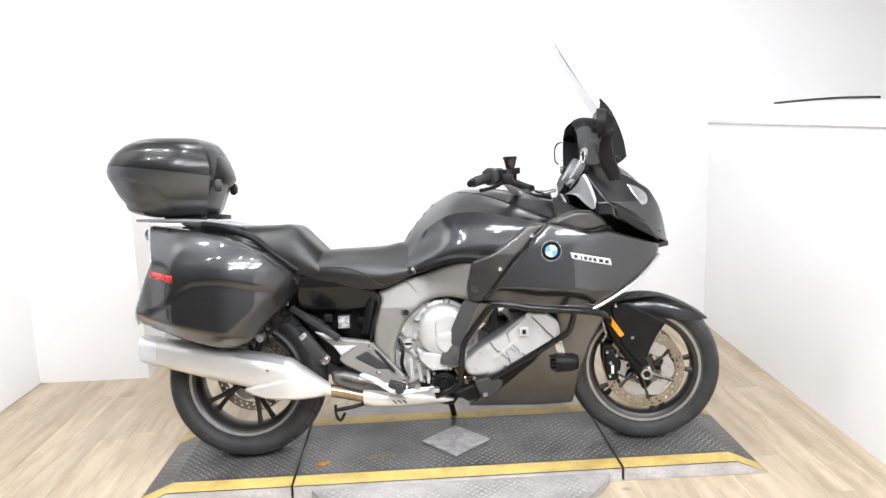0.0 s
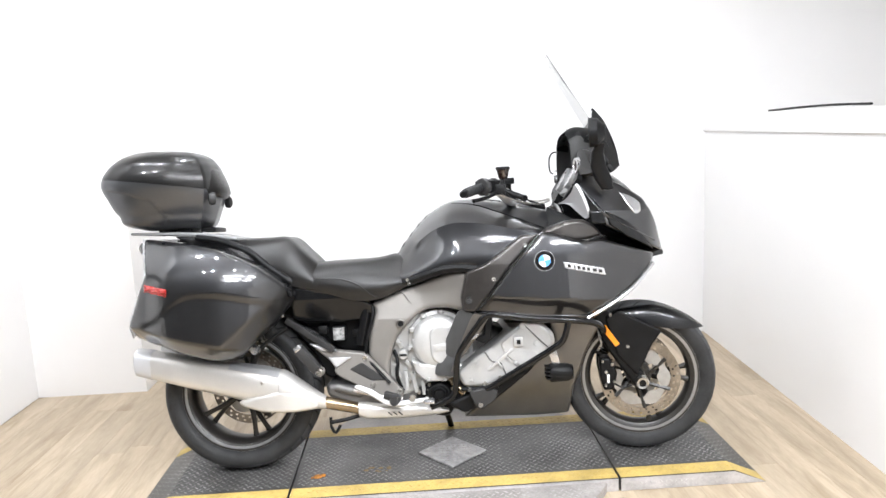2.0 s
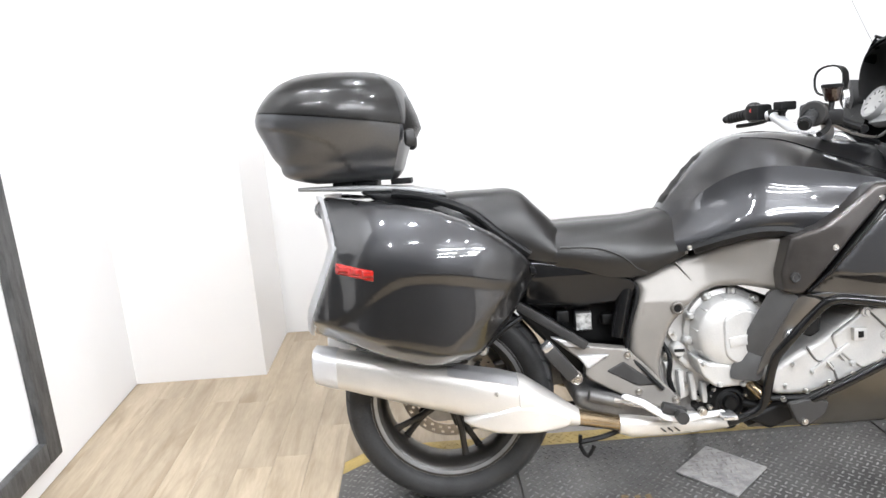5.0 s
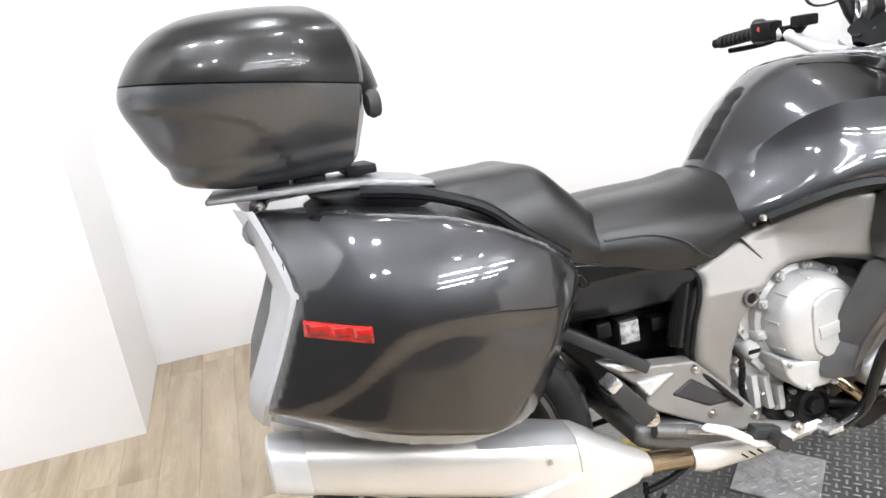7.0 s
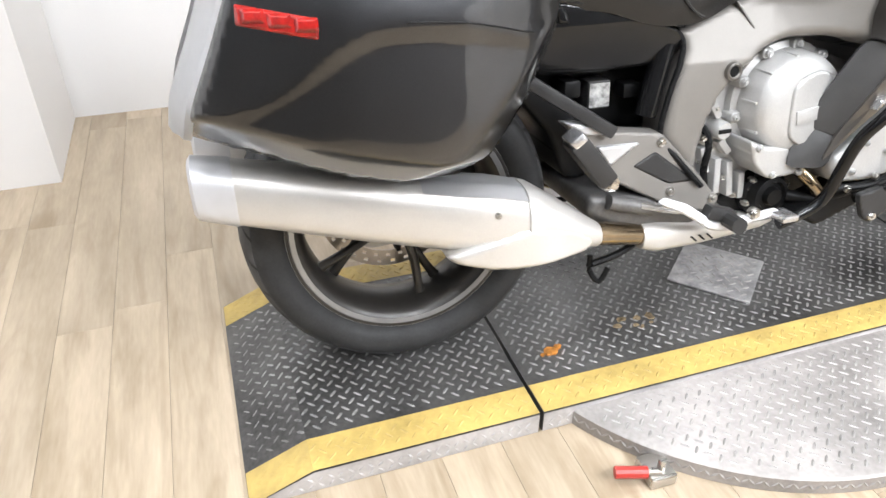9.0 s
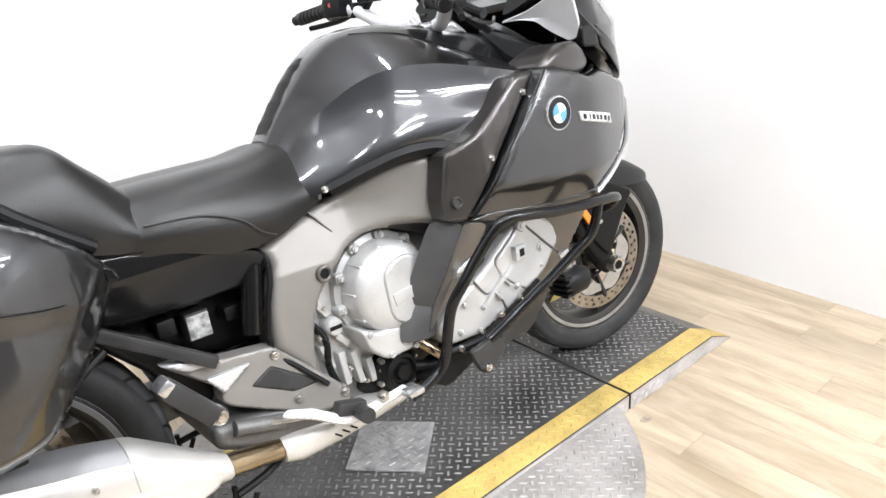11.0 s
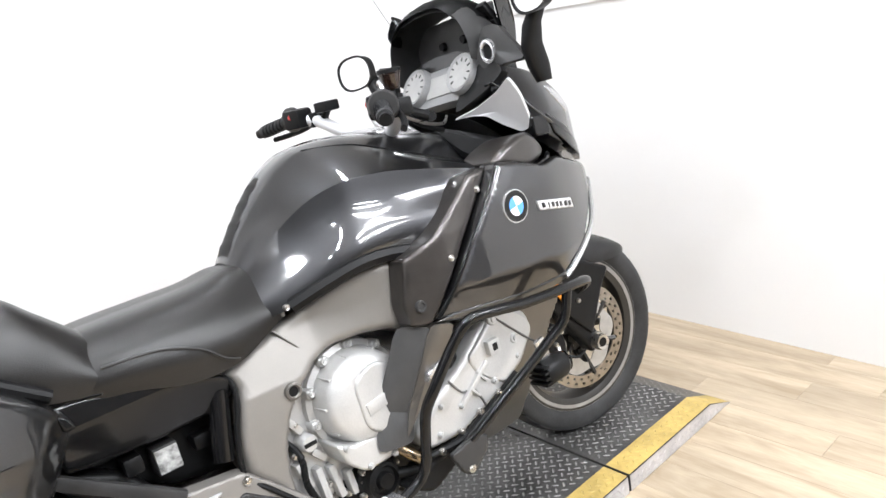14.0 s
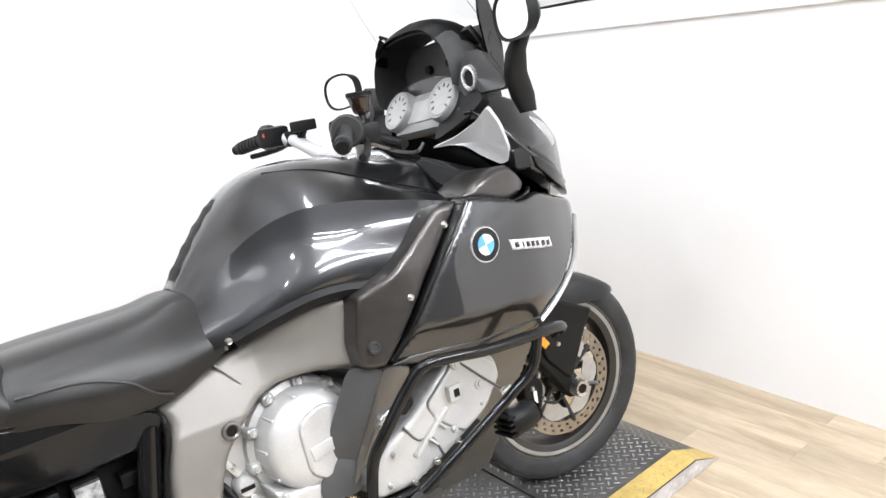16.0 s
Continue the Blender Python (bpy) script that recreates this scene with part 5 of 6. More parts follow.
def case_shell(ex=0.0):
    bm = bmesh.new()
    rings = []
    zs = [CASE_Z[0] + (CASE_Z[-1] - CASE_Z[0]) * k / 64 for k in range(65)]
    for z in zs:
        half = case_half(z, ex)
        rings.append([bm.verts.new((x, y, z)) for x, y in half] + [bm.verts.new((x, -y, z)) for x, y in reversed(half[1:-1])])
    n = len(rings[0])
    for A, C in zip(rings, rings[1:]):
        for k in range(n):
            bm.faces.new((A[k], A[(k + 1) % n], C[(k + 1) % n], C[k]))
    bm.faces.new(rings[0])
    bm.faces.new(rings[-1])
    return bm


def cut(bm, up, off):
    """Keeps the part of the case above or below its seam."""
    no = Vector((0.13, 0, 1)).normalized()
    bmesh.ops.bisect_plane(bm, geom=bm.verts[:] + bm.edges[:] + bm.faces[:], plane_co=Vector((-0.2, 0, 1.166 + off)), plane_no=no, clear_inner=up, clear_outer=not up)
    bmesh.ops.holes_fill(bm, edges=[e for e in bm.edges if e.is_boundary], sides=0)
    return bm


case = part("top_case", cut(case_shell(), False, -0.0015), PAINT_MATT, bike, "matt graphite top case base", angle=24)
lid = part("top_case_lid", cut(case_shell(0.003), True, 0.0015), LID, case, "matt black domed lid", angle=24)
part("case_seal", cut(cut(case_shell(-0.003), False, 0.003), True, -0.003), BLACK, case, "black rubber seal")
for s in (-1, 1):
    part("case_latch", moved(turned([(0, -0.016), (0.014, -0.012), (0.018, 0.0), (0.016, 0.016), (0, 0.016)], 18, False), Matrix.Translation((-0.066, s * 0.122, 1.112)) @ pose(0, 0, 0, 0, 0, 65 * s) @ Matrix.Diagonal((0.8, 0.9, 1.5, 1))), GREY_PLASTIC, case, "round grey latch")
# padded backrest on the case's front
pad = bmesh.new()
rows_ = []
for z, x0, x1, w in ((1.275, -0.118, -0.100, 0.118), (1.262, -0.112, -0.082, 0.135), (1.225, -0.095, -0.058, 0.148), (1.18, -0.082, -0.040, 0.150), (1.145, -0.076, -0.032, 0.146), (1.135, -0.074, -0.048, 0.140)):
    row = []
    for k in range(13):
        u = -1 + k / 6
        row.append((x0 + (x1 - x0) * (1 - abs(u) ** 5) - 0.030 * u * u, u * w, z - (0.02 if z < 1.14 else 0.0) * (1 - abs(u))))
    rows_.append([pad.verts.new(p) for p in row] + [pad.verts.new((x0 - 0.03, p[1], p[2])) for p in reversed(row)])
for A, C in zip(rows_, rows_[1:]):
    for k in range(26):
        pad.faces.new((A[k], A[(k + 1) % 26], C[(k + 1) % 26], C[k]))
pad.faces.new(rows_[0])
pad.faces.new(rows_[-1])
part("backrest_pad", pad, LEATHER, case, "black padded backrest", angle=50)

# mufflers: four-sided rounded cans with a tapering front
def can(sections, n=28):
    """A rounded-square can: sections of (x, y, z, half width, half height, squareness)."""
    bm = bmesh.new()
    rings = []
    for x, y, z, a, b, q in sections:
        ring = []
        for k in range(n):
            t = 2 * math.pi * k / n
            c, s = math.cos(t), math.sin(t)
            ring.append(bm.verts.new((x, y + a * math.copysign(abs(c) ** q, c), z + b * math.copysign(abs(s) ** q, s))))
        rings.append(ring)
    for A, B in zip(rings, rings[1:]):
        for k in range(n):
            bm.faces.new((A[k], A[(k + 1) % n], B[(k + 1) % n], B[k]))
    bm.faces.new(rings[0])
    bm.faces.new(rings[-1])
    return bm


for s in (-1, 1):
    W_ = lambda x: s * lerp(x, [-0.38, -0.13, 0.10, 0.22, 0.36], [0.140, 0.168, 0.196, 0.204, 0.207])
    Z_ = lambda x: lerp(x, [-0.38, -0.22, -0.10, 0.05, 0.20, 0.36], [0.477, 0.442, 0.416, 0.385, 0.354, 0.294])
    ring_at = lambda x, a, b, q: (x, W_(x), Z_(x), a, b, q)
    muf = part("muffler", can([ring_at(*r) for r in ((-0.315, 0.056, 0.055, 0.66), (-0.22, 0.061, 0.059, 0.66), (-0.10, 0.065, 0.064, 0.66), (0.04, 0.067, 0.068, 0.68), (0.14, 0.066, 0.070, 0.70), (0.20, 0.062, 0.068, 0.72))], 40), MUFFLER, bike, "satin silver muffler")
    part("end_cap", can([ring_at(*r) for r in ((-0.384, 0.046, 0.045, 0.7), (-0.378, 0.055, 0.053, 0.66), (-0.318, 0.0585, 0.0575, 0.66), (-0.313, 0.057, 0.056, 0.66))], 40), SILVER_PAINT, muf, "polished end cap")
    part("front_cone", can([ring_at(*r) for r in ((0.192, 0.060, 0.066, 0.72), (0.195, 0.066, 0.073, 0.72), (0.215, 0.065, 0.072, 0.74), (0.27, 0.052, 0.055, 0.85), (0.32, 0.038, 0.038, 0.95), (0.358, 0.028, 0.027, 1.0), (0.364, 0.024, 0.023, 1.0))], 40), MUFFLER, muf, "satin silver front cone")
    part("heat_shield", pillow([(0.032, 0.318), (0.07, 0.331), (0.20, 0.360), (0.29, 0.338), (0.352, 0.302), (0.335, 0.275), (0.26, 0.270), (0.13, 0.278), (0.055, 0.300)], lambda x, z: W_(x) + s * lerp(x, [0.0, 0.06, 0.17, 0.22, 0.28, 0.36], [0.062, 0.071, 0.071, 0.067, 0.052, 0.030]), lambda x, z: W_(x), 0.014, 0.02), MUFFLER, muf, "satin heat shield")
    top_ = bmesh.new()
    slab = []
    for x, a, b in ((0.0, 0.068, 0.069), (0.07, 0.069, 0.071), (0.14, 0.068, 0.073), (0.193, 0.065, 0.071)):
        line = []
        for k in range(15):
            t = radians(38 + 104 * k / 14)
            c, n_ = math.cos(t), math.sin(t)
            lift_ = 0.0015 if k % 4 == 2 else 0.0
            line.append(top_.verts.new((x, W_(x) + (a + lift_) * math.copysign(abs(c) ** 0.68, c), Z_(x) + (b + lift_) * abs(n_) ** 0.68)))
        slab.append(line)
    for A, C in zip(slab, slab[1:]):
        for k in range(14):
            top_.faces.new((A[k], A[k + 1], C[k + 1], C[k]))
    bmesh.ops.solidify(top_, geom=top_.faces[:], thickness=0.0018)
    part("top_guard", top_, SILVER_PAINT, muf, "bright ribbed guard plate")
    part("shield_rivet", bolt(0.132, W_(0.13) + s * 0.069, 0.392, 0.006, 0.006, s), STEEL, muf)
    pipe = part("exhaust_pipe", tube([(0.35, s * 0.207, 0.295), (0.43, s * 0.182, 0.271), (0.52, s * 0.155, 0.243)], 0.024, 16), PIPE, bike, "heat-tinted exhaust pipe")
    part("collector_shield", can([(0.485, s * 0.165, 0.252, 0.028, 0.030, 0.9), (0.52, s * 0.158, 0.245, 0.038, 0.036, 0.8), (0.62, s * 0.145, 0.236, 0.042, 0.032, 0.8), (0.72, s * 0.135, 0.232, 0.042, 0.026, 0.8), (0.80, s * 0.13, 0.226, 0.035, 0.016, 0.8), (0.84, s * 0.13, 0.222, 0.02, 0.006, 0.9)]), MUFFLER, bike, "pale satin exhaust collector shield")
    for k_ in range(3):
        part("shield_slot", strut((0.60 + 0.02 * k_, s * 0.190, 0.238), (0.615 + 0.02 * k_, s * 0.188, 0.225), 0.004, 0.004, 0.001), BLACK, muf)

# tank: a crowned top, a crisp crease, a hollow flank and a swelling hip
tank_prof = []
for x, zc, cr, hipp, bul, low_, bot in (
        (0.663, 0.862, (0.036, 0.856), (0.088, 0.815), (0.120, 0.79), (0.142, 0.765), (0.145, 0.735)),
        (0.708, 0.919, (0.042, 0.911), (0.100, 0.857), (0.138, 0.82), (0.170, 0.778), (0.178, 0.745)),
        (0.767, 0.985, (0.050, 0.975), (0.145, 0.912), (0.158, 0.865), (0.203, 0.80), (0.208, 0.765)),
        (0.826, 1.033, (0.060, 1.022), (0.186, 0.948), (0.197, 0.892), (0.232, 0.82), (0.232, 0.782)),
        (0.89, 1.062, (0.082, 1.049), (0.222, 0.964), (0.230, 0.905), (0.254, 0.83), (0.250, 0.795)),
        (0.98, 1.069, (0.128, 1.036), (0.246, 0.960), (0.251, 0.90), (0.272, 0.835), (0.268, 0.787)),
        (1.07, 1.06, (0.145, 1.003), (0.258, 0.942), (0.263, 0.89), (0.290, 0.835), (0.288, 0.77)),
        (1.17, 1.045, (0.162, 0.962), (0.270, 0.918), (0.275, 0.88), (0.302, 0.84), (0.302, 0.77)),
        (1.29, 1.02, (0.180, 0.915), (0.262, 0.89), (0.29, 0.87), (0.302, 0.84), (0.302, 0.77))):
    mid = ((cr[0] + hipp[0]) / 2 + 0.002, (cr[1] + hipp[1]) / 2 + 0.003)
    tank_prof.append((x, [(0, zc), (cr[0] * 0.6, zc * 0.72 + cr[1] * 0.28), cr, mid, hipp, bul, low_, bot]))
tank = part("fuel_tank", loft(tank_prof, 6, 5, crease=(2, 4)), PAINT, bike, "graphite metallic painted fuel tank", angle=14)


def tank_y(x, z):
    """Half width of the tank's flank."""
    best = []
    for xs, pr in tank_prof:
        zz = [p[1] for p in pr][::-1]
        yy = [p[0] for p in pr][::-1]
        best.append(float(np.interp(z, zz, yy)))
    return lerp(x, [q[0] for q in tank_prof], best)


# the shaded gap under the tank's lower edge, drawn as a black tube
for s in (-1, 1):
    part("knee_gap", tube([(x, s * (tank_y(x, z) - 0.004), z) for x, z in ((0.715, 0.748), (0.79, 0.773), (0.86, 0.79), (0.93, 0.79), (1.0, 0.775))], 0.018, 8), BLACK, tank, "dark gap under the tank's edge, put in as a black tube")
crests = [(x, pr[2][0], pr[2][1]) for x, pr in tank_prof if x > 0.88]
for s in (-1, 1):
    part("cover_gap", tube([(x, s * y, z + 0.0008) for x, y, z in crests], 0.0022, 6), BLACK, tank, "dark gap beside the tank's top cover")
pad_ = bmesh.new()
strips = []
for k in range(25):
    x = 0.672 + 0.13 * k / 24
    zc = lerp(x, [q[0] for q in tank_prof], [q[1][0][1] for q in tank_prof])
    rib = 0.0035 if k % 6 in (2, 3) else 0.0
    strips.append([pad_.verts.new((x, u * (0.030 - 0.006 * k / 24), zc + 0.003 + rib - 0.006 * u * u)) for u in (-1, -0.6, 0, 0.6, 1)])
for A, C in zip(strips, strips[1:]):
    for k in range(4):
        pad_.faces.new((A[k], A[k + 1], C[k + 1], C[k]))
bmesh.ops.solidify(pad_, geom=pad_.faces[:], thickness=0.004)
part("tank_pad", pad_, GREY_PLASTIC, tank, "ribbed dark tank pad")
for s in (-1, 1):
    part("seat_bolt", bolt(0.70, s * 0.187, 0.752, 0.007, 0.006, s), STEEL, tank)

def plate(pts, thick, bulge):
    """A bent plate over a ring of 3D points, fanned from its middle, with rounded corners."""
    ring = []
    k = len(pts)
    for i in range(k):
        a, b, c = Vector(pts[i - 1]), Vector(pts[i]), Vector(pts[(i + 1) % k])
        for t in (0.0, 0.5, 1.0):
            pa, pc = b.lerp(a, 0.22), b.lerp(c, 0.22)
            ring.append(pa * (1 - t) ** 2 + b * 2 * t * (1 - t) + pc * t * t)
    mid = sum(ring, Vector()) / len(ring)
    no = Vector()
    for a, b in zip(ring, ring[1:] + ring[:1]):
        no += (a - mid).cross(b - mid)
    no.normalize()
    if no.x > 0:
        no = -no
    bm = bmesh.new()
    rings = [[bm.verts.new(mid + (p - mid) * f + no * bulge * (1 - f * f)) for p in ring] for f in (1.0, 0.85, 0.6, 0.3)]
    c = bm.verts.new(mid + no * bulge)
    n = len(ring)
    for A, B in zip(rings, rings[1:]):
        for i in range(n):
            bm.faces.new((A[i], A[(i + 1) % n], B[(i + 1) % n], B[i]))
    for i in range(n):
        bm.faces.new((rings[-1][i], rings[-1][(i + 1) % n], c))
    back = [bm.verts.new(v.co - no * thick) for v in rings[0]]
    for i in range(n):
        bm.faces.new((rings[0][i], rings[0][(i + 1) % n], back[(i + 1) % n], back[i]))
    bm.faces.new(back)
    return bm


# fairing sides
def fair_y(x, z):
    y = lerp(x, [0.93, 1.05, 1.15, 1.25, 1.35, 1.45, 1.55, 1.62, 1.70, 1.74], [0.335, 0.355, 0.368, 0.368, 0.358, 0.325, 0.28, 0.24, 0.16, 0.10])
    return y - 0.5 * max(0, 0.668 - 0.08 * (x - 1.2) - z) - 0.25 * max(0, z - 0.83) ** 1.2


side = [(1.195, 0.902), (1.21, 0.912), (1.25, 0.905), (1.36, 0.872), (1.44, 0.878), (1.545, 0.847), (1.675, 0.812), (1.665, 0.777), (1.567, 0.692), (1.397, 0.597), (1.36, 0.578), (1.18, 0.588), (1.01, 0.612), (0.955, 0.626), (1.0, 0.672), (1.085, 0.778)]
for s in (-1, 1):
    F = lambda x, z, s=s: s * fair_y(x, z)
    fs = part("fairing_side", pillow(side, F, lambda x, z, s=s: s * max(0.03, fair_y(x, z) - 0.06), 0.012, 0.014, 0.03), PAINT, bike, "graphite painted side fairing")
    part("fairing_lower_edge", pillow([(0.955, 0.622), (1.02, 0.606), (1.18, 0.582), (1.36, 0.572), (1.405, 0.588), (1.36, 0.598), (1.20, 0.606), (1.02, 0.628)], lambda x, z, f=F, s=s: f(x, z) + s * 0.004, lambda x, z, f=F, s=s: f(x, z) - s * 0.03, 0.006, 0.008), PAINT, fs)
    part("silver_edge", tube([(x, F(x, z) + s * 0.001, z) for x, z in ((1.375, 0.582), (1.44, 0.615), (1.52, 0.66), (1.58, 0.70), (1.665, 0.772))], 0.0075, 8), SILVER, fs, "bright silver fairing edge")
    # diagonal trim between tank and fairing
    trim_y = lambda x, z, s=s: s * (lerp(x, [0.90, 1.0, 1.1, 1.2], [0.300, 0.332, 0.338, 0.338]) - 0.10 * max(0, z - 0.80))
    strip = part("fairing_trim", pillow([(1.138, 0.905), (1.205, 0.908), (1.082, 0.780), (0.998, 0.676), (0.952, 0.622), (0.908, 0.630), (0.903, 0.68), (0.926, 0.775), (1.0, 0.803), (1.07, 0.853)], trim_y, lambda x, z, s=s: s * 0.25, 0.010, 0.010), TRIM, fs, "dark bronze grey diagonal trim")
    for x, z in ((1.028, 0.746), (1.15, 0.867)):
        part("trim_bolt", bolt(x, trim_y(x, z), z, 0.008, 0.005, s), STEEL, strip)
    part("trim_plug", moved(turned([(0.0, -0.001), (0.007, -0.001), (0.009, -0.004), (0.0125, -0.004), (0.014, 0.004), (0, 0.004)], 20, False), Matrix.Translation((0.933, trim_y(0.933, 0.67) + s * 0.003, 0.67)) @ Matrix.Scale(-s, 4, (0, 1, 0))), GREY_PLASTIC, strip, "recessed dark trim bolt")
    part("trim_bead", tube([(x, s * (max(abs(F(x, z)), abs(trim_y(x, z))) + 0.003), z) for x, z in ((0.962, 0.632), (1.0, 0.677), (1.045, 0.731), (1.085, 0.780), (1.14, 0.842), (1.197, 0.904))], 0.0042, 8), BLACK_GLOSS, strip, "gloss black edge bead")
    # round badge of plain quarters
    R_ = 0.038
    bx, bz = 1.214, 0.807
    by = F(bx, bz)
    badge = part("round_badge", moved(turned([(0, -0.004), (R_, -0.004), (R_ + 0.002, 0.002), (R_ * 0.9, 0.006), (0, 0.006)], 40, False), Matrix.Translation((bx, by, bz)) @ Matrix.Scale(1 if s < 0 else -1, 4, (0, 1, 0))), SILVER, fs, "round badge, black ring with blue and white quarters")
    part("badge_ring", moved(turned([(R_ * 0.60, -0.0052), (R_ * 0.93, -0.0052), (R_ * 0.93, -0.004), (R_ * 0.60, -0.004)], 40), Matrix.Translation((bx, by, bz)) @ Matrix.Scale(1 if s < 0 else -1, 4, (0, 1, 0))), BLACK_GLOSS, badge)
    for k in range(4):
        q = bmesh.new()
        c0 = q.verts.new((bx, by + s * 0.0056, bz))
        arc = [q.verts.new((bx + R_ * 0.58 * math.cos(a), by + s * 0.0056, bz + R_ * 0.58 * math.sin(a))) for a in (radians(k * 90 + 12 + 90 * j / 8) for j in range(9))]
        for a_, b_ in zip(arc, arc[1:]):
            q.faces.new((c0, a_, b_))
        part("badge_quarter", q, WHITE_PAINT if k % 2 == 0 else BLUE_PAINT, badge)
    # model plate of plain bars
    mbadge = part("model_badge", pillow([(1.283, 0.800), (1.290, 0.775), (1.448, 0.741), (1.441, 0.768)], lambda x, z, f=F, s=s: f(x, z) + s * 0.003, lambda x, z, f=F, s=s: f(x, z) - s * 0.004, 0.0015, 0.003), SILVER_PAINT, fs, "silver model badge with dark bars")
    for k, (x, w) in enumerate(((1.304, 0.012), (1.325, 0.005), (1.341, 0.012), (1.359, 0.012), (1.377, 0.012), (1.402, 0.017), (1.425, 0.015))):
        z = 0.7855 - 0.212 * (x - 1.295)
        part("badge_bar", pillow([(x - w / 2, z + 0.0065), (x + w / 2, z + 0.0055), (x + w / 2 + 0.002, z - 0.0065), (x - w / 2 + 0.002, z - 0.0055)], lambda x, z, f=F, s=s: f(x, z) + s * 0.0042, lambda x, z, f=F, s=s: f(x, z) + s * 0.001, 0.001, 0.001), GREY_PLASTIC, mbadge)
    # flip-out wind vane
    vane = part("wind_vane", pillow([(1.215, 0.908), (1.26, 0.935), (1.325, 0.955), (1.38, 0.955), (1.43, 0.925), (1.455, 0.895), (1.41, 0.878), (1.35, 0.872), (1.28, 0.892)], lambda x, z, s=s: s * lerp(x, [1.21, 1.3, 1.4, 1.46], [0.325, 0.325, 0.30, 0.27]), lambda x, z, s=s: s * 0.20, 0.016, 0.02), TRIM, bike, "dark bronze grey flip-out wind vane")
    part("vane_edge", tube([(1.225, s * 0.335, 0.904), (1.28, s * 0.338, 0.887), (1.35, s * 0.325, 0.87), (1.41, s * 0.305, 0.873), (1.45, s * 0.28, 0.885)], 0.006, 6), BLACK_GLOSS, vane)
    # lower body: belly panel and radiator side
    bel = part("belly_panel", pillow([(1.00, 0.575), (1.20, 0.57), (1.36, 0.575), (1.44, 0.555), (1.385, 0.44), (1.345, 0.28), (1.335, 0.165), (1.20, 0.16), (0.90, 0.17), (1.0, 0.255), (1.09, 0.315), (1.20, 0.42), (1.26, 0.50), (1.24, 0.565)], lambda x, z, s=s: s * lerp(z, [0.16, 0.25, 0.35, 0.58], [0.05, 0.11, 0.17, 0.265]), lambda x, z, s=s: s * 0.01, 0.012, 0.015), SPAR_DARK, bike, "bronze grey belly panel")
    # upper cowl flank
    CW = lambda x, z, s=s: s * (lerp(x, [1.3, 1.4, 1.5, 1.6, 1.68, 1.76], [0.30, 0.297, 0.285, 0.24, 0.175, 0.05]) - 0.45 * max(0, z - 0.98) ** 1.0)
    cow = part("nose_cowl", pillow([(1.36, 1.10), (1.405, 1.13), (1.45, 1.12), (1.54, 1.09), (1.64, 1.03), (1.70, 0.935), (1.745, 0.815), (1.68, 0.835), (1.575, 0.872), (1.475, 0.92), (1.425, 0.955)], CW, lambda x, z, f=CW, s=s: f(x, z) - s * min(0.06, abs(f(x, z)) * 0.8), 0.010, 0.014, 0.03), PAINT, bike, "graphite painted nose cowl")
    part("cowl_crease", tube([(x, CW(x, z) + s * 0.001, z) for x, z in ((1.375, 1.095), (1.44, 0.99), (1.50, 0.945), (1.58, 0.905), (1.68, 0.862))], 0.005, 6), PAINT, cow)
    part("dark_facet", pillow([(1.462, 0.985), (1.478, 0.930), (1.553, 0.879), (1.675, 0.826), (1.60, 0.905), (1.555, 0.938)], lambda x, z, f=CW, s=s: f(x, z) + s * 0.006, lambda x, z, f=CW, s=s: f(x, z) - s * 0.02, 0.005, 0.008), BLACK_GLOSS, cow, "gloss black lower facet")
    part("cowl_stripe", pillow([(1.347, 1.092), (1.380, 1.092), (1.463, 0.982), (1.470, 0.930), (1.408, 0.935), (1.398, 1.012)], lambda x, z, f=CW, s=s: f(x, z) + s * 0.004, lambda x, z, f=CW, s=s: f(x, z) - s * 0.03, 0.006, 0.010), BLACK_GLOSS, cow, "gloss black cowl stripe")
    part("headlight_lens", pillow([(1.527, 1.056), (1.58, 1.04), (1.625, 1.012), (1.618, 0.97), (1.588, 0.962), (1.553, 1.01)], lambda x, z, f=CW, s=s: f(x, z) + s * 0.006, lambda x, z, f=CW, s=s: f(x, z) - s * 0.02, 0.008, 0.012), SILVER, cow, "clear headlight side lens")
    # silver wedge beside the cockpit, a bent plate facing back and out
    wd = part("cockpit_wedge", plate([(x, s * y, z) for x, y, z in ((1.314, 0.117, 1.023), (1.334, 0.188, 1.036), (1.347, 0.254, 1.06), (1.352, 0.303, 1.09), (1.373, 0.31, 1.045), (1.394, 0.302, 0.988), (1.40, 0.285, 0.958), (1.393, 0.265, 0.956), (1.371, 0.232, 0.983), (1.348, 0.206, 1.014), (1.33, 0.166, 1.024))], 0.012, -0.004), SILVER_PAINT, bike, "satin silver cockpit side wedge")
    part("wedge_shade", plate([(1.275, s * 0.07, 1.02), (1.305, s * 0.13, 1.0), (1.365, s * 0.21, 0.955), (1.40, s * 0.25, 0.95), (1.36, s * 0.26, 0.915), (1.26, s * 0.21, 0.93)], 0.02, 0.0), BLACK, bike, "black filler panel under the wedge")
    part("cockpit_side", plate([(1.335, s * 0.10, 1.035), (1.35, s * 0.235, 1.078), (1.365, s * 0.285, 1.11), (1.385, s * 0.23, 1.15), (1.39, s * 0.12, 1.13)], 0.02, 0.0), BLACK, bike, "black cockpit side panel")
    # cockpit inner flank with speaker
    ck = part("cockpit_flank", plate([(1.375, s * 0.19, 1.155), (1.385, s * 0.225, 1.225), (1.40, s * 0.265, 1.222), (1.42, s * 0.315, 1.125), (1.385, s * 0.275, 1.125), (1.375, s * 0.21, 1.125)], 0.03, 0.006), GREY_PLASTIC, bike, "grey cockpit flank with round speaker")
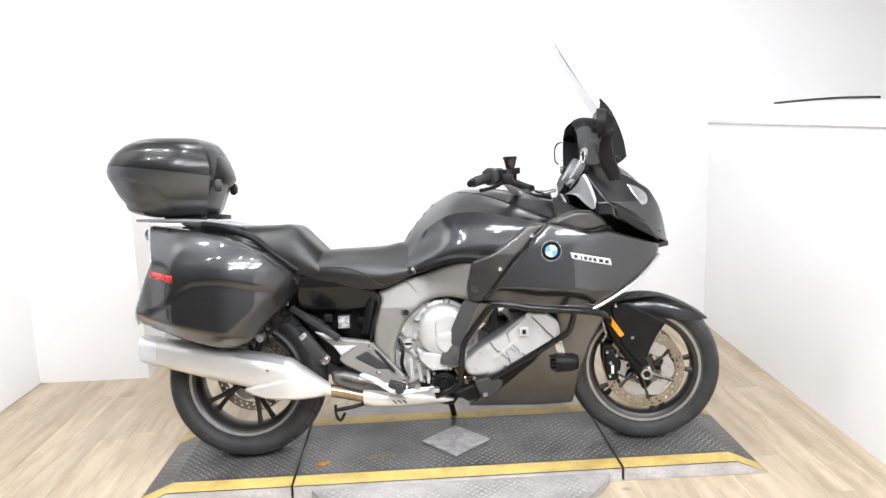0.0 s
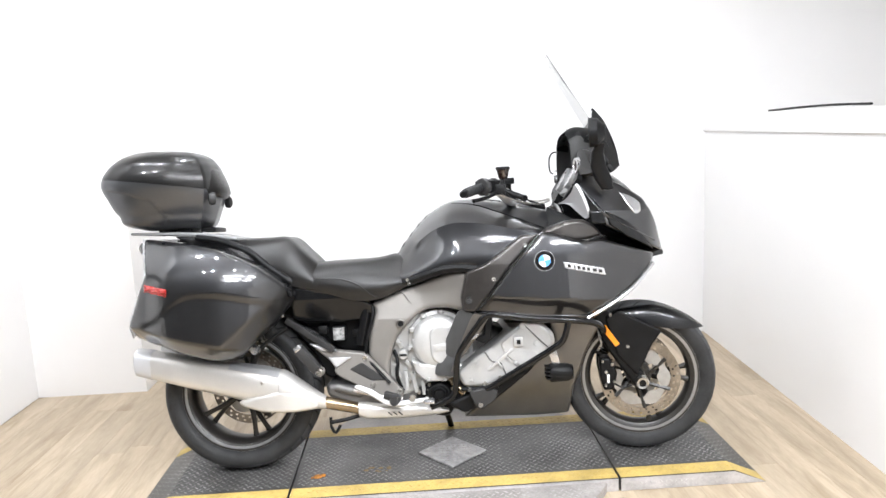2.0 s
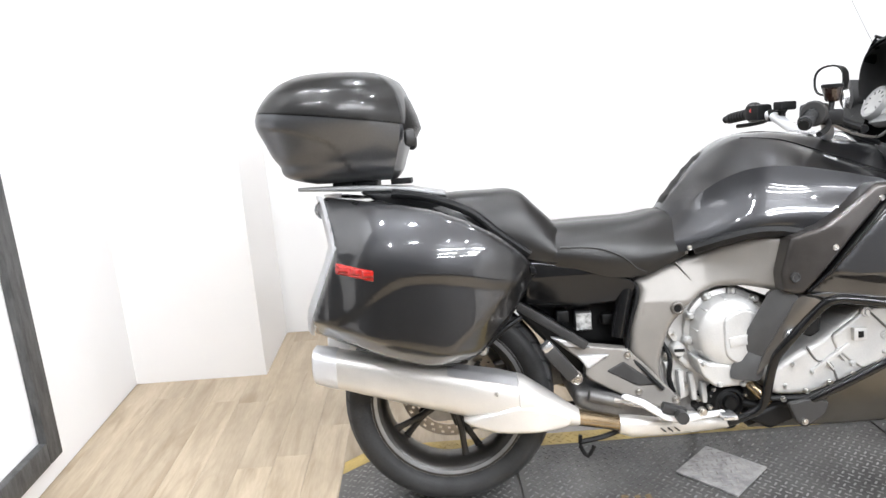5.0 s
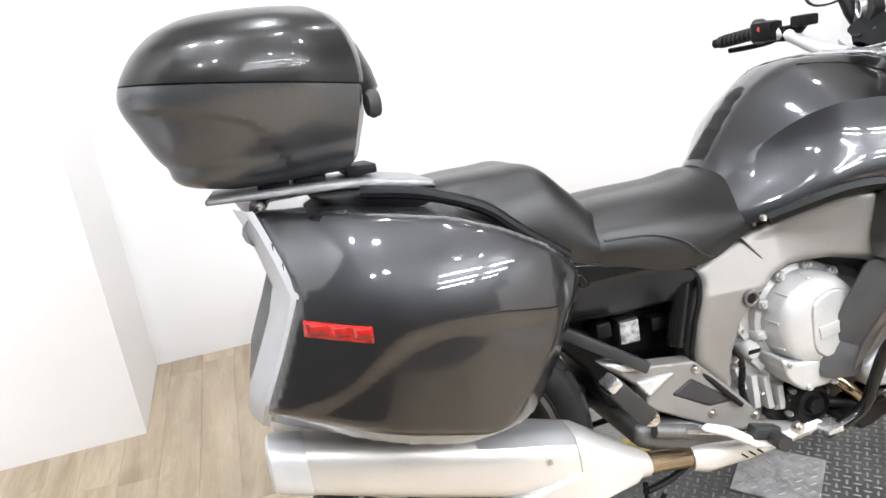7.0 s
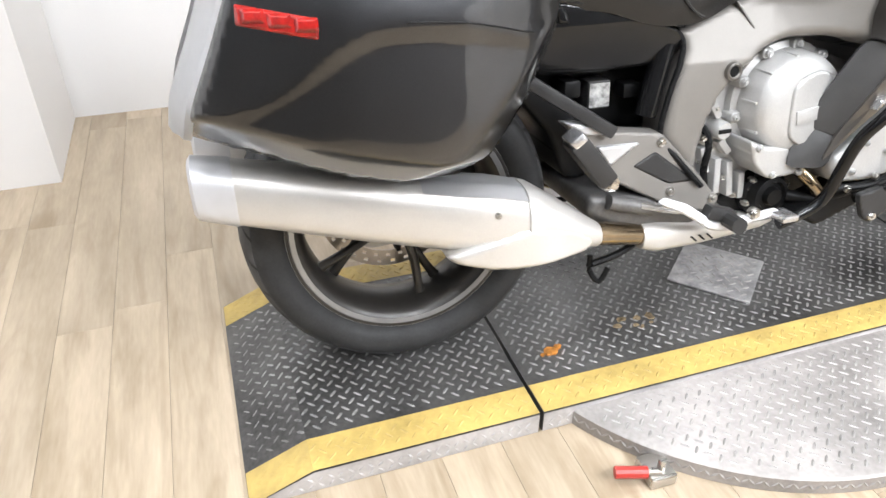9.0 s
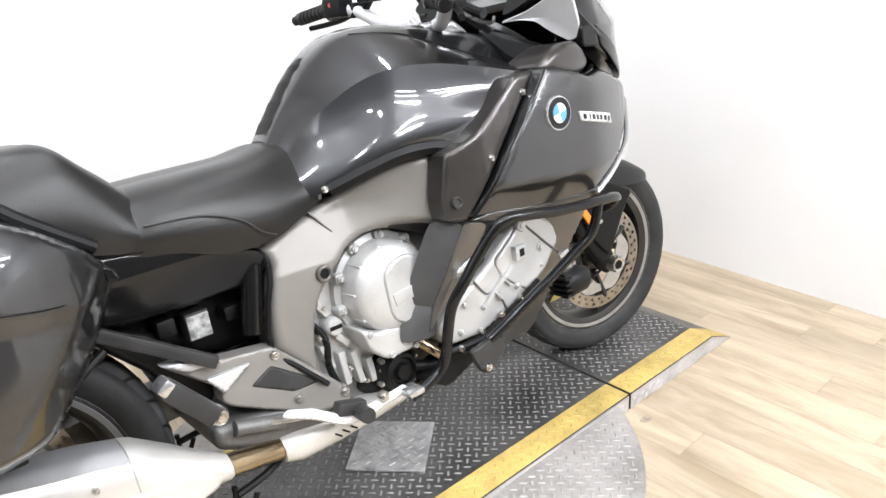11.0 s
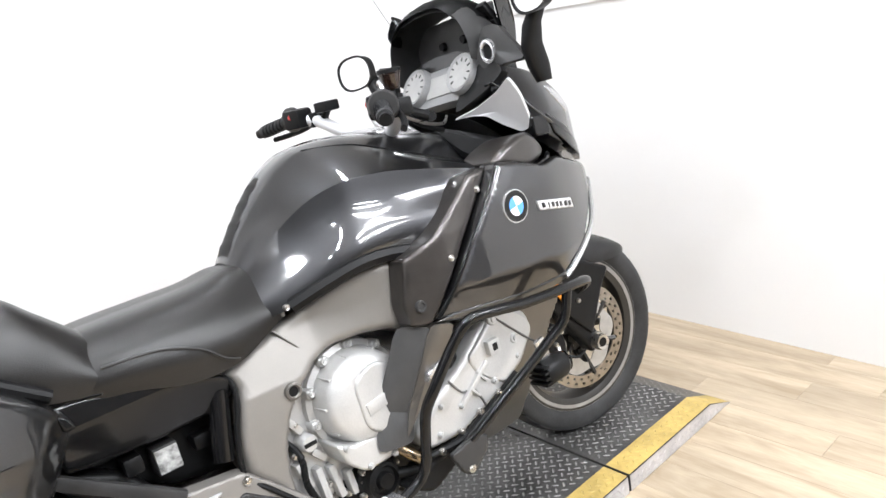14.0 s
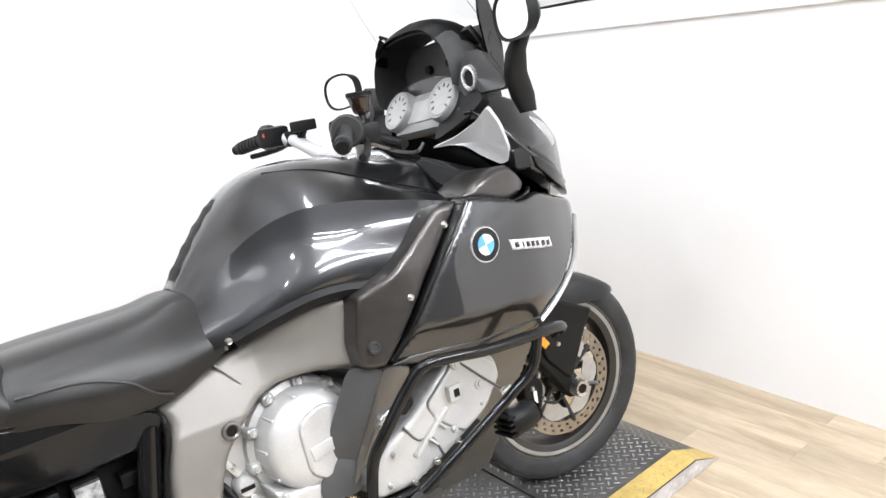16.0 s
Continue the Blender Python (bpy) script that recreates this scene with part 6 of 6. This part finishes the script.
    sm = Matrix.Translation((1.376, s * 0.238, 1.163)) @ pose(0, 0, 0, 0, 0, -90) @ pose(0, 0, 0, 0, 0, -s * 18) @ Matrix.Diagonal((0.8, 1, 1.25, 1))
    part("speaker_ring", moved(turned([(0.015, -0.004), (0.018, -0.008), (0.023, -0.007), (0.025, 0.008), (0.015, 0.008)], 28), sm), SILVER, ck, "chrome speaker ring")
    part("speaker_grille", moved(turned([(0, -0.003), (0.0155, -0.003), (0.0155, 0.006), (0, 0.006)], 24, False), sm), BLACK, ck)
    # wind deflector leaf outside the screen foot
    rim_ = [(1.442, s * (0.245 if s < 0 else 0.185), 1.377 if s < 0 else 1.352), (1.488, s * (0.225 if s < 0 else 0.190), 1.328), (1.536, s * 0.19, 1.237), (1.560, s * 0.15, 1.162)]
    leaf = part("deflector_leaf", plate(rim_ + [(1.525, s * 0.165, 1.135), (1.470, s * 0.205, 1.215), (1.440, s * 0.232, 1.305)], 0.006, 0.006), BLACK_GLOSS, bike, "gloss black wind deflector blade")
    part("leaf_edge", tube(rim_, 0.005, 8), BLACK_GLOSS, leaf, "dark blade edge")
    for k in range(4):
        part("screen_linkage", strut((1.435 + 0.024 * k, s * 0.19, 1.285 - 0.04 * k), (1.465 + 0.020 * k, s * 0.19, 1.245 - 0.036 * k), 0.018, 0.03, 0.004), BLACK, leaf)
    # mirrors on stalks from the fairing
    col = bmesh.new()
    rings_ = []
    for cx_, cy_, z_, ax_, ay_ in [tuple(v) for v in ((1.475, 0.305, 1.06, 0.022, 0.014), (1.460, 0.312, 1.10, 0.032, 0.018), (1.438, 0.325, 1.15, 0.030, 0.019), (1.432, 0.345, 1.195, 0.024, 0.020), (1.440, 0.362, 1.225, 0.018, 0.022))]:
        rings_.append([col.verts.new((cx_ + ax_ * math.copysign(abs(math.cos(q)) ** 0.75, math.cos(q)), s * (cy_ + ay_ * math.copysign(abs(math.sin(q)) ** 0.75, math.sin(q))), z_)) for q in (2 * math.pi * k / 20 for k in range(20))])
    for A, B in zip(rings_, rings_[1:]):
        for k in range(20):
            col.faces.new((A[k], A[(k + 1) % 20], B[(k + 1) % 20], B[k]))
    col.faces.new(rings_[0])
    col.faces.new(rings_[-1])
    ms = part("mirror_stalk", col, BLACK, bike, "dark grey moulded mirror stalk", angle=50)
    hs = bmesh.new()
    ring0, ring1, ring2 = [], [], []
    mc = Vector((1.395, s * 0.387, 1.266 if s < 0 else 1.240))
    for k in range(28):
        t = 2 * math.pi * k / 28
        c, q_ = math.cos(t), math.sin(t)
        yy = math.copysign(abs(c) ** 0.8, c) * 0.072
        zz = math.copysign(abs(q_) ** 0.8, q_) * 0.053
        ring0.append(hs.verts.new((mc.x, mc.y + yy, mc.z + zz)))
        ring1.append(hs.verts.new((mc.x + 0.03, mc.y + yy * 0.92, mc.z + zz * 0.92)))
        ring2.append(hs.verts.new((mc.x + 0.055, mc.y + yy * 0.5, mc.z + zz * 0.5)))
    for A, B in ((ring0, ring1), (ring1, ring2)):
        for k in range(28):
            hs.faces.new((A[k], A[(k + 1) % 28], B[(k + 1) % 28], B[k]))
    hs.faces.new(ring2)
    inner = [hs.verts.new(mc + (v.co - mc) * 0.88 + Vector((0.006, 0, 0))) for v in ring0]
    for k in range(28):
        hs.faces.new((ring0[k], ring0[(k + 1) % 28], inner[(k + 1) % 28], inner[k]))
    gl = bmesh.new()
    gl.faces.new([gl.verts.new(v.co.copy() + Vector((-0.002, 0, 0))) for v in inner])
    toe = Matrix.Translation(mc) @ pose(0, 0, 0, 0, 0, s * 12) @ Matrix.Translation(-mc)
    moved(hs, toe), moved(gl, toe)
    mh = part("mirror", hs, BLACK, bike, "black framed oval rear-view mirror")
    part("mirror_glass", gl, MIRROR, mh, "mirror glass")
    # crash bars
    bar = part("crash_bar", tube([(1.438, s * 0.285, 0.525), (1.425, s * 0.325, 0.545), (1.38, s * 0.37, 0.572), (1.28, s * 0.395, 0.588), (1.15, s * 0.395, 0.60), (1.06, s * 0.39, 0.615), (0.995, s * 0.38, 0.618), (0.955, s * 0.355, 0.575), (0.90, s * 0.33, 0.50), (0.878, s * 0.305, 0.45), (0.872, s * 0.28, 0.38), (0.868, s * 0.265, 0.33), (0.845, s * 0.255, 0.293), (0.77, s * 0.245, 0.262)], 0.0125, 12), BLACK_GLOSS, bike, "gloss black tubular crash bar")
    part("crash_bar_strut", tube([(0.935, s * 0.265, 0.305), (0.98, s * 0.285, 0.325), (1.10, s * 0.325, 0.40), (1.22, s * 0.36, 0.475), (1.268, s * 0.38, 0.515), (1.288, s * 0.394, 0.585)], 0.012, 12), BLACK_GLOSS, bar, "lower crash bar tube")
    part("bar_bracket", pillow([(0.985, 0.60), (1.02, 0.60), (1.01, 0.515), (0.985, 0.50), (0.95, 0.515), (0.955, 0.53), (0.985, 0.535)], s * 0.285, s * 0.277, 0.003, 0.006), BLACK, bar)
    part("bar_clamp", pillow([(0.915, 0.325), (0.985, 0.335), (1.03, 0.322), (1.015, 0.285), (0.962, 0.253), (0.938, 0.268)], s * 0.298, s * 0.285, 0.004, 0.012), GREY_PLASTIC, bar, "grey clamp plate")
    part("clamp_bolt", bolt(0.958, s * 0.299, 0.272, 0.010, 0.008, s), STEEL, bar)
    # side cover over the throttle bodies
    sc = part("air_duct_cover", plate([(0.893, s * 0.255, 0.634), (0.855, s * 0.232, 0.55), (0.816, s * 0.207, 0.464), (0.882, s * 0.252, 0.440), (0.916, s * 0.287, 0.54), (0.948, s * 0.308, 0.62)], 0.02, 0.004), HOOD, bike, "dark grey moulded duct cover")
    part("duct_step", plate([(0.815, s * 0.204, 0.466), (0.884, s * 0.249, 0.441), (0.864, s * 0.247, 0.374), (0.786, s * 0.218, 0.378)], 0.016, 0.004), HOOD, sc)
    part("duct_plate", plate([(0.945, s * 0.308, 0.622), (1.005, s * 0.318, 0.605), (0.965, s * 0.298, 0.54), (0.905, s * 0.268, 0.46), (0.850, s * 0.244, 0.385), (0.872, s * 0.252, 0.45), (0.908, s * 0.287, 0.54)], 0.02, 0.002), SPAR_DARK, sc, "champagne grey duct plate")
    part("duct_slot", pillow([(0.915, 0.524), (0.972, 0.545), (0.955, 0.525), (0.910, 0.502)], s * 0.300, s * 0.265, 0.002, 0.003), SILVER, sc)
    # fog lamp
    fg = part("fog_lamp", moved(turned([(0, -0.05), (0.026, -0.05), (0.034, -0.035), (0.036, 0.03), (0.032, 0.036), (0, 0.036)], 24, False), Matrix.Translation((1.258, s * 0.305, 0.382)) @ pose(0, 0, 0, 0, 0, 90) @ Matrix.Diagonal((0.9, 1, 1, 1))), BLACK, bike, "black round auxiliary lamp")
    for k in range(4):
        part("cooling_fin", moved(box(-0.03, 0.03, 0.03, 0.05, -0.022 + 0.014 * k, -0.016 + 0.014 * k), Matrix.Translation((1.258, s * 0.305, 0.382)) @ pose(0, 0, 0, 0, 0, 90)), BLACK, fg)
    part("fog_lens", moved(turned([(0, -0.003), (0.027, -0.003), (0.027, 0.003), (0, 0.003)], 24, False), Matrix.Translation((1.307, s * 0.305, 0.382)) @ pose(0, 0, 0, 0, 0, 90)), LENS, fg, "clear lens")
    part("fog_bracket", strut((1.25, s * 0.305, 0.415), (1.235, s * 0.31, 0.47), 0.03, 0.01, 0.003), SILVER, fg)

# nose centre, headlight and screen
part("nose_bridge", loft([(1.42, [(0, 1.20), (0.10, 1.19), (0.17, 1.15), (0.20, 1.08)]), (1.55, [(0, 1.145), (0.09, 1.13), (0.15, 1.09), (0.175, 1.03)]), (1.65, [(0, 1.05), (0.07, 1.04), (0.10, 1.0), (0.11, 0.95)]), (1.735, [(0, 0.90), (0.03, 0.89), (0.045, 0.86), (0.05, 0.82)])], 5, 4), PAINT, bike, "graphite painted nose")
part("nose_beak", loft([(1.50, [(0, 0.90), (0.12, 0.89), (0.19, 0.86), (0.20, 0.80)]), (1.64, [(0, 0.87), (0.08, 0.86), (0.12, 0.83), (0.13, 0.79)]), (1.76, [(0, 0.825), (0.02, 0.822), (0.03, 0.812), (0.03, 0.80)])], 4, 4), BLACK_GLOSS, bike, "gloss black beak under the headlight")
bm = bmesh.new()
grid = []
for i in range(15):
    v = i / 14
    row = []
    wv = 0.215 - 0.055 * v ** 1.5
    for j in range(21):
        u = -1 + 2 * j / 20
        drop = 0.03 * abs(u) ** 4 * (v ** 3)
        x = 1.520 - 0.212 * v - 0.010 * math.sin(math.pi * v) - 0.012 * u * u
        z = 1.235 + 0.40 * v - drop
        row.append(bm.verts.new((x, u * wv, z)))
    grid.append(row)
for A, B in zip(grid, grid[1:]):
    for j in range(20):
        bm.faces.new((A[j], A[j + 1], B[j + 1], B[j]))
edge_pts = [v.co.copy() for v in [r[0] for r in grid] + grid[-1][1:-1] + [r[-1] for r in reversed(grid)]]
bmesh.ops.solidify(bm, geom=bm.faces[:], thickness=0.004)
screen = part("windscreen", bm, SCREEN, bike, "tall clear curved windscreen", angle=60)
screen.visible_shadow = False
part("screen_edge", tube(edge_pts, 0.0007, 6, 0), GREY_PLASTIC, screen, "dark ground edge")

# instrument hood and dials
hood = loft([(1.375, [(0, 1.305), (0.08, 1.298), (0.14, 1.27), (0.165, 1.215), (0.165, 1.16)]),
             (1.42, [(0, 1.328), (0.085, 1.318), (0.15, 1.285), (0.18, 1.22), (0.18, 1.14)]),
             (1.50, [(0, 1.30), (0.09, 1.29), (0.15, 1.25), (0.185, 1.19), (0.19, 1.11)])], 4, 5, cap=False)
bmesh.ops.solidify(hood, geom=hood.faces[:], thickness=0.006)
hd = part("instrument_hood", moved(hood, Matrix.Translation((-0.01, -0.02, 0))), HOOD, bike, "dark grey instrument hood")
part("hood_back", pillow([(1.475, 1.29), (1.485, 1.29), (1.485, 1.10), (1.475, 1.10)], -0.19, 0.15, 0.004, 0.004), HOOD, hd)
cap_ = loft([(1.372, [(0, 1.316), (0.075, 1.310), (0.118, 1.288), (0.138, 1.266)]), (1.41, [(0, 1.340), (0.08, 1.331), (0.132, 1.303), (0.162, 1.262)]), (1.47, [(0, 1.332), (0.085, 1.322), (0.140, 1.290), (0.176, 1.246)]), (1.51, [(0, 1.305), (0.09, 1.294), (0.143, 1.26), (0.18, 1.22)])], 4, 3, cap=False)
bmesh.ops.solidify(cap_, geom=cap_.faces[:], thickness=0.006)
part("hood_cap", moved(cap_, Matrix.Translation((-0.01, -0.02, 0))), BLACK, hd, "black visor cap over the hood", angle=25)
for yy in (-0.045, 0.045):
    part("hood_knob", moved(turned([(0, -0.008), (0.010, -0.008), (0.012, -0.004), (0.012, 0.004), (0, 0.004)], 16, False), Matrix.Translation((1.468, yy - 0.02, 1.225)) @ pose(0, 0, 0, 0, 0, -90)), BLACK, hd)
part("hood_fin", strut((1.39, 0.085, 1.30), (1.395, 0.115, 1.31), 0.008, 0.012, 0.002), BLACK, hd)
dash_m = Matrix.Translation((1.385, -0.02, 1.12)) @ pose(0, 0, 0, 0, 30, 0)
dash = part("instrument_panel", moved(box(0, 0.04, -0.115, 0.115, -0.055, 0.055, 0.012), dash_m), PANEL, bike, "silver instrument panel")
part("display", moved(box(-0.004, 0.006, -0.055, 0.055, -0.03, 0.03, 0.003), dash_m), DIAL, dash, "grey display")
for yy in (-0.10, 0.10):
    part("dial", moved(turned([(0, -0.016), (0.045, -0.016), (0.052, -0.02), (0.056, -0.012), (0.056, 0.03), (0, 0.03)], 32, False), dash_m @ Matrix.Translation((0, yy, 0.01)) @ pose(0, 0, 0, 0, 0, -90)), PANEL, dash, "round silver-rimmed dial")
    part("dial_face", moved(turned([(0, -0.0175), (0.043, -0.0175), (0.043, -0.015), (0, -0.015)], 32, False), dash_m @ Matrix.Translation((0, yy, 0.01)) @ pose(0, 0, 0, 0, 0, -90)), DIAL, dash, "pale dial face")
    for k in range(9):
        a = radians(-40 + 260 * k / 8)
        part("dial_tick", moved(box(-0.002, 0.002, -0.019, -0.0176, 0.030, 0.040), dash_m @ Matrix.Translation((0, yy, 0.01)) @ pose(0, 0, 0, 0, 0, -90) @ pose(0, 0, 0, 0, math.degrees(a) - 90, 0)), HOOD, dash)

# handlebar and controls
for s in (-1, 1):
    hb = part("handlebar", steered(tube([(1.16, s * 0.07, 1.045), (1.135, s * 0.15, 1.06), (1.10, s * 0.23, 1.10), (1.055, s * 0.275, 1.113)], 0.017, 12)), SILVER_PAINT, bike, "silver cast handlebar")
    part("grip", steered(tube([(1.045, s * 0.295, 1.116), (0.995, s * 0.40, 1.098)], 0.0175, 14, 0)), RUBBER, hb, "black ribbed rubber grip")
    part("bar_weight", steered(tube([(0.994, s * 0.402, 1.098), (0.986, s * 0.418, 1.095)], 0.013, 12, 0)), BLACK, hb)
    for k in range(7):
        f = k / 7
        part("grip_ring", steered(moved(turned([(0.0168, -0.002), (0.019, -0.0015), (0.019, 0.0015), (0.0168, 0.002)], 14), Matrix.Translation((1.04 - 0.045 * f, s * (0.305 + 0.09 * f), 1.114 - 0.015 * f)) @ pose(0, 0, 0, 0, 0, s * 25))), BLACK, hb)
    sw = part("switch_cluster", steered(moved(box(-0.035, 0.03, -0.03, 0.03, -0.028, 0.026, 0.012), Matrix.Translation((1.062, s * 0.268, 1.118)) @ pose(0, 0, 0, 0, 0, s * 28))), BLACK, bike, "black switch cluster")
    part("switch_button", steered(bolt(1.035, s * 0.262, 1.125, 0.008, 0.01, s)), RED_MARK, sw, "red switch")
    part("control_wheel", steered(moved(turned([(0, -0.012), (0.03, -0.012), (0.034, -0.006), (0.034, 0.01), (0, 0.012)], 24, False), Matrix.Translation((1.052, s * 0.288, 1.118)) @ pose(0, 0, 0, 0, 0, s * 28))), GREY_PLASTIC, sw, "ribbed grey control ring")
    part("lever", steered(tube([(1.10, s * 0.25, 1.10), (1.085, s * 0.30, 1.085), (1.055, s * 0.36, 1.075), (1.025, s * 0.41, 1.07)], 0.0075, 8)), BLACK, bike, "black hand lever")
    part("lever_pivot", steered(moved(box(-0.025, 0.03, -0.02, 0.02, -0.02, 0.02, 0.006), Matrix.Translation((1.105, s * 0.245, 1.105)))), BLACK, bike)
    part("brake_line", steered(tube([(1.115, s * 0.24, 1.10), (1.17, s * 0.20, 1.06), (1.23, s * 0.16, 1.035), (1.28, s * 0.12, 1.02)], 0.007, 8)), BLACK, bike)
    part("cable", steered(tube([(1.11, s * 0.25, 1.085), (1.18, s * 0.22, 1.055), (1.25, s * 0.18, 1.04), (1.30, s * 0.12, 1.05)], 0.004, 6)), STEEL, bike)
    if s < 0:
        rs = part("fluid_reservoir", steered(moved(turned([(0, -0.02), (0.015, -0.02), (0.019, -0.014), (0.025, 0.013), (0.027, 0.014), (0.027, 0.022), (0, 0.022)], 24, False), Matrix.Translation((1.125, s * 0.205, 1.165)) @ pose(0, 0, 0, -90, 0, 0) @ Matrix.Scale(-1, 4, (0, 1, 0)))), mat("smoked_brown_plastic", (0.018, 0.009, 0.006), 0.15, vary=0.1, coat=0.5), bike, "smoked brake fluid reservoir with black lid")
        part("reservoir_lid", steered(moved(turned([(0, 0.0), (0.028, 0.0), (0.028, 0.008), (0.025, 0.010), (0, 0.010)], 24, False), Matrix.Translation((1.125, s * 0.205, 1.182)) @ pose(0, 0, 0, 90, 0, 0))), BLACK, rs, "grey ribbed lid")
        part("reservoir_stem", steered(tube([(1.125, s * 0.205, 1.145), (1.115, s * 0.22, 1.10)], 0.008, 8, 0)), BLACK, rs)
    else:
        rs = part("clutch_reservoir", steered(moved(box(-0.028, 0.028, -0.022, 0.022, -0.014, 0.014, 0.005), Matrix.Translation((1.12, 0.19, 1.135)) @ pose(0, 0, 0, 0, 0, 20))), BLACK, bike, "flat black clutch fluid reservoir")
        part("reservoir_stem", steered(tube([(1.12, 0.19, 1.125), (1.112, 0.215, 1.10)], 0.010, 8, 0)), BLACK, rs)
mcyl = part("brake_master_cylinder", steered(tube([(1.09, -0.235, 1.112), (1.14, -0.215, 1.092), (1.20, -0.205, 1.068)], 0.012, 10)), BLACK, bike, "black brake master cylinder")
part("line_fitting", steered(moved(turned([(0, -0.012), (0.011, -0.012), (0.013, -0.006), (0.013, 0.008), (0, 0.008)], 16, False), Matrix.Translation((1.205, -0.205, 1.066)))), BLACK_GLOSS, mcyl, "gloss black line fitting")
part("fork_top_clamp", steered(pillow([(1.10, 1.06), (1.20, 1.055), (1.24, 1.02), (1.12, 1.03)], -0.10, 0.10, 0.01, 0.01)), SILVER, bike, "silver top clamp")
